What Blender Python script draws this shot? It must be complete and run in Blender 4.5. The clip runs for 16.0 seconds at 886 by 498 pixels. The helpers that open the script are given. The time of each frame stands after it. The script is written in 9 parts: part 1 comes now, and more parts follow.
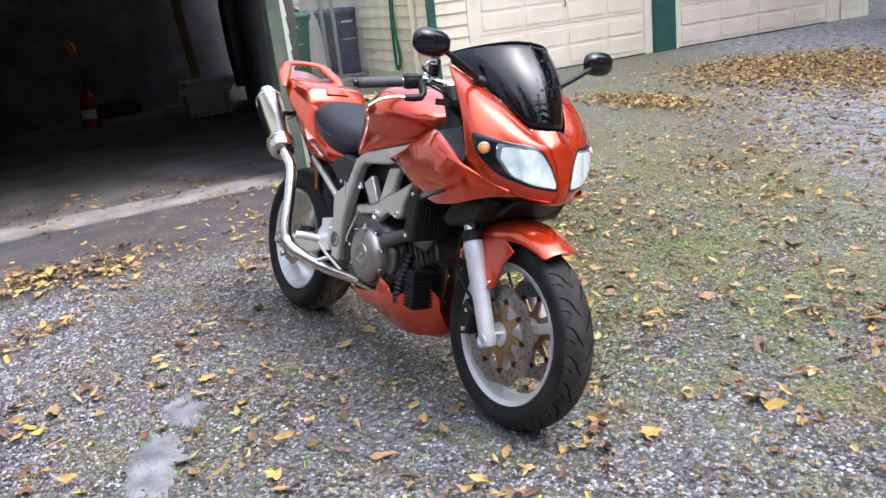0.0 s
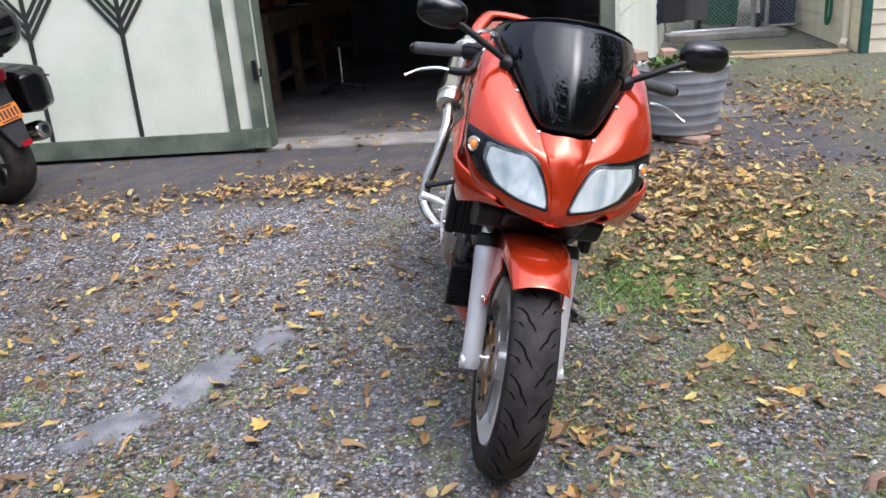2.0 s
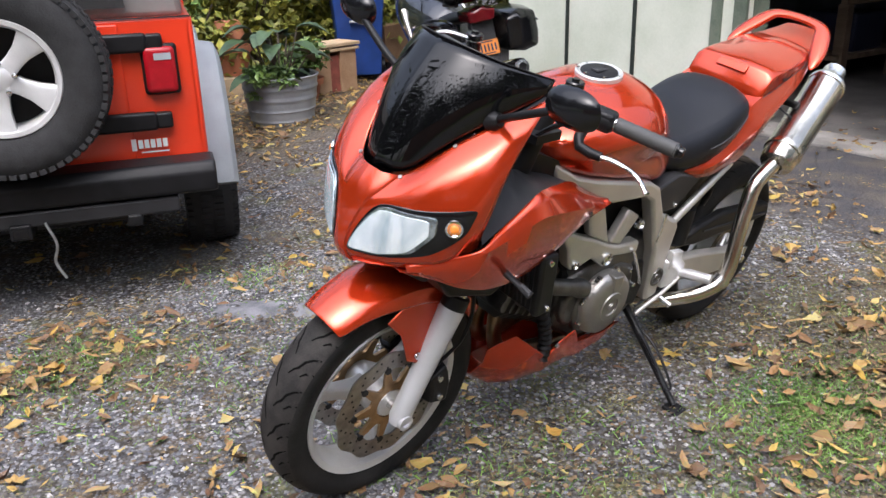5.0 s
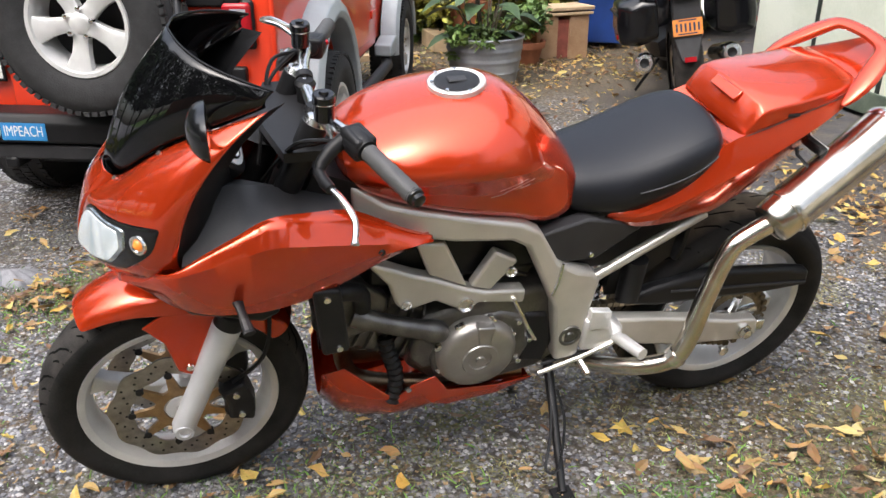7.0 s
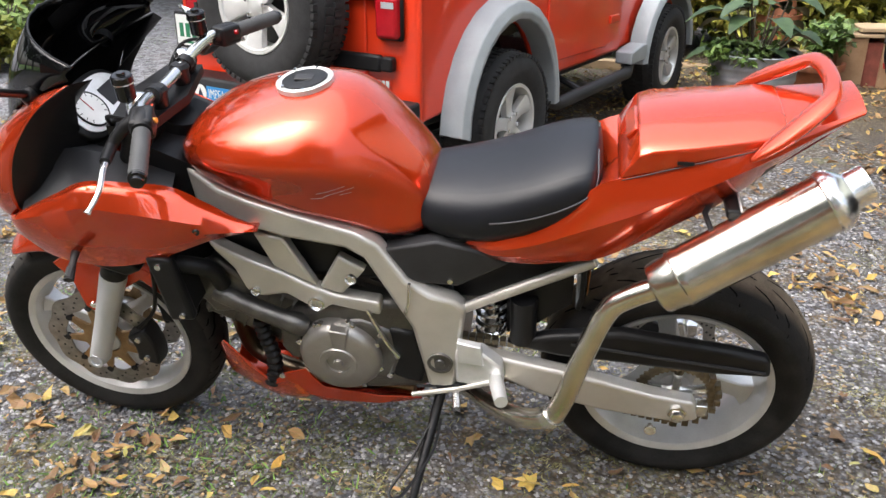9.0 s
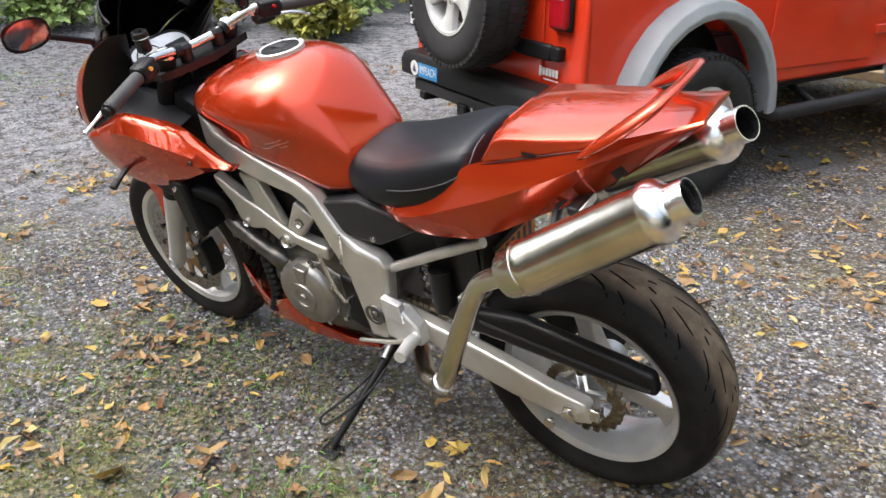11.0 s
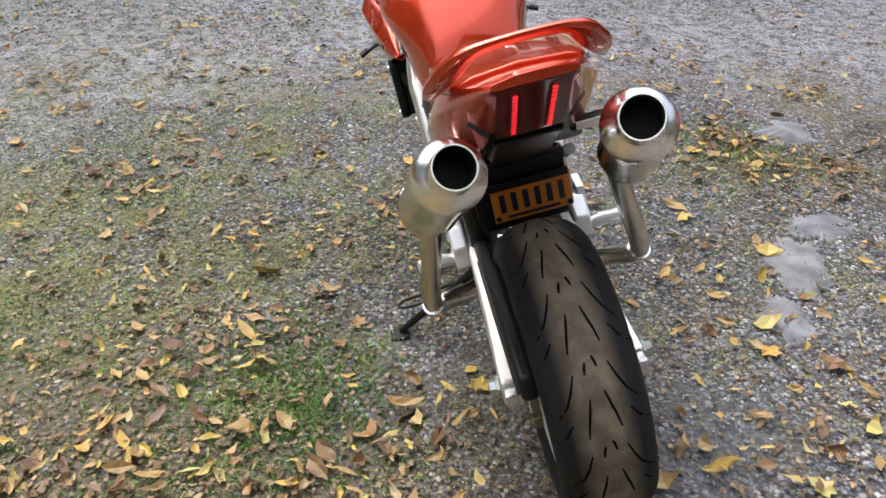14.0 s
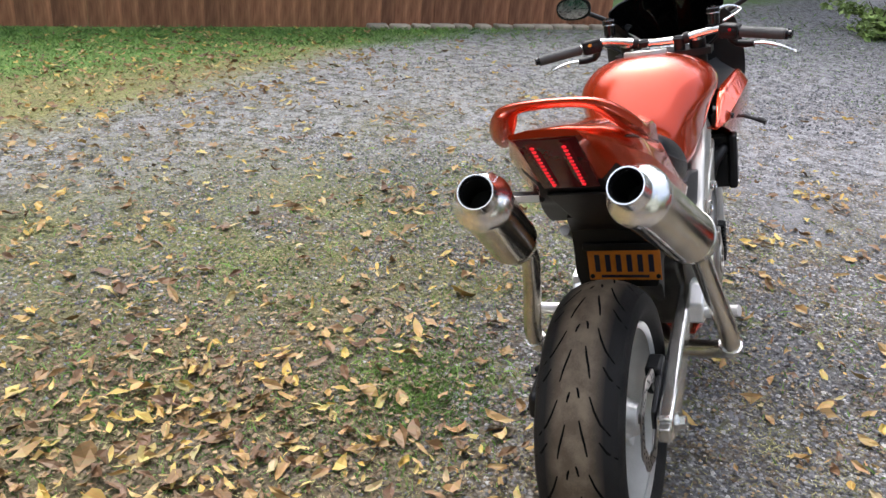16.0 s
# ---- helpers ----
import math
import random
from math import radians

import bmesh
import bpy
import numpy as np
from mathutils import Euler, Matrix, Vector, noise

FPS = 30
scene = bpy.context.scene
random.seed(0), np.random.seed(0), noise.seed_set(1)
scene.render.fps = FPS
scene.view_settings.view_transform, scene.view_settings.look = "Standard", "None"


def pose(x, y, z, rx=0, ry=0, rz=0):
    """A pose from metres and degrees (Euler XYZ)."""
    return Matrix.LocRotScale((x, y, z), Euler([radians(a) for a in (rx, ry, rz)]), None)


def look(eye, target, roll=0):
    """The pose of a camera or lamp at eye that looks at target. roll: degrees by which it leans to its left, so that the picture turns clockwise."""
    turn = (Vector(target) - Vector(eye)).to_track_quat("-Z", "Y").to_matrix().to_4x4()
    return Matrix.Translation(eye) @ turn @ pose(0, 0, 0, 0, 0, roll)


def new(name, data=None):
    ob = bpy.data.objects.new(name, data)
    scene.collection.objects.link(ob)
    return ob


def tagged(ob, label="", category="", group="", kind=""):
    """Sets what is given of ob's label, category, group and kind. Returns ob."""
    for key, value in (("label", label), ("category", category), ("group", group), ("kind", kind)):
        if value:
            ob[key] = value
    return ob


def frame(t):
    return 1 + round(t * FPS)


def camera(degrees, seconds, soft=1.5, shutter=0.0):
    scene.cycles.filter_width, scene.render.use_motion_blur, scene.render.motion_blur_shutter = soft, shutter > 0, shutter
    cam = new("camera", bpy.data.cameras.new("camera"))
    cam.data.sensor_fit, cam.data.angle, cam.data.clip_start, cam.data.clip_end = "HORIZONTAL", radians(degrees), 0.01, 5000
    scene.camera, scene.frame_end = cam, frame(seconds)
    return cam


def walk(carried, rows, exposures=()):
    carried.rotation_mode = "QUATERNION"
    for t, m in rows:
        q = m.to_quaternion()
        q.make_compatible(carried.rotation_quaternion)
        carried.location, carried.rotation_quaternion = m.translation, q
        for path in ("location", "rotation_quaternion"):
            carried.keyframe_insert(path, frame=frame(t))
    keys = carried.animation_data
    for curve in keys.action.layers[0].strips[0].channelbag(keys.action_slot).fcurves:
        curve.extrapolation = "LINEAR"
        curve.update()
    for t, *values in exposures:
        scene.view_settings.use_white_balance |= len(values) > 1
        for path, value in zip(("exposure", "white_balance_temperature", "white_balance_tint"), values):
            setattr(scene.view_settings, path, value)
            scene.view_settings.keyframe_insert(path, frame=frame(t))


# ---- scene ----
cam = camera(56.3, 16.0)
PATH = [
    (0, (3.38, -1.309, 1.353), (1.728, -0.369, 0.731), -6.8),
    (0.5, (3.413, -0.969, 1.346), (1.674, -0.22, 0.702), -2.8),
    (1, (3.463, -0.661, 1.331), (1.617, -0.241, 0.685), -2.1),
    (1.5, (3.521, -0.358, 1.349), (1.633, -0.247, 0.7), -3.5),
    (2, (3.395, -0.037, 1.31), (1.512, -0.138, 0.642), -4.4),
    (2.5, (3.324, 0.25, 1.308), (1.475, -0.131, 0.649), -5.5),
    (3, (3.254, 0.539, 1.324), (1.49, -0.116, 0.646), -4.0),
    (3.5, (3.072, 0.791, 1.291), (1.383, -0.009, 0.58), -2.2),
    (4, (2.863, 1.02, 1.316), (1.292, -0.001, 0.616), -1.9),
    (4.2, (2.776, 1.133, 1.31), (1.273, 0.007, 0.622), -2.1),
    (6.3, (1.696, 1.827, 1.339), (1.031, 0.107, 0.565), 0.2),
    (6.5, (1.568, 1.811, 1.323), (0.943, 0.083, 0.533), 0.5),
    (7, (1.272, 1.778, 1.351), (0.8, 0.002, 0.563), -0.1),
    (7.5, (0.948, 1.81, 1.352), (0.755, -0.024, 0.577), -1.6),
    (8, (0.696, 1.798, 1.358), (0.738, -0.037, 0.564), -0.2),
    (8.5, (0.446, 1.731, 1.36), (0.633, -0.092, 0.559), 1.0),
    (9, (0.178, 1.75, 1.35), (0.567, -0.047, 0.562), 0.3),
    (9.2, (0.041, 1.768, 1.358), (0.513, -0.01, 0.574), 0.2),
    (11.3, (-0.821, 1.383, 1.36), (0.387, 0.017, 0.538), 0.1),
    (11.5, (-0.865, 1.292, 1.337), (0.384, -0.028, 0.502), 0.1),
    (12, (-0.945, 1.059, 1.362), (0.427, -0.11, 0.496), -0.2),
    (12.5, (-1.104, 0.866, 1.333), (0.445, 0.003, 0.407), -1.5),
    (13, (-1.243, 0.702, 1.362), (0.398, 0.102, 0.388), -0.9),
    (13.5, (-1.307, 0.503, 1.339), (0.385, 0.083, 0.36), 0.2),
    (14, (-1.362, 0.322, 1.365), (0.379, 0.188, 0.389), 0.5),
    (14.5, (-1.532, 0.136, 1.384), (0.226, 0.301, 0.445), 0.6),
    (15, (-1.631, -0.007, 1.419), (0.129, 0.384, 0.552), 1.0),
    (15.5, (-1.612, -0.155, 1.4), (0.129, 0.372, 0.569), 2.8),
    (16, (-1.621, -0.311, 1.41), (0.056, 0.417, 0.598), 4.2),
]
EXPOSURES = [(0, 1.92, 5900, 15), (1.5, 1.66, 5900, 15), (2.5, 1.54, 5860, 15), (4, 1.50, 5900, 15), (6.5, 1.74, 6480, 11), (9, 1.84, 6500, 10), (11.5, 1.72, 6450, 10), (12.5, 1.66, 6400, 10), (13.5, 1.56, 6320, 10), (15, 1.64, 6300, 11), (16, 1.70, 6300, 11)]
walk(cam, [(t, look(eye, target, roll)) for t, eye, target, roll in PATH], EXPOSURES)

# ---- light ----
world = bpy.data.worlds.new("overcast_sky")
scene.world = world
world.use_nodes = True
wn, wl = world.node_tree.nodes, world.node_tree.links
sky = wn.new("ShaderNodeTexSky")
sky.sky_type, sky.sun_disc = "NISHITA", False
sky.sun_elevation, sky.sun_rotation = radians(58), radians(49)
sky.air_density, sky.dust_density, sky.ozone_density = 1.0, 4.0, 1.0
pale = wn.new("ShaderNodeHueSaturation")
pale.inputs["Saturation"].default_value = 0.5
wl.new(sky.outputs[0], pale.inputs["Color"])
# an overcast sky is about three times brighter overhead than at the horizon
wtc, wsep, wgrow, wmul = (wn.new(k) for k in ("ShaderNodeTexCoord", "ShaderNodeSeparateXYZ", "ShaderNodeMapRange", "ShaderNodeVectorMath"))
wl.new(wtc.outputs["Generated"], wsep.inputs[0])
wl.new(wsep.outputs["Z"], wgrow.inputs["Value"])
wgrow.inputs["From Min"].default_value, wgrow.inputs["From Max"].default_value = 0.0, 1.0
wgrow.inputs["To Min"].default_value, wgrow.inputs["To Max"].default_value = 0.65, 1.95
wmul.operation = "SCALE"
wl.new(pale.outputs[0], wmul.inputs[0])
wl.new(wgrow.outputs[0], wmul.inputs["Scale"])
wl.new(wmul.outputs[0], wn["Background"].inputs["Color"])
wn["Background"].inputs["Strength"].default_value = 0.092
sun_data = bpy.data.lights.new("sun", "SUN")
sun_data.energy, sun_data.angle, sun_data.color = 0.56, radians(110), (1.0, 0.98, 0.95)
sun = new("sun", sun_data)
sun.matrix_world = look((0, 0, 20), (-7.55, -6.56, 4.0))
tagged(sun, "soft overcast daylight", "sun")

# ---- materials ----


def shade(name, base, rough=0.5, metal=0.0, var=0.0, scale=8.0, bump=0.0, bump_scale=120.0, coat=0.0, second=None, island=0.0, obrand=0.0, spec=0.5, stretch=None):
    """A surface with variation at two scales, fine relief and a gloss that varies with it."""
    m = bpy.data.materials.new(name)
    m.use_nodes = True
    n, l = m.node_tree.nodes, m.node_tree.links
    p = n["Principled BSDF"]
    p.inputs["Metallic"].default_value = metal
    p.inputs["Roughness"].default_value = rough
    p.inputs["Specular IOR Level"].default_value = spec
    p.inputs["Coat Weight"].default_value = coat
    p.inputs["Coat Roughness"].default_value = 0.02
    tc = n.new("ShaderNodeTexCoord")
    source = tc.outputs["Object"]
    if stretch:
        mp = n.new("ShaderNodeMapping")
        mp.inputs["Scale"].default_value = stretch
        l.new(source, mp.inputs["Vector"])
        source = mp.outputs[0]
    big = n.new("ShaderNodeTexNoise")
    big.inputs["Scale"].default_value, big.inputs["Detail"].default_value = scale, 6
    l.new(source, big.inputs["Vector"])
    small = n.new("ShaderNodeTexNoise")
    small.inputs["Scale"].default_value, small.inputs["Detail"].default_value = bump_scale, 4
    l.new(source, small.inputs["Vector"])
    mix = n.new("ShaderNodeMix")
    mix.data_type = "RGBA"
    dark = [c * (1 - var) for c in base] + [1]
    light = list(second or [min(1, c * (1 + var)) for c in base]) + [1]
    mix.inputs["A"].default_value, mix.inputs["B"].default_value = dark, light
    ramp = n.new("ShaderNodeMapRange")
    ramp.inputs["From Min"].default_value, ramp.inputs["From Max"].default_value = 0.35, 0.65
    add = n.new("ShaderNodeMath")
    add.operation = "MULTIPLY_ADD"
    add.inputs[1].default_value = 0.3
    l.new(small.outputs["Fac"], add.inputs[0])
    sub = n.new("ShaderNodeMath")
    sub.operation = "SUBTRACT"
    sub.inputs[1].default_value = 0.15
    l.new(big.outputs["Fac"], sub.inputs[0])
    l.new(sub.outputs[0], add.inputs[2])
    l.new(add.outputs[0], ramp.inputs["Value"])
    l.new(ramp.outputs[0], mix.inputs["Factor"])
    colour = mix.outputs["Result"]
    if island or obrand:
        if island:
            g = n.new("ShaderNodeNewGeometry")
            rnd = g.outputs["Random Per Island"]
        else:
            g = n.new("ShaderNodeObjectInfo")
            rnd = g.outputs["Random"]
        amount = island or obrand
        mr = n.new("ShaderNodeMapRange")
        mr.inputs["To Min"].default_value, mr.inputs["To Max"].default_value = 1 - amount, 1 + amount
        l.new(rnd, mr.inputs["Value"])
        hs = n.new("ShaderNodeHueSaturation")
        l.new(mr.outputs[0], hs.inputs["Value"])
        l.new(colour, hs.inputs["Color"])
        colour = hs.outputs[0]
    l.new(colour, p.inputs["Base Color"])
    rr = n.new("ShaderNodeMapRange")
    rr.inputs["To Min"].default_value, rr.inputs["To Max"].default_value = max(0.02, rough * 0.8), min(1, rough * 1.2)
    l.new(big.outputs["Fac"], rr.inputs["Value"])
    l.new(rr.outputs[0], p.inputs["Roughness"])
    if bump:
        b = n.new("ShaderNodeBump")
        b.inputs["Strength"].default_value, b.inputs["Distance"].default_value = min(1, bump), 0.004
        l.new(small.outputs["Fac"], b.inputs["Height"])
        l.new(b.outputs[0], p.inputs["Normal"])
    return m


ORANGE = shade("burnt_orange_metallic_paint", (0.60, 0.049, 0.009), 0.20, 0.60, 0.05, 5, 0, 900, coat=1.0, spec=0.2)
ORANGE.node_tree.nodes["Principled BSDF"].inputs["Coat IOR"].default_value = 1.55
ORANGE.node_tree.nodes["Principled BSDF"].inputs["Coat Roughness"].default_value = 0.012
JEEP_RED = shade("flame_red_paint", (0.74, 0.045, 0.012), 0.32, 0.0, 0.06, 3, 0, 300, coat=0.6)
SILVER = shade("silver_painted_frame", (0.58, 0.56, 0.52), 0.33, 0.6, 0.08, 10, 0.05, 500)
FORK = shade("silver_grey_fork_paint", (0.58, 0.59, 0.61), 0.34, 0.3, 0.06, 10, 0.03, 500)
WHEEL_SILVER = shade("silver_wheel_paint", (0.68, 0.68, 0.67), 0.34, 0.5, 0.1, 12, 0.03, 300)
BRIGHT = shade("bright_aluminium", (0.78, 0.78, 0.77), 0.22, 1.0, 0.06, 20, 0.04, 400)
ALU = shade("pale_cast_aluminium", (0.80, 0.80, 0.80), 0.32, 0.55, 0.08, 20, 0.05, 400)
CHROME = shade("polished_chrome", (0.88, 0.88, 0.88), 0.06, 1.0, 0.03, 20)
CAPSTEEL = shade("worn_polished_steel", (0.95, 0.95, 0.95), 0.24, 1.0, 0.04, 20, 0.02, 300)
STEEL = shade("brushed_stainless_steel", (0.62, 0.58, 0.50), 0.2, 1.0, 0.12, 14, 0.03, 600, second=(0.72, 0.69, 0.63))
BRONZE = shade("heat_tinted_header_pipe", (0.30, 0.20, 0.11), 0.34, 1.0, 0.25, 12, 0.05, 300, second=(0.46, 0.38, 0.28))
GOLD = shade("gold_brown_disc_carrier", (0.36, 0.235, 0.125), 0.38, 0.9, 0.2, 30, 0.05, 300)
DISC = shade("worn_steel_disc", (0.34, 0.32, 0.30), 0.34, 1.0, 0.2, 40, 0.05, 500)
BLACK = shade("black_plastic", (0.010, 0.010, 0.011), 0.42, 0.0, 0.25, 12, 0.1, 400, spec=0.28)
GLOSSBLACK = shade("gloss_black_plastic", (0.006, 0.006, 0.007), 0.14, 0.0, 0.2, 12)
DARKGREY = shade("dark_grey_plastic", (0.026, 0.026, 0.028), 0.5, 0.0, 0.2, 12, 0.1, 300, spec=0.35)
RUBBER = shade("dusty_tyre_rubber", (0.007, 0.007, 0.007), 0.7, 0.0, 0.35, 14, 0.2, 250, second=(0.020, 0.019, 0.018), spec=0.3)
TREAD = shade("worn_tyre_tread", (0.022, 0.020, 0.019), 0.75, 0.0, 0.3, 20, 0.25, 300, second=(0.042, 0.038, 0.035), spec=0.3)
WORN = shade("brown_worn_rear_tread", (0.165, 0.125, 0.088), 0.8, 0.0, 0.25, 24, 0.3, 300, second=(0.22, 0.172, 0.125), spec=0.25)
wnode, wlink = WORN.node_tree.nodes, WORN.node_tree.links
wtc, wsep, wabs, wmr, wmix = (wnode.new(k) for k in ("ShaderNodeTexCoord", "ShaderNodeSeparateXYZ", "ShaderNodeMath", "ShaderNodeMapRange", "ShaderNodeMix"))
wabs.operation, wmix.data_type = "ABSOLUTE", "RGBA"
wlink.new(wtc.outputs["Object"], wsep.inputs[0])
wlink.new(wsep.outputs["Y"], wabs.inputs[0])
wlink.new(wabs.outputs[0], wmr.inputs["Value"])
wmr.inputs["From Min"].default_value, wmr.inputs["From Max"].default_value = 0.026, 0.060
wmix.inputs["B"].default_value = (0.016, 0.015, 0.015, 1)
wlink.new(wmr.outputs[0], wmix.inputs["Factor"])
wlink.new(wnode["Principled BSDF"].inputs["Base Color"].links[0].from_socket, wmix.inputs["A"])
wlink.new(wmix.outputs["Result"], wnode["Principled BSDF"].inputs["Base Color"])
GROOVE = shade("tread_groove", (0.003, 0.003, 0.003), 0.9, 0.0, 0.1, 20, spec=0.1)
ENGINE = shade("grey_engine_casting", (0.15, 0.145, 0.138), 0.36, 0.8, 0.25, 16, 0.2, 300)
CLUTCH = shade("grey_painted_cover", (0.34, 0.325, 0.305), 0.34, 0.75, 0.1, 16, 0.05, 400)
SEAT = shade("black_vinyl", (0.007, 0.008, 0.0115), 0.40, 0.0, 0.12, 10, 0.15, 700, spec=0.36)
GREYRUBBER = shade("grey_rubber_grip", (0.06, 0.06, 0.06), 0.6, 0.0, 0.15, 20, 0.3, 400)
CHAIN = shade("oily_chain_steel", (0.22, 0.18, 0.12), 0.45, 0.9, 0.3, 60, 0.2, 500)
REDPLASTIC = shade("red_plastic", (0.36, 0.007, 0.014), 0.25, 0.0, 0.1, 20)
DARKRED = shade("dark_red_lens", (0.12, 0.004, 0.008), 0.15, 0.0, 0.1, 20)
WHITE = shade("white_print", (0.75, 0.75, 0.73), 0.5, 0.0, 0.05, 20)
PLATE_ORANGE = shade("orange_plate_paint", (0.58, 0.19, 0.022), 0.45, 0.0, 0.08, 30)
PLATE_BLUE = shade("dark_blue_print", (0.014, 0.018, 0.045), 0.4)
AMBER = shade("amber_bulb", (0.9, 0.35, 0.05), 0.25, 0.0, 0.1, 30)


def glassy(name, colour, alpha_mix, rough=0.02):
    """Thin tinted sheet: part clear, part glossy."""
    m = bpy.data.materials.new(name)
    m.use_nodes = True
    n, l = m.node_tree.nodes, m.node_tree.links
    p = n["Principled BSDF"]
    p.inputs["Base Color"].default_value = (*colour, 1)
    p.inputs["Roughness"].default_value = rough
    clear = n.new("ShaderNodeBsdfTransparent")
    clear.inputs[0].default_value = (*[0.3 + 0.4 * c for c in colour], 1)
    mix = n.new("ShaderNodeMixShader")
    mix.inputs[0].default_value = alpha_mix
    l.new(clear.outputs[0], mix.inputs[1])
    l.new(p.outputs[0], mix.inputs[2])
    l.new(mix.outputs[0], n["Material Output"].inputs[0])
    return m


TINT = glassy("dark_tinted_acrylic", (0.003, 0.003, 0.0035), 0.90)
JEEPGLASS = glassy("smoked_vehicle_glass", (0.05, 0.05, 0.05), 0.7)


def glow(name, colour, strength, base):
    m = bpy.data.materials.new(name)
    m.use_nodes = True
    p = m.node_tree.nodes["Principled BSDF"]
    p.inputs["Base Color"].default_value = (*base, 1)
    p.inputs["Roughness"].default_value = 0.15
    p.inputs["Emission Color"].default_value = (*colour, 1)
    p.inputs["Emission Strength"].default_value = strength
    return m


LED_RED = glow("lit_red_led", (1.0, 0.02, 0.03), 0.28, (0.5, 0.0, 0.01))
AMBER_ON = glow("lit_amber_bulb", (1.0, 0.30, 0.03), 0.12, (0.62, 0.20, 0.04))

# ---- building helpers ----


def part(name, bm, material, parent=None, label="", smooth=True):
    """Links a bmesh as one mesh object under a thing or a part."""
    bmesh.ops.recalc_face_normals(bm, faces=bm.faces)
    me = bpy.data.meshes.new(name)
    bm.to_mesh(me)
    bm.free()
    if smooth:
        me.polygons.foreach_set("use_smooth", [True] * len(me.polygons))
        me.set_sharp_from_angle(angle=radians(38))
    for one in material if isinstance(material, (list, tuple)) else [material]:
        me.materials.append(one)
    ob = new(name, me)
    if parent:
        ob.parent = parent
    if label:
        ob["label"] = label
    return ob


def thing(name, m, label, category, group="", kind=""):
    ob = new(name)
    ob.empty_display_size = 0.1
    ob.matrix_world = m
    return tagged(ob, label, category, group, kind)


def soften(ob, levels=2):
    s = ob.modifiers.new("smooth", "SUBSURF")
    s.levels = s.render_levels = levels
    return ob


def rounded(ob, width=0.004, segments=2):
    b = ob.modifiers.new("edges", "BEVEL")
    b.width, b.segments, b.limit_method, b.angle_limit = width, segments, "ANGLE", radians(35)
    b.harden_normals = False
    return ob


def thick(ob, t, offset=-1.0):
    s = ob.modifiers.new("thickness", "SOLIDIFY")
    s.thickness, s.offset = t, offset
    return ob


def loft(rings, closed=True, caps=True, bm=None):
    """Skins rings of equally many points."""
    bm = bm or bmesh.new()
    vs = [[bm.verts.new(p) for p in r] for r in rings]
    k = len(rings[0])
    for a, b in zip(vs, vs[1:]):
        for i in range(k if closed else k - 1):
            j = (i + 1) % k
            try:
                bm.faces.new((a[i], a[j], b[j], b[i]))
            except ValueError:
                pass
    if caps and closed:
        for r in (vs[0], vs[-1]):
            try:
                bm.faces.new(r)
            except ValueError:
                pass
    return bm


def half(u, pts):
    """A ring at u, mirrored: pts run from the bottom to the top middle as (v, w)."""
    left = [(u, v, w) for v, w in pts]
    return left + [(u, -v, w) for v, w in reversed(pts) if v > 1e-6]


def tube(path, r, n=10, bm=None, caps=True, flat=1.0):
    """A round bar along a path; r is one radius or one a point; flat squeezes it."""
    bm = bm or bmesh.new()
    pts = [Vector(p) for p in path]
    rs = r if isinstance(r, (list, tuple)) else [r] * len(pts)
    rings, last = [], None
    for i, p in enumerate(pts):
        d = (pts[min(i + 1, len(pts) - 1)] - pts[max(i - 1, 0)]).normalized()
        if last is None:
            side = d.cross(Vector((0, 0, 1)))
            if side.length < 0.1:
                side = d.cross(Vector((0, 1, 0)))
        else:
            side = last - d * last.dot(d)
        side.normalize()
        last = side
        up = side.cross(d)
        rings.append([p + rs[i] * (math.cos(a) * side + flat * math.sin(a) * up) for a in (2 * math.pi * k / n for k in range(n))])
    return loft(rings, True, caps, bm)


def curve_pts(ctrl, per=6):
    """Catmull-Rom through the points."""
    c = [Vector(p) for p in ctrl]
    c = [2 * c[0] - c[1]] + c + [2 * c[-1] - c[-2]]
    out = []
    for i in range(1, len(c) - 2):
        for k in range(per):
            t = k / per
            a, b, d, e = c[i - 1], c[i], c[i + 1], c[i + 2]
            out.append(0.5 * ((2 * b) + (d - a) * t + (2 * a - 5 * b + 4 * d - e) * t * t + (3 * b - a - 3 * d + e) * t ** 3))
    out.append(c[-2])
    return out


def lathe(profile, centre, axis, n=40, bm=None, closed=False):
    """Turns (along, radius) pairs about an axis."""
    bm = bm or bmesh.new()
    ax = Vector(axis).normalized()
    s = ax.orthogonal().normalized()
    t = ax.cross(s)
    c = Vector(centre)
    rings = []
    for h, r in profile:
        rings.append([c + ax * h + max(r, 1e-4) * (math.cos(a) * s + math.sin(a) * t) for a in (2 * math.pi * k / n for k in range(n))])
    if closed:
        rings.append(rings[0])
    b2 = loft(rings, True, False, bm)
    bmesh.ops.remove_doubles(b2, verts=b2.verts, dist=2e-4)
    return b2


def slab(poly, lo, hi, plane="uw", bm=None):
    """A flat outline given thickness. plane uw: outline in x and z, thickness along y; uv: x and y, along z; vw: y and z, along x."""
    bm = bm or bmesh.new()
    put = {"uw": lambda a, b, h: (a, h, b), "uv": lambda a, b, h: (a, b, h), "vw": lambda a, b, h: (h, a, b)}[plane]
    lo = lo if isinstance(lo, (list, tuple)) else [lo] * len(poly)
    hi = hi if isinstance(hi, (list, tuple)) else [hi] * len(poly)
    f0 = [bm.verts.new(put(a, b, h)) for (a, b), h in zip(poly, lo)]
    f1 = [bm.verts.new(put(a, b, h)) for (a, b), h in zip(poly, hi)]
    bm.faces.new(f0)
    bm.faces.new(f1)
    for i in range(len(poly)):
        j = (i + 1) % len(poly)
        bm.faces.new((f0[i], f0[j], f1[j], f1[i]))
    return bm


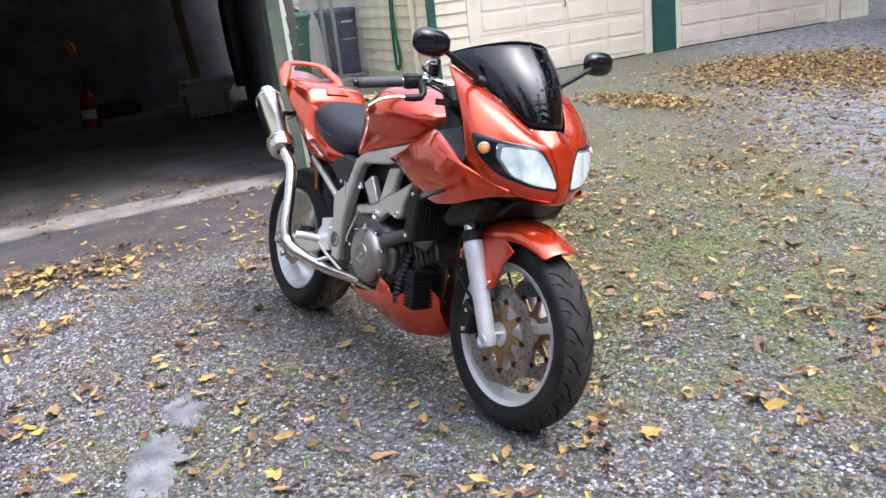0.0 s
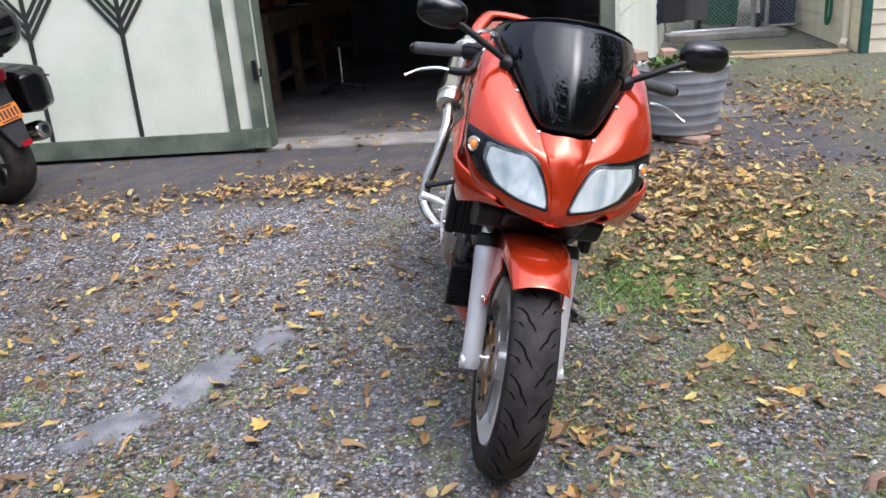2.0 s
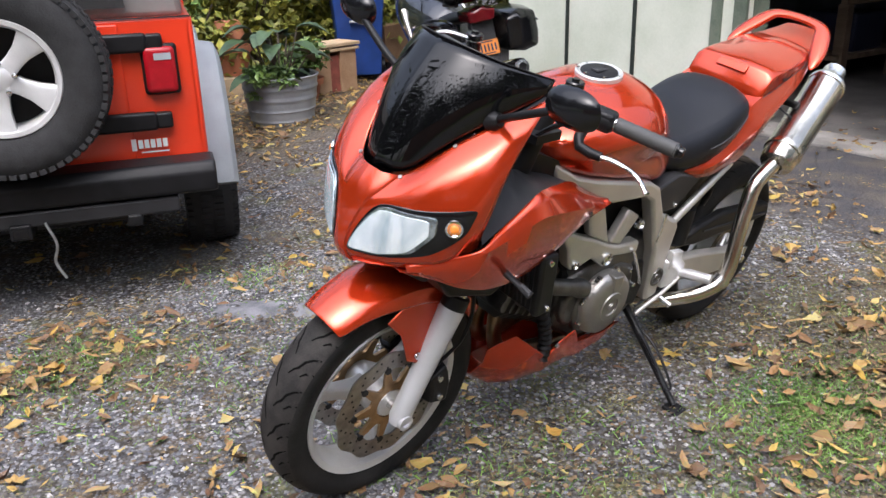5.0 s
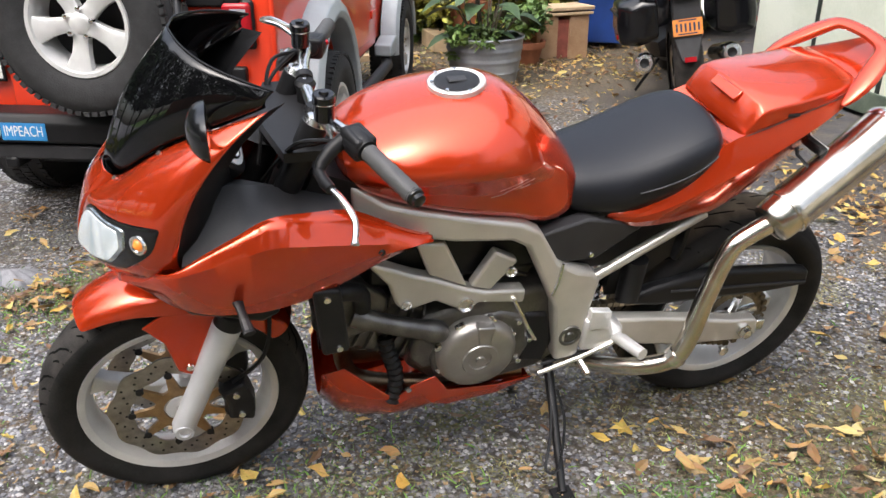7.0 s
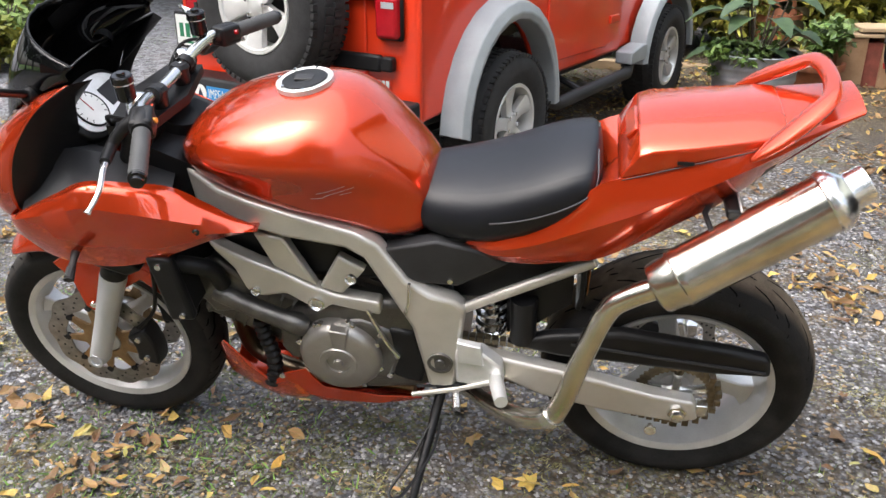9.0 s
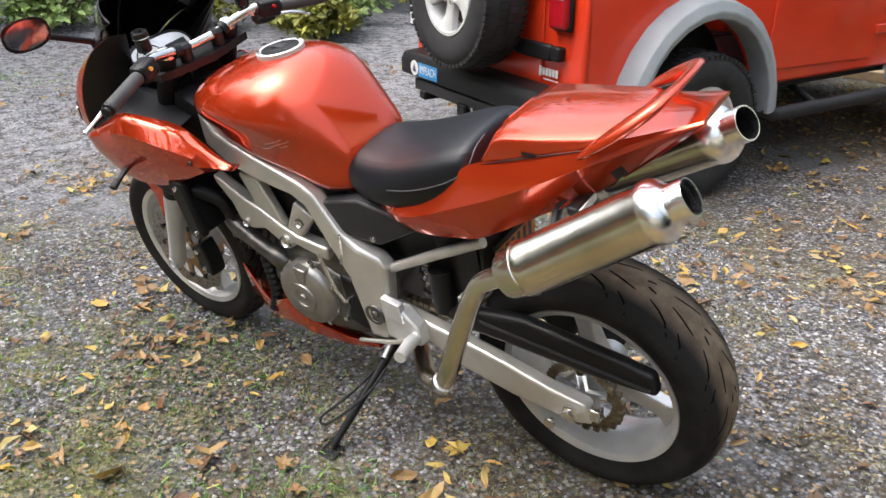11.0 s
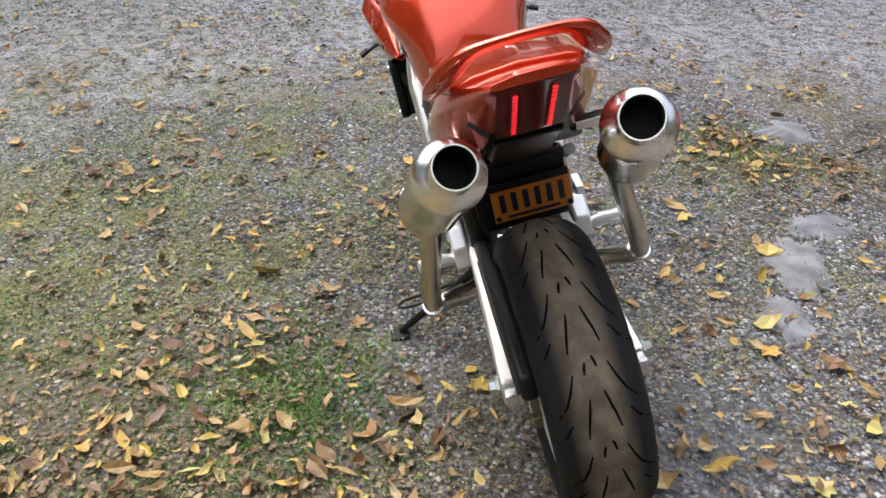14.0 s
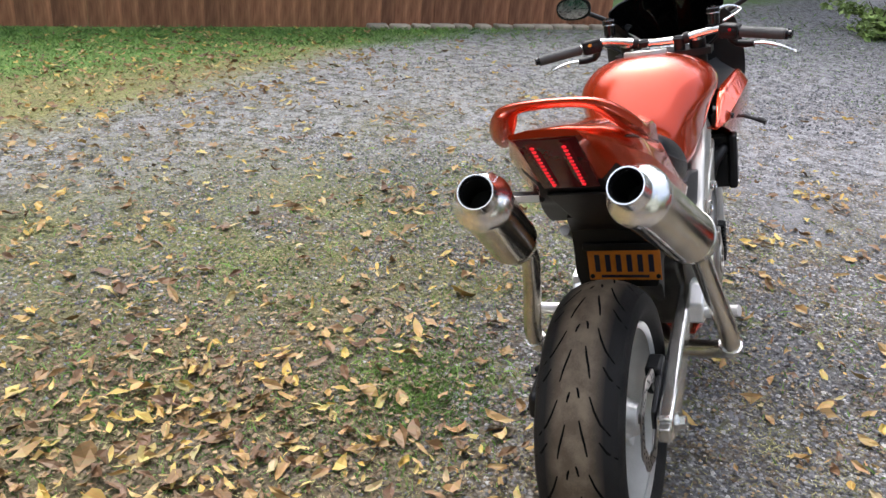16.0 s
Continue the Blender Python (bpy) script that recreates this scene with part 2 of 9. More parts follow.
def box(lo, hi, bm=None):
    bm = bm or bmesh.new()
    (a, b, c), (d, e, f) = lo, hi
    return slab([(a, c), (d, c), (d, f), (a, f)], b, e, "uw", bm)


def block(name, lo, hi, material, parent=None, label="", bevel=0.004):
    ob = part(name, box(lo, hi), material, parent, label)
    if bevel:
        rounded(ob, bevel)
    return ob


def text_mesh(words, size, depth=0.001):
    """Letters of the built-in font as a bmesh in the x-y plane, centred."""
    cu = bpy.data.curves.new("letters", "FONT")
    cu.body, cu.size, cu.extrude, cu.align_x, cu.align_y = words, size, depth, "CENTER", "CENTER"
    tmp = bpy.data.objects.new("letters", cu)
    scene.collection.objects.link(tmp)
    dg = bpy.context.evaluated_depsgraph_get()
    me = bpy.data.meshes.new_from_object(tmp.evaluated_get(dg))
    bm = bmesh.new()
    bm.from_mesh(me)
    bpy.data.meshes.remove(me)
    bpy.data.objects.remove(tmp)
    bpy.data.curves.remove(cu)
    return bm


def place(bm, m):
    bmesh.ops.transform(bm, matrix=m, verts=bm.verts)
    return bm


def number_plate(parent, m, base, ink, wide=0.178, high=0.102):
    """A small plate seen from +z of m with x across: number and words as plain bars."""
    pl = rounded(part("number_plate", place(box((-wide / 2, -high / 2, -0.001), (wide / 2, high / 2, 0.001)), m), base, parent, "orange number plate with dark characters"), 0.0006, 1)
    n = 6
    for k in range(n):
        x = -wide * 0.37 + wide * 0.74 * k / (n - 1)
        part("plate_bar", place(box((x - wide * 0.036, -high * 0.26, 0.001), (x + wide * 0.036, high * 0.24, 0.0018)), m), ink, pl)
    part("plate_strip", place(box((-wide * 0.3, high * 0.36, 0.001), (wide * 0.3, high * 0.45, 0.0016)), m), PLATE_BLUE, pl)
    part("plate_strip", place(box((-wide * 0.33, -high * 0.43, 0.001), (wide * 0.33, -high * 0.35, 0.0016)), m), PLATE_BLUE, pl)
    return pl


# plate faces back and a little up: local x to the right seen from behind, y up
def facing(pos, back, up=(0, 0, 1)):
    z = Vector(back).normalized()
    x = Vector(up).cross(z).normalized()
    y = z.cross(x)
    return Matrix.Translation(pos) @ Matrix((x, y, z)).transposed().to_4x4()



# ---- ground ----


def ground_height(x, y):
    """Flat by the motorcycle, a little lower under the parked red car."""
    def step(a, b, q):
        t = max(0, min(1, (q - a) / (b - a)))
        return t * t * (3 - 2 * t)
    return -0.10 * step(-1.1, -2.0, y) * step(-0.9, 0.3, x)


def ground_material():
    m = bpy.data.materials.new("gravel_moss_and_soil")
    m.use_nodes = True
    n, l = m.node_tree.nodes, m.node_tree.links
    p = n["Principled BSDF"]
    tc = n.new("ShaderNodeTexCoord")
    co = tc.outputs["Object"]

    def noise_tex(scale, detail=6, rough=0.55):
        t = n.new("ShaderNodeTexNoise")
        t.inputs["Scale"].default_value, t.inputs["Detail"].default_value, t.inputs["Roughness"].default_value = scale, detail, rough
        l.new(co, t.inputs["Vector"])
        return t.outputs["Fac"]

    def ramp(src, stops):
        r = n.new("ShaderNodeValToRGB")
        while len(r.color_ramp.elements) < len(stops):
            r.color_ramp.elements.new(0.5)
        for e, (pos, c) in zip(r.color_ramp.elements, stops):
            e.position, e.color = pos, (*c, 1)
        l.new(src, r.inputs[0])
        return r.outputs[0]

    def mix(f, a, b):
        x = n.new("ShaderNodeMix")
        x.data_type = "RGBA"
        for s, i in ((f, "Factor"), (a, "A"), (b, "B")):
            if hasattr(s, "is_output"):
                l.new(s, x.inputs[i])
            else:
                x.inputs[i].default_value = s if i == "Factor" else (*s, 1)
        return x.outputs["Result"]

    def rng(src, a, b, lo=0.0, hi=1.0):
        x = n.new("ShaderNodeMapRange")
        x.inputs["From Min"].default_value, x.inputs["From Max"].default_value = a, b
        x.inputs["To Min"].default_value, x.inputs["To Max"].default_value = lo, hi
        l.new(src, x.inputs["Value"])
        return x.outputs[0]

    def voro(scale):
        v = n.new("ShaderNodeTexVoronoi")
        v.inputs["Scale"].default_value = scale
        l.new(co, v.inputs["Vector"])
        return v
    stones = voro(70)
    sep = n.new("ShaderNodeSeparateColor")
    l.new(stones.outputs["Color"], sep.inputs[0])
    stone_col = ramp(sep.outputs[0], [(0.0, (0.05, 0.05, 0.056)), (0.3, (0.13, 0.13, 0.145)), (0.6, (0.23, 0.228, 0.245)), (0.85, (0.38, 0.377, 0.385)), (1.0, (0.58, 0.57, 0.56))])
    stone_col = mix(rng(stones.outputs["Distance"], 0.35, 0.75), stone_col, (0.05, 0.045, 0.04))
    soil = ramp(noise_tex(26, 8), [(0.3, (0.045, 0.036, 0.025)), (0.5, (0.10, 0.082, 0.055)), (0.7, (0.17, 0.15, 0.11))])
    coarse = voro(52)
    sep2 = n.new("ShaderNodeSeparateColor")
    l.new(coarse.outputs["Color"], sep2.inputs[0])
    coarse_col = ramp(sep2.outputs[1], [(0.0, (0.045, 0.045, 0.055)), (0.35, (0.15, 0.153, 0.178)), (0.7, (0.29, 0.292, 0.318)), (1.0, (0.58, 0.58, 0.585))])
    coarse_col = mix(rng(coarse.outputs["Distance"], 0.3, 0.62), coarse_col, (0.045, 0.04, 0.036))
    stone_col = mix(rng(noise_tex(14, 5), 0.46, 0.56), stone_col, coarse_col)
    base = mix(rng(noise_tex(3.2, 9, 0.68), 0.46, 0.60), stone_col, mix(0.6, stone_col, soil))
    litter = ramp(noise_tex(95, 8, 0.7), [(0.32, (0.035, 0.024, 0.014)), (0.48, (0.115, 0.078, 0.042)), (0.62, (0.235, 0.165, 0.085)), (0.75, (0.42, 0.32, 0.16))])
    base = mix(rng(noise_tex(5.5, 10, 0.74), 0.53, 0.63, 0, 0.75), base, litter)
    tar = ramp(noise_tex(60, 8), [(0.3, (0.075, 0.077, 0.085)), (0.7, (0.17, 0.17, 0.18))])
    base = mix(rng(noise_tex(1.15, 5, 0.45), 0.54, 0.65, 0, 0.7), base, tar)
    moss = ramp(noise_tex(45, 6), [(0.3, (0.05, 0.055, 0.018)), (0.5, (0.122, 0.134, 0.046)), (0.62, (0.225, 0.208, 0.085)), (0.75, (0.32, 0.285, 0.15))])
    sx = n.new("ShaderNodeSeparateXYZ")
    l.new(co, sx.inputs[0])
    green_side = rng(sx.outputs["Y"], -0.4, 1.6, -0.125, 0.055)
    add = n.new("ShaderNodeMath")
    add.operation = "ADD"
    l.new(noise_tex(2.1, 11, 0.76), add.inputs[0])
    l.new(green_side, add.inputs[1])
    mossy = n.new("ShaderNodeMath")
    mossy.operation = "MULTIPLY"
    l.new(rng(add.outputs[0], 0.44, 0.55, 0, 0.88), mossy.inputs[0])
    l.new(rng(sx.outputs["Y"], 2.4, 3.6, 1.0, 0.5), mossy.inputs[1])
    base = mix(mossy.outputs[0], base, moss)
    # asphalt in front of the garage
    near = n.new("ShaderNodeMath")
    near.operation = "MULTIPLY_ADD"
    near.inputs[1].default_value = 0.9
    l.new(noise_tex(1.6), near.inputs[0])
    l.new(sx.outputs["X"], near.inputs[2])
    asphalt = ramp(noise_tex(90, 8), [(0.3, (0.045, 0.044, 0.048)), (0.6, (0.088, 0.086, 0.092)), (0.8, (0.15, 0.147, 0.152))])
    asphalt = mix(rng(noise_tex(4.5, 10, 0.7), 0.45, 0.62, 0, 0.6), asphalt, mix(0.5, litter, (0.16, 0.15, 0.14)))
    by_door = n.new("ShaderNodeMath")
    by_door.operation = "MULTIPLY"
    l.new(rng(near.outputs[0], -0.75, -0.95), by_door.inputs[0])
    l.new(rng(sx.outputs["Y"], 3.2, 2.2), by_door.inputs[1])
    base = mix(by_door.outputs[0], base, asphalt)
    # worn pale track and the lawn strip along the far fence
    far = n.new("ShaderNodeVectorMath")
    far.operation = "DOT_PRODUCT"
    l.new(co, far.inputs[0])
    far.inputs[1].default_value = (0.68, 0.73, 0)
    wob = n.new("ShaderNodeMath")
    wob.operation = "MULTIPLY_ADD"
    wob.inputs[1].default_value = 1.4
    l.new(noise_tex(1.3, 6), wob.inputs[0])
    l.new(far.outputs["Value"], wob.inputs[2])
    pale_track = ramp(noise_tex(42, 12, 0.78), [(0.32, (0.18, 0.185, 0.205)), (0.5, (0.34, 0.342, 0.365)), (0.68, (0.56, 0.56, 0.565))])
    ahead = n.new("ShaderNodeMath")
    ahead.operation = "MAXIMUM"
    wob4 = n.new("ShaderNodeMath")
    wob4.operation = "MULTIPLY_ADD"
    wob4.inputs[1].default_value = 1.8
    l.new(noise_tex(1.1, 8, 0.65), wob4.inputs[0])
    l.new(sx.outputs["X"], wob4.inputs[2])
    l.new(rng(wob.outputs[0], 2.8, 3.8, 0, 0.7), ahead.inputs[0])
    l.new(rng(wob4.outputs[0], 3.2, 4.4, 0, 0.7), ahead.inputs[1])
    base = mix(ahead.outputs[0], base, mix(rng(noise_tex(10, 8, 0.7), 0.42, 0.58), pale_track, coarse_col))
    lawn = ramp(noise_tex(11, 12, 0.8), [(0.3, (0.055, 0.125, 0.025)), (0.5, (0.12, 0.23, 0.05)), (0.72, (0.28, 0.34, 0.12))])
    both_ways = n.new("ShaderNodeMath")
    both_ways.operation = "MULTIPLY"
    edge = n.new("ShaderNodeVectorMath")
    edge.operation = "DOT_PRODUCT"
    l.new(co, edge.inputs[0])
    edge.inputs[1].default_value = (0.34, 0.94, 0)
    wob2 = n.new("ShaderNodeMath")
    wob2.operation = "MULTIPLY_ADD"
    wob2.inputs[1].default_value = 1.2
    l.new(noise_tex(1.9, 7, 0.6), wob2.inputs[0])
    l.new(edge.outputs["Value"], wob2.inputs[2])
    l.new(rng(wob2.outputs[0], 5.35, 5.95, 0, 0.95), both_ways.inputs[0])
    l.new(rng(sx.outputs["X"], 0.3, 1.3), both_ways.inputs[1])
    verge = ramp(noise_tex(30, 10, 0.8), [(0.3, (0.07, 0.075, 0.02)), (0.48, (0.19, 0.19, 0.06)), (0.6, (0.33, 0.30, 0.12)), (0.74, (0.46, 0.40, 0.20))])
    strip = n.new("ShaderNodeMath")
    strip.operation = "MULTIPLY"
    wob5 = n.new("ShaderNodeMath")
    wob5.operation = "MULTIPLY_ADD"
    wob5.inputs[1].default_value = 0.9
    l.new(noise_tex(2.3, 8, 0.65), wob5.inputs[0])
    l.new(sx.outputs["Y"], wob5.inputs[2])
    l.new(rng(wob5.outputs[0], 3.75, 4.2, 0, 0.9), strip.inputs[0])
    l.new(rng(sx.outputs["X"], 0.6, 1.6), strip.inputs[1])
    base = mix(strip.outputs[0], base, verge)
    base = mix(both_ways.outputs[0], base, lawn)
    # brown leaf mould round the garage corner
    mould = ramp(noise_tex(55, 8), [(0.32, (0.04, 0.03, 0.018)), (0.5, (0.11, 0.085, 0.05)), (0.66, (0.20, 0.155, 0.095))])
    for spot, near_r, far_r in (((-0.45, 1.0, 0), 1.35, 2.0), ((-0.9, -5.3, 0), 1.9, 3.0), ((1.9, -1.2, 0), 0.75, 1.15)):
        heap = n.new("ShaderNodeVectorMath")
        heap.operation = "DISTANCE"
        l.new(co, heap.inputs[0])
        heap.inputs[1].default_value = spot
        wob3 = n.new("ShaderNodeMath")
        wob3.operation = "MULTIPLY_ADD"
        wob3.inputs[1].default_value = 1.3
        l.new(noise_tex(2.6, 9, 0.7), wob3.inputs[0])
        l.new(heap.outputs["Value"], wob3.inputs[2])
        base = mix(rng(wob3.outputs[0], far_r, near_r, 0, 0.8), base, mould)
    l.new(base, p.inputs["Base Color"])
    p.inputs["Roughness"].default_value = 0.85
    p.inputs["Specular IOR Level"].default_value = 0.3
    b = n.new("ShaderNodeBump")
    b.inputs["Strength"].default_value, b.inputs["Distance"].default_value = 0.8, 0.010
    hm = n.new("ShaderNodeMath")
    hm.operation = "SUBTRACT"
    l.new(noise_tex(110, 4), hm.inputs[0])
    l.new(stones.outputs["Distance"], hm.inputs[1])
    l.new(hm.outputs[0], b.inputs["Height"])
    l.new(b.outputs[0], p.inputs["Normal"])
    return m


GROUND = ground_material()
xs = [-400, -120, -40, -20] + [-12 + 0.25 * k for k in range(97)] + [20, 40, 120, 400]
bm = bmesh.new()
grid = [[bm.verts.new((x, y, ground_height(x, y) + (0.006 * noise.noise((x * 1.3, y * 1.3, 0)) if abs(x) < 12 and abs(y) < 12 else 0))) for y in xs] for x in xs]
for i in range(len(xs) - 1):
    for j in range(len(xs) - 1):
        bm.faces.new((grid[i][j], grid[i + 1][j], grid[i + 1][j + 1], grid[i][j + 1]))
tagged(part("ground", bm, GROUND), "grey gravel drive with moss, bare soil and old asphalt", "ground", kind="structure")

# ---- buildings and fences ----
PALE_GREEN = shade("pale_green_painted_boards", (0.60, 0.645, 0.53), 0.55, 0, 0.05, 2.5, 0.15, 60, second=(0.68, 0.71, 0.61))
DARK_GREEN = shade("weathered_dark_green_trim", (0.085, 0.115, 0.085), 0.6, 0, 0.2, 5, 0.25, 80, second=(0.15, 0.18, 0.135))
BATTEN = shade("black_green_batten_paint", (0.020, 0.027, 0.022), 0.6, 0, 0.2, 5, 0.25, 80)
DEEP_GREEN = shade("deep_green_post_paint", (0.02, 0.09, 0.075), 0.45, 0, 0.15, 6, 0.1, 100)
CREAM = shade("cream_vinyl_siding", (0.66, 0.60, 0.46), 0.45, 0, 0.05, 3, 0.08, 90, second=(0.74, 0.69, 0.56), obrand=0.06)
DOORCREAM = shade("cream_steel_door", (0.74, 0.67, 0.54), 0.4, 0, 0.03, 3, 0.06, 160, second=(0.79, 0.73, 0.62))
CONCRETE = shade("stained_concrete", (0.19, 0.18, 0.165), 0.8, 0, 0.25, 3, 0.4, 110, second=(0.33, 0.31, 0.285))
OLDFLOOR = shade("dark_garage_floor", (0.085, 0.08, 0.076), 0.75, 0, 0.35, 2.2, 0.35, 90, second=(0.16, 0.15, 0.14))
# This dark colour carries part of the closed garage's dimness.
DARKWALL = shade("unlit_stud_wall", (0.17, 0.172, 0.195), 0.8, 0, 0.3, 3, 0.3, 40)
FENCE = shade("red_brown_fence_board", (0.30, 0.115, 0.055), 0.75, 0, 0.4, 7, 0.4, 70, second=(0.48, 0.22, 0.115), obrand=0.28, stretch=(1, 1, 0.12))
TIMBER = shade("raw_lumber", (0.42, 0.31, 0.19), 0.7, 0, 0.2, 8, 0.3, 90, stretch=(0.2, 1, 1))
BRICKRED = shade("red_brick", (0.25, 0.07, 0.05), 0.8, 0, 0.25, 12, 0.5, 130, obrand=0.2)
BRICKTAN = shade("tan_brick", (0.34, 0.22, 0.16), 0.8, 0, 0.25, 12, 0.5, 130, obrand=0.2)
STONE = shade("pale_field_stone", (0.36, 0.31, 0.235), 0.85, 0, 0.25, 9, 0.6, 60, obrand=0.25)
GALV = shade("galvanised_wire", (0.42, 0.43, 0.43), 0.4, 0.8, 0.2, 30, 0.1, 300)
BINBLUE = shade("blue_bin_plastic", (0.012, 0.045, 0.20), 0.45, 0, 0.15, 6, 0.1, 150)
BINNAVY = shade("navy_bin_plastic", (0.012, 0.022, 0.07), 0.45, 0, 0.15, 6, 0.1, 150)
BINGREEN = shade("green_bin_plastic", (0.01, 0.12, 0.07), 0.45, 0, 0.15, 6, 0.1, 150)

# garage: x runs along the front towards the cream building, y goes inwards
GM = Matrix(((0.0936, -0.9956, 0, -2.57), (0.9956, 0.0936, 0, 0.85), (0, 0, 1, 0), (0, 0, 0, 1)))
# GH lies out of view; raised to block sky light and darken reflections.
DW, GH = 2.47, 4.4


def set_in(ob, m):
    ob.matrix_world = m
    return ob


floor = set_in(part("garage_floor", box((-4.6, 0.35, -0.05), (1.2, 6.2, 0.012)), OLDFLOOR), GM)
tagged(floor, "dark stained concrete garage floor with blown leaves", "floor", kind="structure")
sill = set_in(rounded(part("apron", box((-2.60, -0.02, -0.05), (0.05, 0.35, 0.018)), CONCRETE), 0.008), GM)
tagged(sill, "cracked pale concrete door sill", "door sill", kind="structure")
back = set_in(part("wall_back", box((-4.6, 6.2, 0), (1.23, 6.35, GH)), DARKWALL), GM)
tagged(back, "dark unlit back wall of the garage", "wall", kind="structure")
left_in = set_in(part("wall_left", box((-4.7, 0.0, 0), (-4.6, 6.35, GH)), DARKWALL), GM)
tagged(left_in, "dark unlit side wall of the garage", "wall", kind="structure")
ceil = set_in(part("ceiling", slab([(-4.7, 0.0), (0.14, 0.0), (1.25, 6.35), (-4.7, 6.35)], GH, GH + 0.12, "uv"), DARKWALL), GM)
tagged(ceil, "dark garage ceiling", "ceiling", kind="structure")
head = set_in(part("wall_front", box((-4.9, 0.0, 2.25), (0.14, 0.12, GH)), PALE_GREEN), GM)
tagged(head, "pale green wall over the garage doorway, unseen and raised to block sky", "wall", kind="structure")
leftwall = set_in(part("wall_front_left", box((-4.9, 0.0, 0), (-2.62, 0.12, 2.25)), PALE_GREEN), GM)
tagged(leftwall, "pale green painted front wall", "wall", kind="structure")
# jambs
for name, x0, x1, y0 in (("jamb_right", 0.0, 0.105, -0.03), ("jamb_left", -2.62, -2.47, 0.0)):
    j = set_in(rounded(part(name, box((x0, y0, 0.0), (x1, 0.14, 2.4)), DARK_GREEN), 0.006), GM)
    tagged(j, "weathered dark green door jamb", "door jamb", kind="structure")
set_in(tagged(rounded(part("jamb_block", box((-0.03, -0.02, 0.0), (0.0, 0.10, 0.12)), WHITE), 0.01), "small white block at the foot of the jamb", "block"), GM)
# open barn door leaf, folded against the wall
leaf = thing("barn_door", GM @ Matrix.Translation((-2.47, -0.02, 0)) @ Matrix.Rotation(radians(3.0), 4, "Z"), "pale green barn door with dark green diagonal battens, open against the wall", "barn door")
block("door_panel", (-2.42, -0.06, 0.05), (0.0, -0.01, 2.35), PALE_GREEN, leaf, bevel=0.004)
block("bottom_rail", (-2.42, -0.085, 0.03), (-0.20, -0.06, 0.175), DARK_GREEN, leaf, "dark green bottom rail")
block("end_rail", (-0.20, -0.095, 0.04), (0.02, -0.06, 0.19), DARK_GREEN, leaf)
block("stile", (-0.28, -0.085, 0.175), (-0.20, -0.06, 2.35), DARK_GREEN, leaf, "dark green stile")
block("edge_stile", (-0.10, -0.09, 0.19), (0.0, -0.06, 2.35), DARK_GREEN, leaf)
block("top_rail", (-2.42, -0.085, 2.20), (-0.28, -0.0605, 2.35), DARK_GREEN, leaf)
for x in (-0.97, -1.68):
    block("batten", (x - 0.016, -0.075, 0.175), (x + 0.016, -0.06, 2.20), BATTEN, leaf, bevel=0.003)
    for k in range(3):
        for s in (1, -1):
            z0 = 0.93 + 0.075 * k
            pts = [(x + s * 0.016, z0), (x + s * 0.338, z0 + 0.42), (x + s * 0.338, z0 + 0.46), (x + s * 0.016, z0 + 0.04)]
            part("diagonal_batten", slab(pts, -0.073, -0.06), BATTEN, leaf)
for z in (0.55, 1.15):
    hg = block("hinge", (-0.035, -0.112, z), (0.0, -0.09, z + 0.14), BLACK, leaf, "black iron hinge", 0.004)
    part("hinge_strap", tube([(-0.01, -0.115, z + 0.02), (0.03, -0.12, z + 0.03), (0.03, -0.12, z + 0.08)], 0.008, 6), BLACK, hg)

# clapboard side wall that goes back from the right jamb
p0, p1 = Vector((-2.53, 0.965, 0)), Vector((-8.3, 2.55, 0))
sd = (p1 - p0).normalized()
SM = Matrix((sd, Vector((0, 0, 1)).cross(sd), Vector((0, 0, 1)))).transposed().to_4x4()
SM.translation = p0
side = set_in(part("wall_side", box((0.0, 0.0, 0.0), (6.0, 0.10, GH)), PALE_GREEN), SM)
tagged(side, "pale green clapboard side wall", "wall", kind="structure")
# Added dark sheet: covers the pale boards so the inner face looks dim.
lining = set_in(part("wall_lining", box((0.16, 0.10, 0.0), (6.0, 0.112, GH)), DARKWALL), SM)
tagged(lining, "dark sheet added over the inner face of the side wall", "wall", kind="structure")
lap = slab([(-0.001, 0.0), (-0.022, 0.004), (-0.010, 0.125), (-0.001, 0.125)], 0.0, 6.0, "vw")
lap_me = part("clapboard", lap, PALE_GREEN, side)
for k in range(1, 36):
    o = lap_me.copy()
    scene.collection.objects.link(o)
    o.location = (0, 0, 0.12 * k)
set_in(tagged(part("garage_roof", slab([(-5.2, -0.4), (0.3, -0.4), (1.5, 6.6), (-5.2, 6.6)], GH + 0.12, GH + 0.25, "uv"), DARKGREY), "dark garage roof", "roof", kind="structure"), GM)

# cream two-door garage
c0, c1 = Vector((-5.72, 4.08, 0)), Vector((-4.86, 10.95, 0))
cd = (c1 - c0).normalized()
CM = Matrix((cd, Vector((0, 0, 1)).cross(cd), Vector((0, 0, 1)))).transposed().to_4x4()
CM.translation = c0
cream = set_in(part("wall_cream", box((0.0, 0.02, 0.0), (7.6, 6.0, 3.2)), CREAM), CM)
tagged(cream, "cream vinyl sided garage building", "wall", kind="structure")
sid = part("siding_board", slab([(0.019, 0.0), (-0.004, 0.003), (0.010, 0.148), (0.019, 0.148)], 0.06, 0.50, "vw"), CREAM, cream)
for k in range(20):
    o = sid if k == 0 else sid.copy()
    if k:
        scene.collection.objects.link(o)
        o.location = (0, 0, 0.15 * k)
    o2 = sid.copy()
    scene.collection.objects.link(o2)
    o2.location = (6.92, 0, 0.15 * k)
side_board = part("side_siding_board", slab([(0.0, 0.0), (-0.023, 0.003), (-0.009, 0.148), (0.0, 0.148)], 0.06, 6.0, "uw"), CREAM, cream)
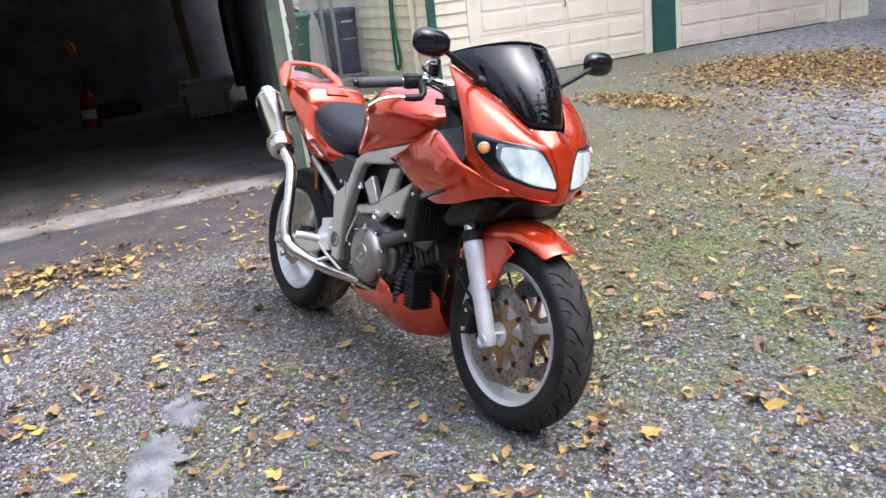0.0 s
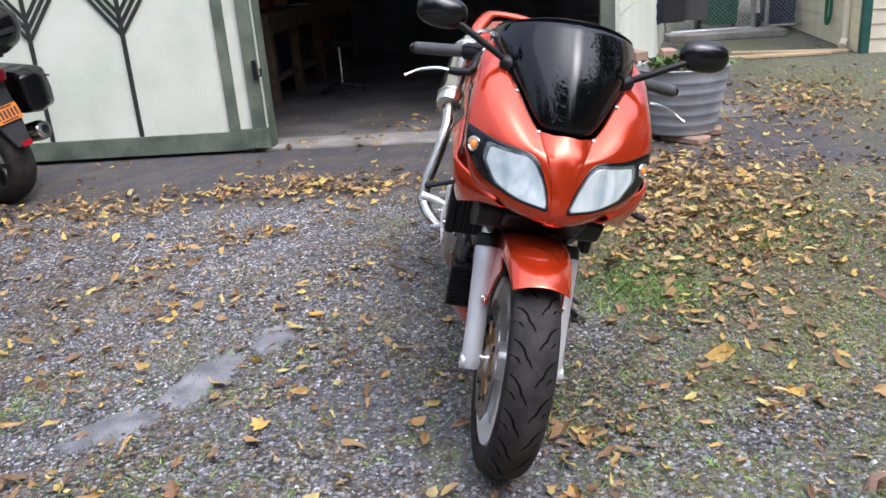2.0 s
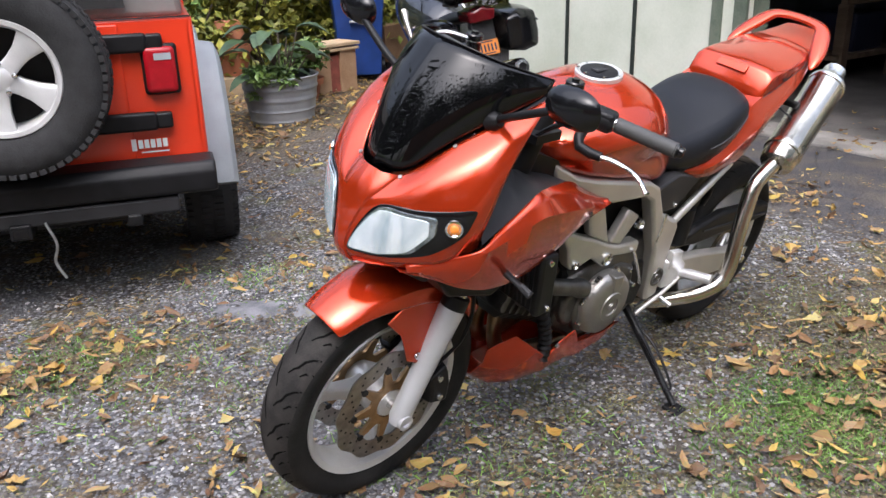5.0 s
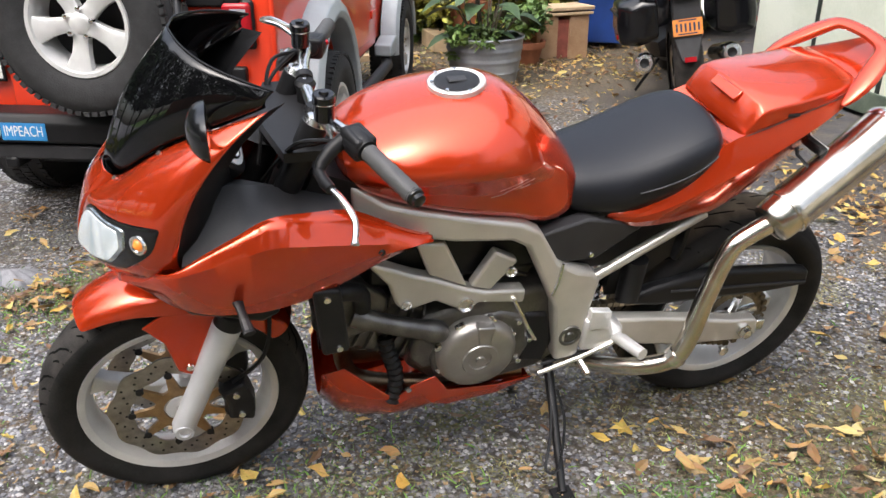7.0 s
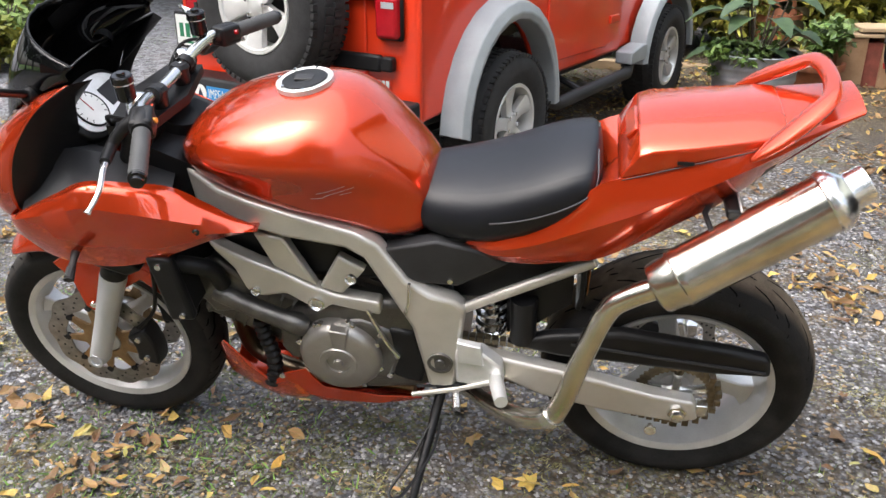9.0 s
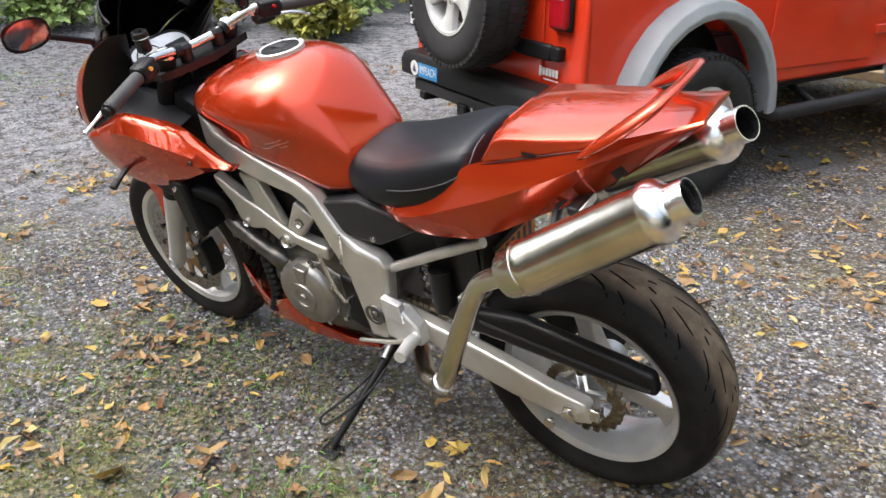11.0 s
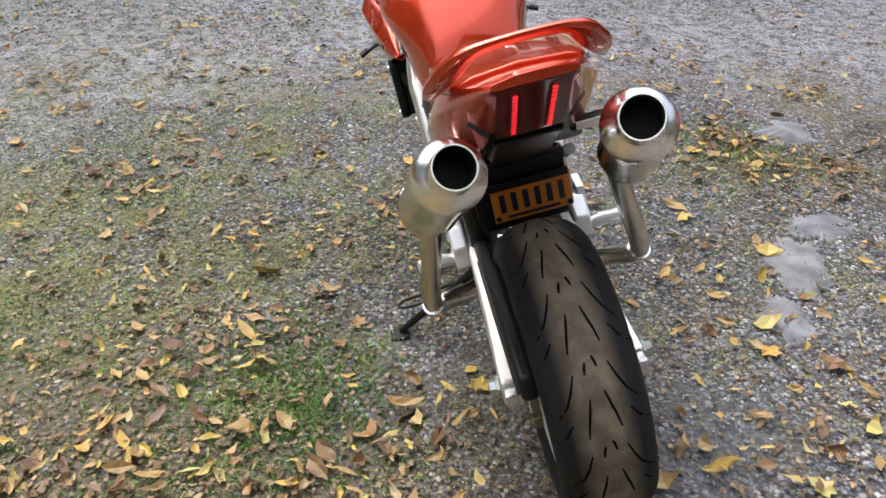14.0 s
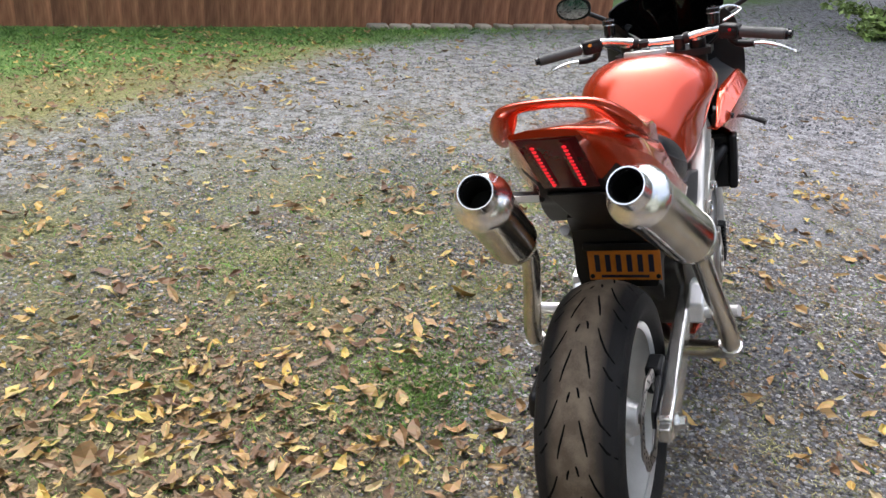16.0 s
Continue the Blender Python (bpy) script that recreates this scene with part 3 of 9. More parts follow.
for k in range(1, 20):
    o = side_board.copy()
    scene.collection.objects.link(o)
    o.location = (0, 0, 0.15 * k)
block("corner_post", (-0.03, -0.035, 0.0), (0.06, 0.05, 3.0), DEEP_GREEN, cream, "deep green corner post")
block("green_post", (3.34, -0.05, 0.0), (3.72, 0.02, 3.0), DEEP_GREEN, cream, "deep green post between the doors")
block("door_trim", (0.50, -0.012, 0.0), (0.66, 0.02, 2.4), DOORCREAM, cream)
block("door_trim", (3.20, -0.012, 0.0), (3.34, 0.02, 2.4), DOORCREAM, cream)
block("door_trim", (3.72, -0.012, 0.0), (3.80, 0.02, 2.4), DOORCREAM, cream)
block("door_trim", (6.66, -0.012, 0.0), (6.92, 0.02, 2.4), DOORCREAM, cream)
block("head_trim", (0.50, -0.014, 2.4), (6.92, 0.02, 2.6), DOORCREAM, cream)


def garage_door(x0, x1):
    d = thing("garage_door", CM @ Matrix.Translation((x0, 0.0, 0.015)), "cream panelled overhead garage door, closed", "garage door", "garage doors")
    wide = x1 - x0
    for r in range(4):
        z = 0.56 * r
        sec = block("door_section", (0, -0.004, z), (wide, 0.019, z + 0.552), DOORCREAM, d, bevel=0.004)
        n = 4
        for c in range(n):
            a, b = wide * (c + 0.07) / n, wide * (c + 0.93) / n
            for zz in (0.055, 0.30):
                fr = [(a, z + zz), (b, z + zz), (b, z + zz + 0.20), (a, z + zz + 0.20)]
                rounded(part("raised_panel", slab(fr, -0.012, -0.003), DOORCREAM, sec), 0.007, 1)
    part("door_handle", tube([(wide / 2, -0.01, 0.78), (wide / 2, -0.04, 0.80), (wide / 2, -0.04, 0.84), (wide / 2, -0.01, 0.86)], 0.008, 6), BLACK, d, "black lift handle")
    block("weather_strip", (0, -0.012, -0.013), (wide, 0.016, 0.0), BLACK, d, "black rubber weather strip", 0.002)


garage_door(0.66, 3.20)
garage_door(3.80, 6.66)
part("hose", tube(curve_pts([(-0.035, 1.1, 1.5), (-0.06, 1.13, 0.9), (-0.05, 1.08, 0.35), (-0.07, 1.18, 0.25), (-0.05, 1.22, 0.9), (-0.035, 1.15, 1.5)], 5), 0.02, 8), BINGREEN, cream, "green garden hose on the wall")
part("downspout", tube([(-0.05, 0.45, 2.8), (-0.05, 0.45, 0.12), (-0.12, 0.30, 0.05)], 0.04, 8), DOORCREAM, cream, "cream downspout")

# chain-link gate between the buildings
gate = thing("chain_link_fence", Matrix.Translation((-8.25, 0, 0)), "galvanised chain-link gate and fence panel", "fence")
for y in (2.62, 3.74, 3.92, 4.60):
    part("post", tube([(0, y, 0.0), (0, y, 1.5)], 0.03, 10), GALV, gate)
for z in (0.09, 1.45):
    part("rail", tube([(0, 2.62, z), (0, 3.74, z)], 0.02, 8), GALV, gate)
    part("rail", tube([(0, 3.92, z), (0, 4.60, z)], 0.02, 8), GALV, gate)
bm = bmesh.new()
for k in range(-24, 44):
    y = 2.62 + k * 0.055
    for s in (1, -1):
        a, b = (y, 0.09), (y + s * 1.36, 1.45)
        lo_t = max(0, min(1, (2.62 - a[0]) / (b[0] - a[0]))), max(0, min(1, (4.60 - a[0]) / (b[0] - a[0])))
        t0, t1 = min(lo_t), max(lo_t)
        if t1 - t0 > 0.03:
            q = [(0.0, a[0] + (b[0] - a[0]) * t, a[1] + (b[1] - a[1]) * t) for t in (t0, t1)]
            tube(q, 0.0022, 3, bm, False)
tagged(part("wire_mesh", bm, GALV, gate), kind="stuff")
set_in(tagged(rounded(part("gate_step", box((0, 0, 0), (1.5, 0.5, 0.09)), CONCRETE), 0.01), "pale concrete step under the gate", "step"), pose(-8.15, 2.55, 0, 0, 0, 85) @ Matrix.Translation((0, -0.3, 0)))
for k, (x, y, a) in enumerate(((-5.9, 3.2, 10), (-6.1, 3.45, -5))):
    set_in(tagged(rounded(part("plank", box((-0.6, -0.07, 0), (0.6, 0.07, 0.03)), TIMBER), 0.004), "weathered loose plank on the ground", "plank", "loose planks"), pose(x, y, 0.005, 0, 0, 75 + a))


def wheelie_bin(m, body_mat, label, tilt_lid=0):
    b = thing("wheelie_bin", m, label, "rubbish bin", "wheeled bins")
    rounded(part("body", loft([[(x * w, y * d, z) for x, y in ((-1, -1), (1, -1), (1, 1), (-1, 1))] for w, d, z in ((0.20, 0.24, 0.08), (0.23, 0.28, 0.6), (0.26, 0.32, 0.94), (0.28, 0.34, 0.96), (0.28, 0.34, 1.0))]), body_mat, b), 0.02, 3)
    rounded(part("lid", loft([[(x * w, y * d + 0.01, z) for x, y in ((-1, -1), (1, -1), (1, 1), (-1, 1))] for w, d, z in ((0.30, 0.37, 1.0), (0.30, 0.37, 1.03), (0.26, 0.32, 1.075))]), body_mat, b), 0.015, 3)
    for s in (1, -1):
        part("bin_wheel", lathe([(-0.03, 0.02), (-0.03, 0.10), (0.03, 0.10), (0.03, 0.02)], (s * 0.25, 0.20, 0.10), (1, 0, 0), 20), BLACK, b)
    part("handle", tube([(-0.2, 0.36, 0.97), (-0.2, 0.40, 0.98), (0.2, 0.40, 0.98), (0.2, 0.36, 0.97)], 0.014, 8), body_mat, b)
    block("catch_bar", (-0.10, -0.335, 0.60), (0.10, -0.295, 0.62), GALV, b, bevel=0.003)
    rounded(part("grip_recess", box((-0.11, -0.312, 0.66), (0.11, -0.285, 0.80)), body_mat, b), 0.008)
    for k in range(5):
        part("print_bar", box((-0.09 + 0.035 * k, -0.3205, 0.855), (-0.065 + 0.035 * k, -0.308, 0.885)), WHITE, b)
    return b


wheelie_bin(pose(-9.2, 3.55, 0, 0, 0, 88), BINGREEN, "green wheeled bin behind the chain-link gate")
wheelie_bin(pose(-8.85, 4.30, 0, 0, 0, 85), BINNAVY, "navy blue wheeled bin behind the chain-link gate")
wheelie_bin(pose(-2.3, -5.7, -0.02, 0, 0, 152), BINBLUE, "blue wheeled recycling bin beside a shrub")

# brown board fences
def board_fence(a, b, label, stone_from=None):
    a, b = Vector((*a, 0)), Vector((*b, 0))
    d = (b - a).normalized()
    m = Matrix((d, Vector((0, 0, 1)).cross(d), Vector((0, 0, 1)))).transposed().to_4x4()
    m.translation = a
    f = thing("board_fence", m, label, "fence", "board fences")
    L = (b - a).length
    meshes = [slab([(0, -0.03), (0.1445, -0.03), (0.1445, 1.8), (0, 1.8)], 0, 0.018), slab([(0, -0.03), (0.146, -0.03), (0.146, 1.78), (0, 1.79)], 0.004, 0.024), slab([(0, -0.03), (0.144, -0.03), (0.144, 1.81), (0, 1.80)], -0.004, 0.016)]
    protos = []
    n = int(L / 0.145)
    for k in range(n):
        if k < 3:
            o = part("board", meshes[k], FENCE, f)
            protos.append(o)
        else:
            o = protos[k % 3].copy()
            scene.collection.objects.link(o)
        o.location = (0.145 * k, 0.003 * math.sin(k * 5.1), 0.012 * math.sin(k * 3.7))
    for z in (0.35, 1.45):
        block("fence_rail", (0, 0.026, z), (L, 0.065, z + 0.09), FENCE, f)
    return f, m


fence_e, FM = board_fence((2.98, 6.60), (8.03, 1.97), "red brown vertical board fence over grass and stones")
board_fence((-4.2, 11.15), (2.98, 6.62), "red brown vertical board fence beside the cream garage")
random.seed(5)
for k in range(16):
    w = random.uniform(0.16, 0.24)
    bm = bmesh.new()
    bmesh.ops.create_cube(bm, size=1)
    for v in bm.verts:
        v.co = Vector((v.co.x * w, v.co.y * 0.13, v.co.z * 0.07)) * random.uniform(0.9, 1.1)
    o = rounded(part("stone", bm, STONE), 0.02, 2)
    o.matrix_world = FM @ Matrix.Translation((4.0 + 0.235 * k, -0.085, 0.012))
    tagged(o, "pale flat stone under the board fence", "stone", "stones under the fence")

# ---- things by the garage ----
def ribbed_tub(m, r0, r1, h, label, mat, ribs=6):
    t = thing("planter_tub", m, label, "planter", "ribbed tubs")
    prof = [(0.0, 0.0), (0.0, r0)]
    steps = 36
    for k in range(steps + 1):
        f = k / steps
        r = r0 + (r1 - r0) * (f ** 0.6)
        bump = 0.006 if (f * ribs) % 1 < 0.22 else 0.0
        prof.append((h * f, r + bump))
    prof += [(h + 0.012, r1 + 0.012), (h + 0.018, r1 + 0.004), (h + 0.01, r1 - 0.012), (h - 0.05, r1 - 0.018)]
    part("tub", lathe(prof, (0, 0, 0), (0, 0, 1), 48), mat, t)
    part("soil", lathe([(h - 0.05, r1 - 0.015), (h - 0.035, r1 * 0.5), (h - 0.03, 0.0)], (0, 0, 0), (0, 0, 1), 24), SOIL, t, "dark potting soil")
    return t


SOIL = shade("dark_potting_soil", (0.035, 0.025, 0.018), 0.95, 0, 0.4, 30, 0.8, 150)
TUBGREY = shade("grey_ribbed_tub", (0.27, 0.29, 0.32), 0.42, 0.25, 0.12, 6, 0.1, 200, second=(0.36, 0.38, 0.41))
TERRACOTTA = shade("terracotta", (0.32, 0.12, 0.06), 0.8, 0, 0.2, 9, 0.3, 120)
CARDBOARD = shade("brown_cardboard", (0.34, 0.20, 0.11), 0.75, 0, 0.12, 5, 0.15, 120, second=(0.42, 0.27, 0.16))
LEAF_DARK = shade("dark_green_leaf", (0.035, 0.075, 0.03), 0.5, 0, 0.3, 9, 0.1, 100, second=(0.07, 0.12, 0.05), island=0.45)
LEAF_MID = shade("mid_green_leaf", (0.06, 0.13, 0.025), 0.5, 0, 0.3, 9, 0.1, 100, second=(0.13, 0.20, 0.045), island=0.4)
LEAF_LIME = shade("yellow_green_leaf", (0.17, 0.21, 0.03), 0.5, 0, 0.3, 7, 0.1, 100, second=(0.32, 0.30, 0.05), island=0.4)
LEAF_FRESH = shade("fresh_green_leaf", (0.17, 0.27, 0.06), 0.5, 0, 0.3, 9, 0.1, 100, second=(0.30, 0.40, 0.12), island=0.4)
BARK = shade("dark_bark", (0.07, 0.055, 0.04), 0.9, 0, 0.3, 14, 0.7, 60)


def leaf_cloud(n, centre, size, length, rng, hang=0.3):
    """Many folded leaves spread unevenly through an ellipsoid."""
    verts, faces = [], []
    clumps = [Vector((rng.gauss(0, 0.45), rng.gauss(0, 0.45), rng.gauss(0, 0.42))) for _ in range(max(4, n // 60))]
    for _ in range(n):
        c = rng.choice(clumps)
        p = Vector((c.x + rng.gauss(0, 0.16), c.y + rng.gauss(0, 0.16), c.z + rng.gauss(0, 0.14)))
        p = Vector((p.x * size[0], p.y * size[1], p.z * size[2])) + Vector(centre)
        if p.z < 0.03:
            p.z = 0.03 + rng.random() * 0.25
        d = Vector((rng.gauss(0, 1), rng.gauss(0, 1), rng.gauss(-hang, 0.6))).normalized()
        s = d.cross(Vector((rng.gauss(0, 0.5), rng.gauss(0, 0.5), 1))).normalized()
        nrm = s.cross(d)
        L = length * rng.uniform(0.6, 1.3)
        w = L * rng.uniform(0.26, 0.4)
        b = len(verts)
        verts += [p, p + d * L * 0.5 + s * w + nrm * w * 0.35, p + d * L, p + d * L * 0.5 - s * w + nrm * w * 0.35, p + d * L * 0.5]
        faces += [(b, b + 1, b + 4), (b + 1, b + 2, b + 4), (b + 2, b + 3, b + 4), (b + 3, b, b + 4)]
    me = bpy.data.meshes.new("leaves")
    me.from_pydata([tuple(v) for v in verts], [], faces)
    return me


def foliage(me, name, mat, parent, label=""):
    me.materials.append(mat)
    o = new(name, me)
    o.parent = parent
    if label:
        o["label"] = label
    return o


rng = random.Random(11)
tub = ribbed_tub(pose(-2.33, 1.36, 0.05, 0, 0, 0), 0.21, 0.305, 0.43, "grey ribbed tub planter on flat stones with low green plants", TUBGREY)
foliage(leaf_cloud(500, (0, 0, 0.46), (0.24, 0.24, 0.05), 0.05, rng), "low_plant", LEAF_MID, tub, "low green foliage")
foliage(leaf_cloud(9, (0, 0, 0.47), (0.2, 0.2, 0.03), 0.03, rng), "blossom", AMBER, tub, "small orange flowers")
for k in range(3):
    o = rounded(part("foot_stone", box((-0.16, -0.07, 0), (0.16, 0.07, 0.05)), BRICKTAN), 0.012)
    o.matrix_world = pose(-2.33 + 0.14 * math.cos(k * 2.1), 1.36 + 0.16 * math.sin(k * 2.1), 0, 0, 0, 40 + 37 * k)
    tagged(o, "flat brown stone under the grey tub", "stone", "stones under the tub")
# red pier with loose bricks on top
pier = thing("brick_pier", pose(-2.68, 1.12, 0, 0, 0, 5), "dark red stacked block pier with loose tan bricks on top", "brick pier")
for r in range(3):
    block("red_block", (-0.15, -0.13, 0.005 + 0.145 * r), (0.13, 0.15, 0.145 + 0.145 * r), BRICKRED, pier, bevel=0.008)
for (x, y, z, a) in ((-0.02, -0.06, 0.44, 4), (0.03, 0.10, 0.44, -6), (0.0, 0.28, 0.44, 2), (-0.01, 0.0, 0.505, 12), (0.03, 0.22, 0.505, -8)):
    o = block("loose_brick", (-0.10, -0.048, 0), (0.10, 0.048, 0.06), BRICKTAN, pier, bevel=0.004)
    o.matrix_local = pose(x, y, z, 0, 0, a)

# --- inside the garage ---
DEN = GM
# Darker version of the raw lumber, for the bench alone.
DARKTIMBER = shade("dark_bench_timber", (0.13, 0.09, 0.06), 0.8, 0, 0.3, 8, 0.3, 90, stretch=(0.2, 1, 1))
bench = thing("workbench", DEN @ Matrix.Translation((-3.05, 2.0, 0)), "rough timber workbench with a lower shelf", "workbench")
block("bench_top", (-0.75, 0, 0.83), (0.0, 3.6, 0.90), DARKTIMBER, bench)
block("bench_apron", (-0.06, 0, 0.70), (-0.001, 3.6, 0.829), DARKTIMBER, bench)
block("lower_shelf", (-0.75, 0, 0.22), (-0.03, 3.6, 0.27), DARKTIMBER, bench)
for y in (0.03, 0.9, 1.8, 2.7, 3.5):
    block("bench_leg", (-0.10, y, 0.0), (-0.005, y + 0.09, 0.70), DARKTIMBER, bench)
for y, c, h in ((0.3, PLATE_BLUE, 0.34), (1.1, DARKGREY, 0.28), (2.1, BRICKRED, 0.34), (2.9, DARKGREY, 0.30)):
    o = block("storage_crate", (-0.55, 0, 0), (-0.08, 0.48, h), c, None, bevel=0.02)
    o.matrix_world = DEN @ Matrix.Translation((-3.05, 2.0 + y, 0.27))
    tagged(o, "dim storage crate under the workbench", "crate", "crates under the bench")
o = part("paper_sheet", box((-0.11, -0.15, 0), (0.11, 0.15, 0.003)), WHITE)
o.matrix_world = DEN @ Matrix.Translation((-3.15, 3.4, 0.902)) @ Matrix.Rotation(0.5, 4, "Z")
tagged(o, "white paper lying on the workbench", "paper")
for k in range(6):
    o = block("tool_box", (-0.12, -0.10, 0), (0.12, 0.10, 0.13 + 0.05 * (k % 3)), (DARKGREY, BRICKRED, TIMBER)[k % 3], None, bevel=0.015)
    o.matrix_world = DEN @ Matrix.Translation((-3.45, 2.5 + 0.5 * k, 0.90))
    tagged(o, "dim clutter box on the workbench", "box", "clutter on the bench")
stool = thing("rolling_stool", DEN @ Matrix.Translation((-2.55, 2.65, 0.012)), "black rolling stool with a chrome star base", "stool")
part("column", tube([(0, 0, 0.06), (0, 0, 0.48)], 0.02, 10), CHROME, stool)
rounded(part("seat_pad", lathe([(0.48, 0.0), (0.48, 0.17), (0.53, 0.18), (0.55, 0.15), (0.55, 0)], (0, 0, 0), (0, 0, 1), 24), SEAT, stool), 0.01)
for k in range(5):
    a = 2 * math.pi * k / 5
    leg = part("base_leg", tube([(0, 0, 0.09), (0.22 * math.cos(a), 0.22 * math.sin(a), 0.06)], 0.014, 8), CHROME, stool)
    part("caster", lathe([(-0.012, 0.0), (-0.012, 0.025), (0.012, 0.025), (0.012, 0)], (0.23 * math.cos(a), 0.23 * math.sin(a), 0.026), (-math.sin(a), math.cos(a), 0), 12), BLACK, leg)
cyl = thing("fire_extinguisher", DEN @ Matrix.Translation((-1.05, 5.55, 0.012)), "red metal cylinder with a pale label on the garage floor", "gas cylinder")
part("body", lathe([(0.0, 0.0), (0.0, 0.11), (0.30, 0.115), (0.40, 0.08), (0.46, 0.035), (0.52, 0.03), (0.52, 0)], (0, 0, 0), (0, 0, 1), 24), REDPLASTIC, cyl)
part("label_band", lathe([(0.12, 0.1165), (0.24, 0.1175)], (0, 0, 0), (0, 0, 1), 24), WHITE, cyl)
part("valve", tube([(0, 0, 0.52), (0, 0, 0.57), (0.05, 0, 0.59)], 0.015, 8), BLACK, cyl)
basket = thing("laundry_basket", DEN @ Matrix.Translation((0.32, 4.9, 0.012)), "white plastic lattice basket holding folded boards", "basket")
for k in range(7):
    block("basket_slat", (-0.24 + 0.08 * k - 0.012, -0.17, 0.02), (-0.24 + 0.08 * k + 0.012, -0.16, 0.27), WHITE, basket, bevel=0.002)
for z in (0.0, 0.065, 0.13, 0.195, 0.26):
    block("basket_band", (-0.27, -0.175, z), (0.27, -0.158, z + 0.022), WHITE, basket, bevel=0.002)
block("basket_side", (-0.27, -0.158, 0.0), (-0.25, 0.18, 0.28), WHITE, basket)
block("basket_side", (0.25, -0.158, 0.0), (0.27, 0.18, 0.28), WHITE, basket)
block("basket_back", (-0.25, 0.16, 0.0), (0.25, 0.18, 0.28), WHITE, basket)
for k in range(3):
    o = block("folded_board", (-0.32, -0.2, 0), (0.32, 0.2, 0.05), WHITE, None, bevel=0.008)
    o.matrix_world = DEN @ Matrix.Translation((0.32 + 0.02 * k, 4.9, 0.295 + 0.055 * k)) @ Matrix.Rotation(0.1 * k - 0.1, 4, "Z")
    tagged(o, "pale folded board lying on the basket", "board", "boards on the basket")
for k in range(2):
    o = block("timber_offcut", (-0.4, -0.05, 0), (0.4, 0.05, 0.09), TIMBER, None)
    o.matrix_world = DEN @ Matrix.Translation((-0.75 + 1.0 * k, 5.6, 0.012))
    tagged(o, "pale timber offcut on the garage floor", "timber", "offcuts")
o = block("folded_tarp", (-0.35, -0.2, 0), (0.35, 0.2, 0.18), DARKGREY, None, bevel=0.06)
o.matrix_world = DEN @ Matrix.Translation((-0.75, 5.65, 0.102))
tagged(o, "grey folded tarp on a timber offcut", "tarp")
lad = thing("leaning_plank", DEN @ Matrix.Translation((0.45, 5.9, 0.012)), "long pale plank leaning on the back wall", "plank")
part("plank", slab([(-0.06, 0), (0.06, 0), (-0.12, 2.2), (-0.24, 2.2)], 0, 0.04), TIMBER, lad)
for x, c, lab in ((0.95, PLATE_BLUE, "dim blue coverall hanging on a wall"), (1.25, DARKGREY, "dark work coat hanging on a wall"), (1.55, GREYRUBBER, "grey work coat hanging on a wall")):
    rings = []
    for z, w, d in ((0.35, 0.16, 0.06), (0.8, 0.19, 0.08), (1.3, 0.20, 0.09), (1.5, 0.16, 0.07), (1.58, 0.04, 0.04)):
        rings.append([(w * math.cos(a) * (1 + 0.12 * math.sin(5 * a)), d * math.sin(a), z) for a in (2 * math.pi * k / 18 for k in range(18))])
    o = part("hanging_coat", loft(rings), c)
    o.matrix_world = DEN @ Matrix.Translation((x - 0.2, 4.2 + (x - 0.95) * 0.6, 0.012))
    tagged(o, lab, "coat", "hanging coats")
o = part("orange_lamp", lathe([(0.0, 0.0), (0.02, 0.09), (0.09, 0.10), (0.13, 0.03), (0.13, 0)], (0, 0, 0), (1, 0, 0.3), 18), AMBER)
o.matrix_world = DEN @ Matrix.Translation((-1.15, 6.05, 1.0))
tagged(o, "orange work lamp on the garage wall", "work lamp")

# ---- by the parked red car ----
tub2 = ribbed_tub(pose(-0.71, -4.42, -0.08, 0, 0, 0), 0.215, 0.30, 0.42, "grey ribbed tub with a dark leafy plant", TUBGREY, 5)


def big_leaf(bm, base, d, L, w):
    d = Vector(d).normalized()
    s = d.cross(Vector((0, 0, 1))).normalized()
    n = s.cross(d)
    rows = []
    for k in range(6):
        f = k / 5
        c = Vector(base) + d * L * f - Vector((0, 0, 1)) * L * 0.5 * f * f
        ww = w * math.sin(math.pi * min(0.98, 0.08 + 0.9 * f))
        rows.append([c - s * ww + n * ww * 0.3, c, c + s * ww + n * ww * 0.3])
    loft(rows, False, False, bm)


for k in range(26):
    a = rng.uniform(0, 6.28)
    h = rng.uniform(0.42, 0.80)
    r = rng.uniform(0.05, 0.26)
    top = Vector((r * math.cos(a), r * math.sin(a), h))
    part("stem", tube([(0.3 * r * math.cos(a), 0.3 * r * math.sin(a), 0.36), top], 0.006, 5), BARK, tub2)
    bm = bmesh.new()
    big_leaf(bm, top, (math.cos(a), math.sin(a), 0.25), rng.uniform(0.2, 0.32), rng.uniform(0.06, 0.10))
    part("large_leaf", bm, LEAF_DARK, tub2)
foliage(leaf_cloud(700, (0.1, 0.12, 0.45), (0.25, 0.2, 0.10), 0.06, rng), "small_foliage", LEAF_MID, tub2, "fine green foliage")
pot = thing("terracotta_pot", pose(-1.24, -5.05, -0.06) @ Matrix.Scale(0.85, 4), "terracotta pot with bright green foliage", "plant pot", "terracotta pots")
part("pot", lathe([(0, 0), (0, 0.16), (0.24, 0.22), (0.24, 0.245), (0.30, 0.25), (0.30, 0.225), (0.25, 0.21), (0.25, 0)], (0, 0, 0), (0, 0, 1), 32), TERRACOTTA, pot)
foliage(leaf_cloud(900, (0, 0, 0.5), (0.3, 0.3, 0.22), 0.08, rng), "pot_foliage", LEAF_MID, pot, "bright green foliage")
pot2 = thing("terracotta_pot", pose(-1.05, -6.0, 0.15), "terracotta pot among the shrubs", "plant pot", "terracotta pots")
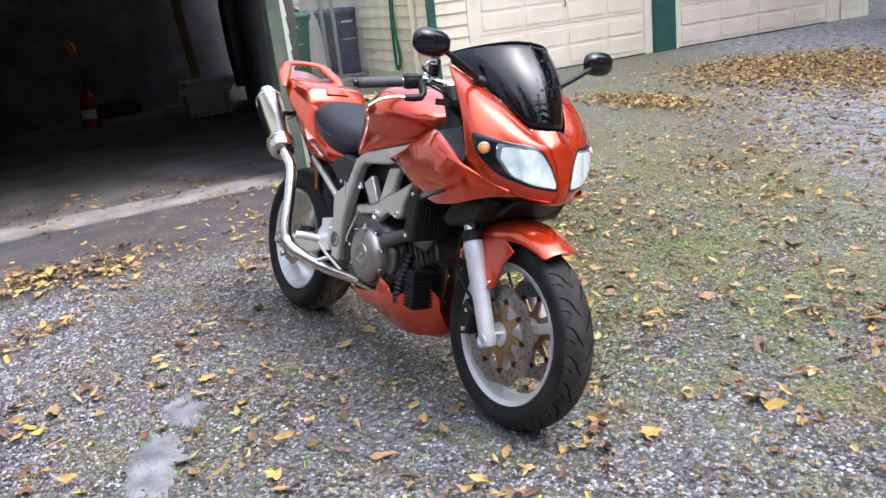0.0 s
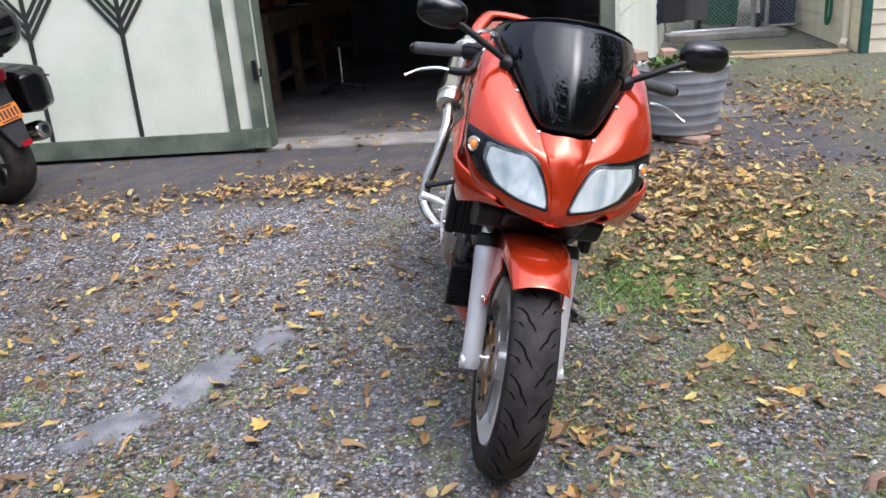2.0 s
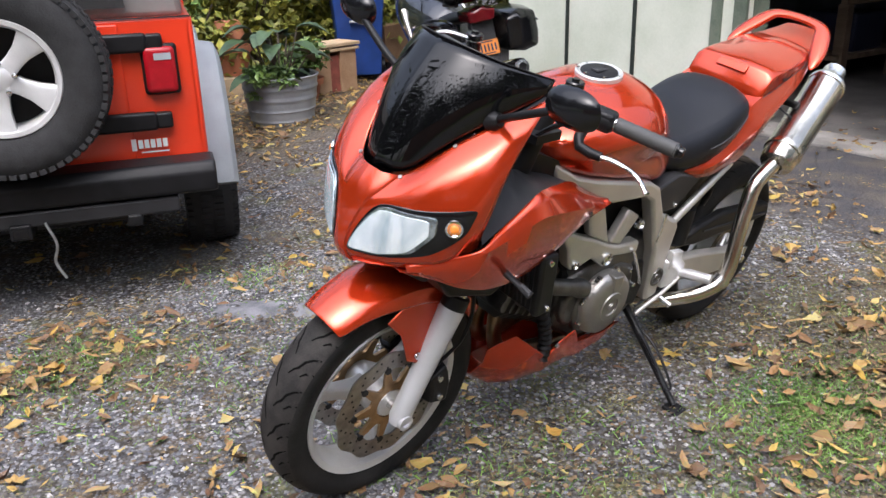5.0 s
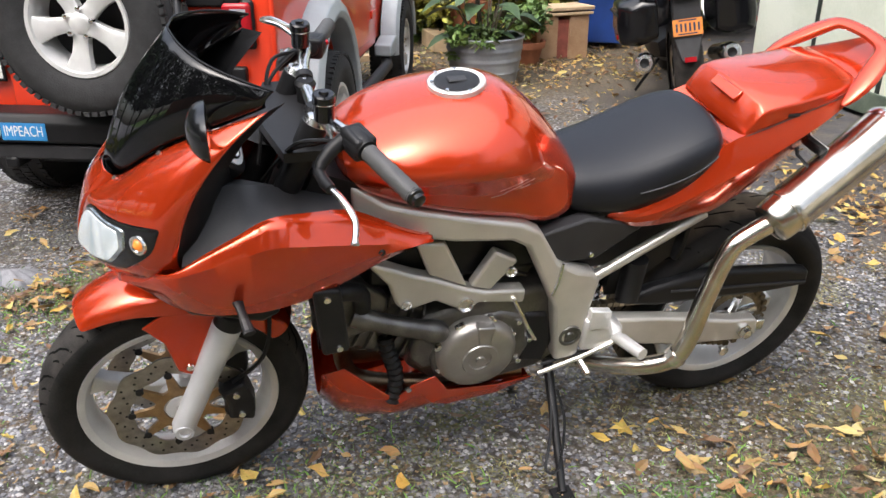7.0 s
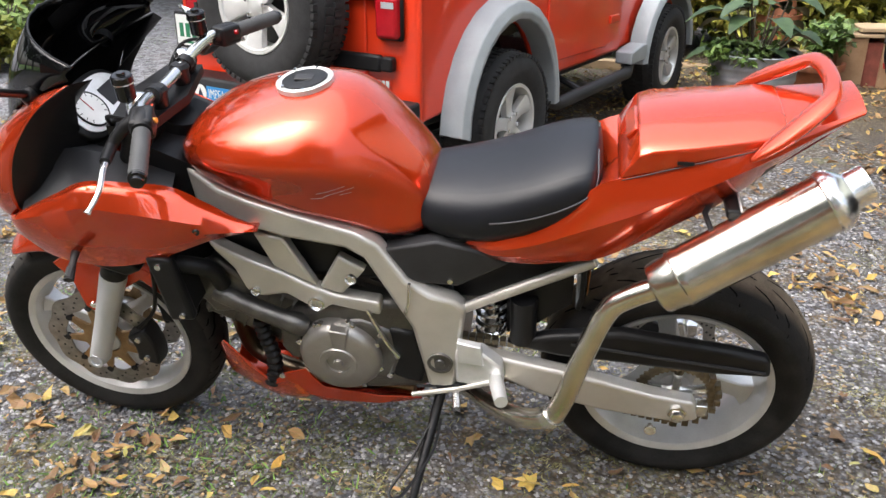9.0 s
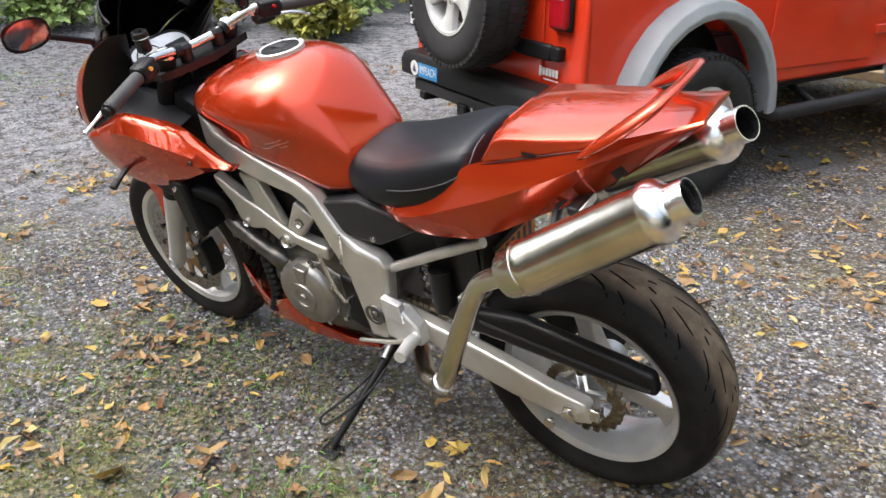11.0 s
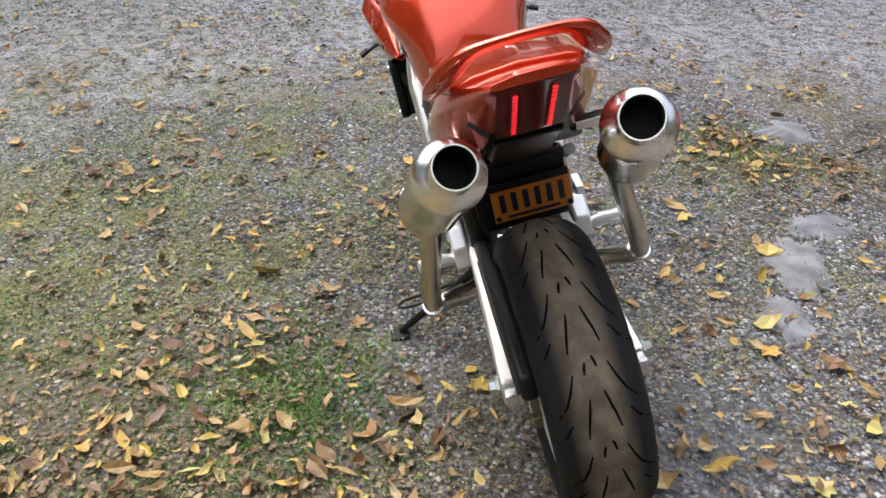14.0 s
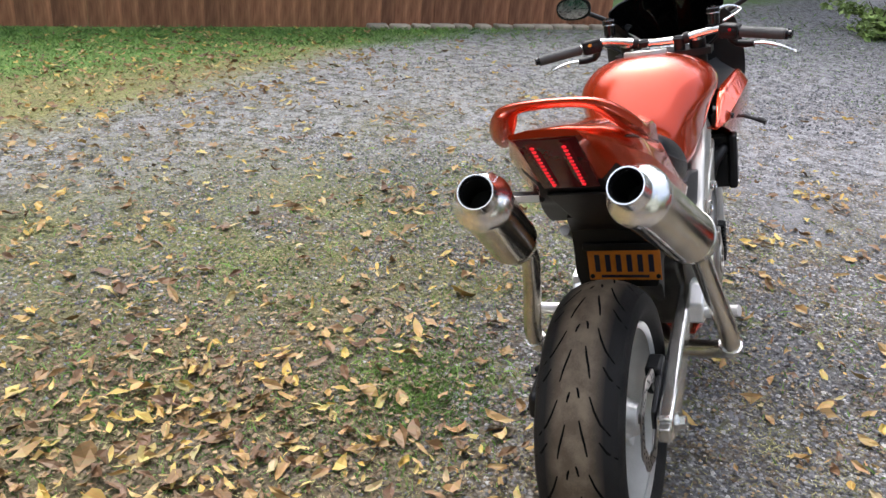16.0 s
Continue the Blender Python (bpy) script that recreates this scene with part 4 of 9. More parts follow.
part("pot", lathe([(0, 0), (0, 0.14), (0.22, 0.19), (0.22, 0.21), (0.28, 0.215), (0.28, 0.19), (0.24, 0.18), (0.24, 0)], (0, 0, 0), (0, 0, 1), 32), TERRACOTTA, pot2)
part("upturned_pot", lathe([(0.28, 0), (0.28, 0.17), (0.5, 0.12), (0.5, 0)], (0, 0, 0), (0, 0, 1), 28), TERRACOTTA, pot2)
block("pot_shelf", (-0.4, -0.25, -0.15), (0.4, 0.25, 0.0), TIMBER, pot2)
crate = thing("wooden_crate", pose(-1.62, -5.28, -0.04, 0, 0, 8), "brown wooden box with a dark slot, boards laid on top", "box")
block("side_panel", (-0.26, -0.18, 0.0), (-0.07, 0.18, 0.42), CARDBOARD, crate)
block("side_panel", (0.05, -0.18, 0.0), (0.26, 0.18, 0.42), CARDBOARD, crate)
block("dark_slot", (-0.07, -0.14, 0.0), (0.05, 0.16, 0.38), BRICKRED, crate)
block("top_board", (-0.29, -0.20, 0.42), (0.29, 0.20, 0.445), TIMBER, crate)
block("upper_board", (-0.30, -0.10, 0.46), (0.12, 0.20, 0.49), TIMBER, crate)
for k in range(1):
    o = block("edging_board", (-1.1, -0.06, 0), (1.1, 0.06, 0.08), TIMBER, None, bevel=0.006)
    o.matrix_world = pose(-0.1 + 2.25 * (k - 0), -5.95 - 0.12 * k, -0.10, 0, 0, -3)
    tagged(o, "pale timber edging board in leaf litter", "edging board", "edging boards")
cart = thing("garden_cart", pose(-3.0, -6.1, 0, 0, 0, 20), "dull brown garden planter box under the shrubs", "planter box")
rounded(part("box_body", loft([[(x * w, y * d, z) for x, y in ((-1, -1), (1, -1), (1, 1), (-1, 1))] for w, d, z in ((0.45, 0.25, 0.12), (0.55, 0.3, 0.48), (0.58, 0.32, 0.50))]), CARDBOARD, cart), 0.01)
for s in (1, -1):
    block("foot", (s * 0.35 - 0.05, -0.2, 0), (s * 0.35 + 0.05, 0.2, 0.12), BLACK, cart)

# shrubs and trees behind


def shrub(x, y, h, r, mat, n, seed, label, tree=False):
    q = random.Random(seed)
    t = thing("tree" if tree else "shrub", pose(x, y, 0), label, "tree" if tree else "shrub", "woodland edge")
    if tree:
        trunk = bmesh.new()
        tube([(0, 0, -0.05), (0.05, 0.02, h * 0.3), (q.uniform(-0.2, 0.2), q.uniform(-0.2, 0.2), h * 0.8)], [0.16, 0.12, 0.05], 10, trunk)
        for k in range(7):
            a = q.uniform(0, 6.28)
            z = h * q.uniform(0.3, 0.7)
            tube([(0.03, 0.01, z), (r * 0.4 * math.cos(a), r * 0.4 * math.sin(a), z + 0.5), (r * 0.8 * math.cos(a), r * 0.8 * math.sin(a), z + 1.0)], [0.05, 0.03, 0.012], 6, trunk)
        part("trunk", trunk, BARK, t)
        foliage(leaf_cloud(n, (0, 0, h * 0.68), (r, r, h * 0.42), 0.16, q), "crown", mat, t)
    else:
        st = bmesh.new()
        for k in range(9):
            a = q.uniform(0, 6.28)
            tube([(0.1 * math.cos(a), 0.1 * math.sin(a), -0.03), (r * 0.4 * math.cos(a), r * 0.4 * math.sin(a), h * 0.5), (r * 0.6 * math.cos(a + 0.4), r * 0.6 * math.sin(a + 0.4), h * 0.9)], [0.018, 0.012, 0.005], 5, st)
        part("stem", st, BARK, t)
        foliage(leaf_cloud(n, (0, 0, h * 0.45), (r, r, h * 0.5), 0.10, q), "crown", mat, t)


SH = [(-5.2, -6.3, 2.0, 1.0, LEAF_LIME), (-4.0, -6.6, 2.2, 1.0, LEAF_LIME), (-2.9, -7.0, 2.2, 1.0, LEAF_LIME), (-2.0, -6.6, 1.8, 0.8, LEAF_LIME), (-1.5, -6.3, 1.1, 0.6, LEAF_LIME), (-3.4, -6.3, 1.5, 0.7, LEAF_LIME), (-0.9, -6.4, 0.9, 0.6, LEAF_LIME), (-1.2, -6.9, 1.6, 0.8, LEAF_MID), (-0.3, -7.0, 1.2, 0.7, LEAF_MID), (0.5, -7.2, 1.1, 0.8, LEAF_DARK), (1.5, -7.4, 1.4, 0.9, LEAF_MID), (2.6, -8.3, 1.3, 1.0, LEAF_MID), (4.2, -9.2, 0.9, 1.0, LEAF_MID), (5.6, -9.6, 0.8, 1.0, LEAF_DARK), (-6.4, -5.6, 1.8, 1.0, LEAF_MID)]
for k, (x, y, h, r, mt) in enumerate(SH):
    shrub(x, y, h, r, mt, 3600, 20 + k, "leafy green shrub turning yellow" if mt is LEAF_LIME else "leafy green shrub at the edge of the wood")
for k, (x, y, h) in enumerate(((-6.5, -9.5, 4.4), (-3.2, -10.2, 4.8), (0.2, -10.5, 4.2), (3.6, -12.0, 4.6), (7.5, -12.5, 4.6), (-9.5, -8.0, 4.6), (12.0, -11.0, 5))):
    shrub(x, y, h, 2.4, (LEAF_MID, LEAF_DARK, LEAF_LIME)[k % 3], 3200, 60 + k, "tall leafy tree behind the drive", True)


for k, (x, y, h, r) in enumerate(((6.0, -5.0, 0.42, 0.55), (5.6, -4.45, 0.28, 0.35), (6.7, -5.6, 0.45, 0.5), (7.2, -4.2, 0.40, 0.6), (8.2, -3.2, 0.40, 0.6), (9.2, -2.2, 0.40, 0.6), (10.2, -1.0, 0.45, 0.6), (6.9, -6.4, 0.7, 0.6), (8.0, -6.6, 0.8, 0.7))):
    shrub(x, y, h, r, (LEAF_FRESH, LEAF_LIME)[k % 2], 1500, 90 + k, "low green plants along the edge of the drive")


def far_wood(n, r0, r1, h, seed):
    """A ring of wood, mostly out of view, added for dark reflections; one joined mass of leaves and trunks."""
    q = random.Random(seed)
    verts, faces = [], []
    for k in range(34):
        a = 2 * math.pi * k / 34 + q.uniform(-0.06, 0.06)
        near_side = math.cos(a - 0.5) > 0.1
        rr = q.uniform(12, 16) if near_side else q.uniform(r0, r1)
        hh = (9.5 if near_side else h) * q.uniform(0.6, 1.25)
        cx, cy = rr * math.cos(a), rr * math.sin(a)
        for s in range(4):
            b = len(verts)
            t = 0.22
            verts += [(cx + t * math.cos(1.57 * s), cy + t * math.sin(1.57 * s), -0.1), (cx + t * math.cos(1.57 * s + 1.57), cy + t * math.sin(1.57 * s + 1.57), -0.1), (cx + 0.1 * math.cos(1.57 * s + 1.57), cy + 0.1 * math.sin(1.57 * s + 1.57), hh * 0.8), (cx + 0.1 * math.cos(1.57 * s), cy + 0.1 * math.sin(1.57 * s), hh * 0.8)]
            faces.append((b, b + 1, b + 2, b + 3))
        for _ in range(n):
            p = Vector((cx + q.gauss(0, 1.3), cy + q.gauss(0, 1.3), max(2.6 if near_side else 0.3, q.gauss(hh * 0.62, hh * 0.24))))
            d = Vector((q.gauss(0, 1), q.gauss(0, 1), q.gauss(0, 0.7))).normalized()
            s = d.cross(Vector((q.gauss(0, 1), q.gauss(0, 1), 1))).normalized()
            L = q.uniform(0.26, 0.55)
            b = len(verts)
            verts += [tuple(p), tuple(p + d * L * 0.5 + s * L * 0.3), tuple(p + d * L), tuple(p + d * L * 0.5 - s * L * 0.3)]
            faces.append((b, b + 1, b + 2, b + 3))
    me = bpy.data.meshes.new("far_wood")
    me.from_pydata(verts, [], faces)
    me.materials.append(LEAF_DARK)
    return tagged(new("far_wood", me), "green wood all round, mostly unseen, added for its reflections", "wood", kind="stuff")


far_wood(2300, 19, 25, 5.0, 5)

# ---- parked red off-road car ----
FLARE = shade("grey_fender_flare", (0.33, 0.36, 0.38), 0.5, 0, 0.1, 6, 0.1, 200)
SOFTTOP = shade("grey_canvas_top", (0.20, 0.19, 0.18), 0.85, 0, 0.15, 8, 0.4, 400)
STICKER = shade("sky_blue_sticker", (0.03, 0.24, 0.55), 0.4, 0, 0.05, 20)
WHITEPLATE = shade("white_plate_paint", (0.72, 0.74, 0.72), 0.4, 0, 0.05, 20)
PLATEGREEN = shade("green_plate_print", (0.02, 0.17, 0.08), 0.4)
CAR_SILVER = shade("silver_car_wheel_paint", (0.66, 0.66, 0.65), 0.3, 0.3, 0.08, 12, 0.03, 300)
TREADBLK = shade("all_terrain_tyre", (0.022, 0.022, 0.023), 0.8, 0, 0.35, 20, 0.4, 150)

# local x forwards from the rear face, y to the car's left, z up
JF = Vector((-0.35, -0.937, 0)).normalized()
JL = Vector((0, 0, 1)).cross(JF)
JM = Matrix((JF, JL, Vector((0, 0, 1)))).transposed().to_4x4()
JM.translation = (1.742, -2.028, -0.10)
car = thing("off_road_car", JM, "red two-door off-road car with a canvas top and rear spare wheel", "car")
R_T = 0.365


def car_wheel(name, c, axis, label, spare=False):
    w = part(name, lathe([(-0.10, 0.185), (-0.105, 0.205), (-0.09, 0.215), (-0.06, 0.195), (0.02, 0.185), (0.08, 0.195), (0.095, 0.215), (0.11, 0.207), (0.108, 0.192), (0.085, 0.184), (0.05, 0.178), (-0.05, 0.178)], c, axis, 56, closed=True), CAR_SILVER, car, label)
    part("tyre", lathe([(-0.10, 0.205), (-0.122, 0.24), (-0.125, 0.30), (-0.112, 0.345), (-0.085, R_T), (0.0, R_T + 0.002), (0.085, R_T), (0.112, 0.345), (0.125, 0.30), (0.122, 0.24), (0.10, 0.205)], c, axis, 72), TREADBLK, w, "black all-terrain tyre")
    ax = Vector(axis).normalized()
    s = ax.orthogonal().normalized()
    t = ax.cross(s)
    C = Vector(c)
    bm = bmesh.new()
    for k in range(64):
        a = 2 * math.pi * k / 64
        for row, (h0, h1, da) in enumerate(((-0.118, -0.062, 0.0), (-0.05, -0.008, 0.05), (0.008, 0.05, 0.0), (0.062, 0.118, 0.05))):
            aa = a + da
            d = math.cos(aa) * s + math.sin(aa) * t
            e = -math.sin(aa) * s + math.cos(aa) * t
            base = R_T - (0.022 if row in (0, 3) else 0.002)
            rings = []
            for r in (base, R_T + 0.008 - (0.012 if row in (0, 3) else 0)):
                rings.append([C + d * r + ax * h + e * q for h, q in ((h0, -0.012), (h1, -0.012), (h1, 0.012), (h0, 0.012))])
            loft(rings, True, True, bm)
    tagged(part("tread_pattern", bm, TREADBLK, w), kind="stuff")
    part("wheel_back", lathe([(-0.02, 0.0), (-0.02, 0.178)], c, axis, 40), BLACK, w)
    for k in range(5):
        a = 2 * math.pi * k / 5 + math.pi / 2
        d = math.cos(a) * s + math.sin(a) * t
        e = -math.sin(a) * s + math.cos(a) * t
        rings = []
        for r, wide, h in ((0.035, 0.032, 0.085), (0.075, 0.030, 0.082), (0.12, 0.034, 0.085), (0.17, 0.050, 0.096), (0.188, 0.062, 0.098)):
            rings.append([C + d * r + ax * hh + e * q for hh, q in ((h - 0.04, -wide), (h - 0.006, -wide), (h, -wide * 0.7), (h, wide * 0.7), (h - 0.006, wide), (h - 0.04, wide))])
        part("spoke", loft(rings), CAR_SILVER, w)
        part("wheel_nut", lathe([(0.08, 0.011), (0.10, 0.010), (0.104, 0.0)], C + 0.055 * (math.cos(a + 0.63) * s + math.sin(a + 0.63) * t), axis, 10), CHROME, w)
    part("hub_cap", lathe([(0.05, 0.045), (0.088, 0.042), (0.096, 0.03), (0.098, 0.0)], c, axis, 24), CAR_SILVER, w)
    return w


WB, X_R = 2.373, 0.70
for s in (1, -1):
    car_wheel("rear_wheel", (X_R, s * 0.745, R_T), (0, s, 0), "silver five-spoke rear wheel")
    car_wheel("front_wheel", (X_R + WB, s * 0.745, R_T), (0, s, 0), "silver five-spoke front wheel")
car_wheel("spare_wheel", (-0.185, -0.055, 0.995), (-1, 0, 0), "spare wheel on the tailgate", True)
block("spare_carrier", (-0.13, -0.175, 0.90), (-0.005, 0.065, 1.09), BLACK, car)


def arch(x, r, n=12, z=R_T + 0.02, rise=0.92):
    return [(x + r * math.cos(math.pi * (1 - k / n)), z + r * math.sin(math.pi * (1 - k / n)) * rise) for k in range(n + 1)]


# tub side with wheel openings
a1 = arch(X_R, 0.45, rise=1.13)
side_poly = [(0.0, 0.50)] + [(x, max(z, 0.50)) for x, z in a1 if z > 0.40] + [(1.25, 0.50), (2.35, 0.50), (2.35, 1.12), (2.05, 1.16), (0.0, 1.16)]
for s in (1, -1):
    tubside = rounded(part("body_side", slab(side_poly, s * 0.70, s * 0.745), JEEP_RED, car, "red body side"), 0.02, 3)
    rounded(part("door", slab([(1.28, 0.58), (2.10, 0.56), (2.14, 0.62), (2.14, 1.12), (1.24, 1.15), (1.22, 0.66)], s * 0.742, s * 0.757), JEEP_RED, car, "red half door"), 0.012, 2)
    rounded(part("door_handle", box((1.32, s * 0.757, 0.98), (1.46, s * 0.775, 1.03)), BLACK, car), 0.006)
    for z in (0.70, 1.02):
        rounded(part("door_hinge", box((2.10, s * 0.752, z), (2.24, s * 0.772, z + 0.05)), JEEP_RED, car), 0.006)
    # flares
    for x0, r0, front in ((X_R, 0.45, False), (X_R + WB, 0.46, True)):
        inner = arch(x0, r0, 14, rise=0.92 if front else 1.13)
        outer = arch(x0, r0 + 0.095, 14, rise=0.92 if front else 1.13)
        if not front:
            outer = [(x, max(z, 0.42)) for x, z in outer]
        rows = []
        for (xi, zi), (xo, zo) in zip(inner, outer):
            rows.append([(xi, s * 0.74, zi), (xi, s * 0.86, zi + 0.0), (xi + (xo - xi) * 0.3, s * 0.872, zi + (zo - zi) * 0.3), (xo + (xi - xo) * 0.25, s * 0.85, zo + (zi - zo) * 0.2), (xo, s * 0.745, zo)])
        rounded(part("fender_flare", loft(rows, False, False), FLARE, car, "grey plastic fender flare"), 0.006)
    # front fender
    ff = arch(X_R + WB, 0.44)
    rounded(part("front_fender", slab([(2.35, 0.50)] + [(2.62, 0.50)] + [(x, z) for x, z in ff if z > 0.5] + [(X_R + WB + 0.46, 0.62), (X_R + WB + 0.46, 0.92), (2.35, 0.98)], s * 0.50, s * 0.72), JEEP_RED, car, "red front fender"), 0.02, 2)
    rounded(part("rocker_step_pad", slab([(2.30, 0.42), (2.58, 0.42), (2.62, 0.52), (2.50, 0.53), (2.30, 0.50)], s * 0.74, s * 0.86), FLARE, car), 0.01)
    part("side_step", tube([(1.16, s * 0.80, 0.40), (1.24, s * 0.83, 0.365), (2.30, s * 0.83, 0.365), (2.40, s * 0.80, 0.40)], 0.038, 12), DARKGREY, car, "dark tubular side step")
    part("step_bracket", tube([(1.6, s * 0.82, 0.37), (1.6, s * 0.6, 0.46)], 0.02, 8), BLACK, car)
    # tail lights
    tl = rounded(part("tail_light", box((-0.055, s * 0.60 - 0.06, 0.87), (0.0, s * 0.60 + 0.06, 1.05)), REDPLASTIC, car, "red tail light with a clear reversing window"), 0.018, 3)
    part("reverse_lens", box((-0.058, s * 0.60 - 0.045, 1.000), (-0.05, s * 0.60 + 0.020, 1.026)), FLARE, tl)
    rounded(part("light_bezel", box((-0.03, s * 0.60 - 0.07, 0.86), (-0.002, s * 0.60 + 0.07, 1.06)), BLACK, tl), 0.015)
    part("mirror", tube([(2.2, s * 0.75, 1.15), (2.2, s * 0.92, 1.2), (2.2, s * 0.95, 1.30)], 0.03, 8), BLACK, car)
# rear face and tailgate
rounded(part("rear_panel", box((0.0, -0.745, 0.50), (0.045, 0.745, 1.16)), JEEP_RED, car, "red rear panel"), 0.015, 3)
gate2 = rounded(part("tailgate", box((-0.014, -0.46, 0.60), (0.0, 0.44, 1.14)), JEEP_RED, car, "red tailgate"), 0.012, 2)
for z in (1.03, 0.72):
    rounded(part("tailgate_hinge", box((-0.05, -0.56, z), (-0.012, -0.28, z + 0.075)), BLACK, gate2, "black tailgate hinge"), 0.012, 2)
    rounded(part("hinge_knuckle", box((-0.045, -0.62, z + 0.005), (0.0, -0.555, z + 0.07)), BLACK, gate2), 0.01)
for z in (0.55, 1.155):
    part("body_seam", box((-0.004, -0.74, z), (0.0005, 0.74, z + 0.006)), DARKGREY, car)
rounded(part("tub_floor", box((0.04, -0.70, 0.46), (2.35, 0.70, 0.52)), BLACK, car), 0.01)
rounded(part("hood", loft([[(x, y * w, z) for y, z in ((-1, 0.90), (-1, zt - 0.04), (-0.92, zt), (0.92, zt), (1, zt - 0.04), (1, 0.90))] for x, w, zt in ((2.35, 0.64, 1.14), (3.0, 0.58, 1.10), (3.50, 0.52, 1.06))]), JEEP_RED, car, "red hood"), 0.015)
rounded(part("grille", box((3.50, -0.54, 0.62), (3.55, 0.54, 1.06)), JEEP_RED, car), 0.02)
rounded(part("front_bumper", box((3.56, -0.80, 0.48), (3.70, 0.80, 0.62)), BLACK, car), 0.02)
top = part("soft_top", loft([[(x, -w, 1.15), (x, -w * 0.96, zt - 0.06), (x, -w * 0.88, zt), (x, w * 0.88, zt), (x, w * 0.96, zt - 0.06), (x, w, 1.15)] for x, w, zt in ((0.03, 0.72, 1.50), (0.10, 0.71, 1.72), (0.6, 0.70, 1.78), (1.5, 0.69, 1.78), (2.05, 0.68, 1.74))]), SOFTTOP, car, "faded grey canvas top")
rounded(top, 0.03, 3)
part("rear_window", loft([[(-0.002, -0.5, 1.2), (-0.002, 0.5, 1.2)], [(0.03, -0.48, 1.5), (0.03, 0.48, 1.5)]], False, False), JEEPGLASS, top)
part("windscreen", slab([(2.36, 1.14), (2.40, 1.14), (2.08, 1.74), (2.04, 1.74)], -0.66, 0.66), JEEPGLASS, car)
# bumper, hitch, stickers
bump = rounded(part("rear_bumper", loft([[(x, y, z) for x, z in ((-0.02, 0.47), (-0.10, 0.46), (-0.17, 0.48), (-0.175, 0.56), (-0.15, 0.60), (-0.02, 0.61))] for y in (-0.76, -0.70, 0.58, 0.635)]), BLACK, car, "black plastic rear bumper"), 0.012, 3)
rounded(part("bumper_step", box((-0.15, -0.60, 0.40), (-0.05, 0.52, 0.465)), DARKGREY, car), 0.01)
hitch = rounded(part("tow_hitch", box((-0.17, -0.04, 0.36), (0.2, 0.04, 0.42)), BLACK, car), 0.006)
part("hitch_bore", box((-0.172, -0.028, 0.372), (-0.165, 0.028, 0.408)), GLOSSBLACK, hitch)
part("safety_wire", tube(curve_pts([(-0.16, -0.09, 0.42), (-0.17, -0.12, 0.33), (-0.15, -0.10, 0.25), (-0.16, -0.13, 0.18)], 5), 0.006, 6), GALV, hitch)
for s in (1, -1):
    rounded(part("tow_hook", box((-0.16, s * 0.42 - 0.03, 0.36), (-0.05, s * 0.42 + 0.03, 0.41)), BLACK, car), 0.01)
rounded(part("muffler", lathe([(-0.25, 0.0), (-0.25, 0.09), (0.25, 0.09), (0.25, 0.0)], (0.25, -0.1, 0.36), (0, 1, 0), 20), STEEL, car), 0.01)
part("rear_axle", tube([(X_R, -0.7, R_T), (X_R, 0.7, R_T)], 0.05, 12), BLACK, car)
part("fuel_tank_skid", box((0.05, -0.4, 0.33), (0.55, 0.4, 0.46)), BLACK, car)
for s in (1, -1):
    part("frame_rail", box((0.0, s * 0.42 - 0.04, 0.44), (3.4, s * 0.42 + 0.04, 0.53)), BLACK, car)
    rounded(part("wheel_well", slab(arch(X_R, 0.455, 12, rise=1.14) + [(1.16, 0.36), (X_R - 0.46, 0.36)], s * 0.50, s * 0.56), BLACK, car), 0.01)


def rear_flat(y, z, x=-0.1765):
    """Looking at the car's back: local x to the right, y up."""
    return facing((x, y, z), (-1, 0, 0))


st = part("bumper_sticker", place(box((-0.10, -0.0375, -0.0005), (0.10, 0.0375, 0.0012)), rear_flat(0.325, 0.530)), STICKER, bump, "blue sticker with white capital letters")
part("sticker_word", place(text_mesh("IMPEACH", 0.052, 0.0004), rear_flat(0.325, 0.530) @ Matrix.Translation((0, 0, 0.0016)) @ Matrix.Diagonal((0.82, 1.25, 1, 1))), WHITE, st)
st2 = part("triangle_sticker", place(lathe([(0.0, 0.0), (0.0, 0.042), (0.0012, 0.042), (0.0012, 0.0)], (0, 0, 0), (0, 0, 1), 24), rear_flat(0.47, 0.530)), WHITE, bump, "round white sticker with a dark triangle")
part("sticker_shape", place(slab([(-0.02, -0.02), (0.02, -0.02), (0.0, 0.025)], 0.0012, 0.0018, "uv"), rear_flat(0.47, 0.530)), PLATE_BLUE, st2)
dec = part("decal", place(box((-0.075, 0.002, 0.0), (-0.055, 0.05, 0.0012)), rear_flat(-0.52, 0.635, -0.0145)), WHITE, car, "white dealer decal drawn as plain bars")
for k in range(5):
    part("decal_bar", place(box((-0.048 + 0.024 * k, 0.010, 0.0), (-0.030 + 0.024 * k, 0.045, 0.0012)), rear_flat(-0.52, 0.635, -0.0145)), WHITE, dec)
part("decal_bar", place(box((-0.04, -0.010, 0.0), (0.07, -0.004, 0.0012)), rear_flat(-0.52, 0.635, -0.0145)), WHITE, dec)
rounded(part("plate_holder", place(box((-0.165, -0.09, -0.012), (0.165, 0.09, 0.0)), rear_flat(0.61, 0.80, -0.035)), BLACK, car), 0.006)
pl = part("number_plate", place(box((-0.152, -0.076, 0.0), (0.152, 0.076, 0.0016)), rear_flat(0.61, 0.80, -0.035)), WHITEPLATE, car, "white number plate with green characters")
for k in range(6):
    part("plate_bar", place(box((-0.128 + 0.045 * k, -0.035, 0.0016), (-0.098 + 0.045 * k, 0.035, 0.0024)), rear_flat(0.61, 0.80, -0.035)), PLATEGREEN if k != 3 else AMBER, pl)
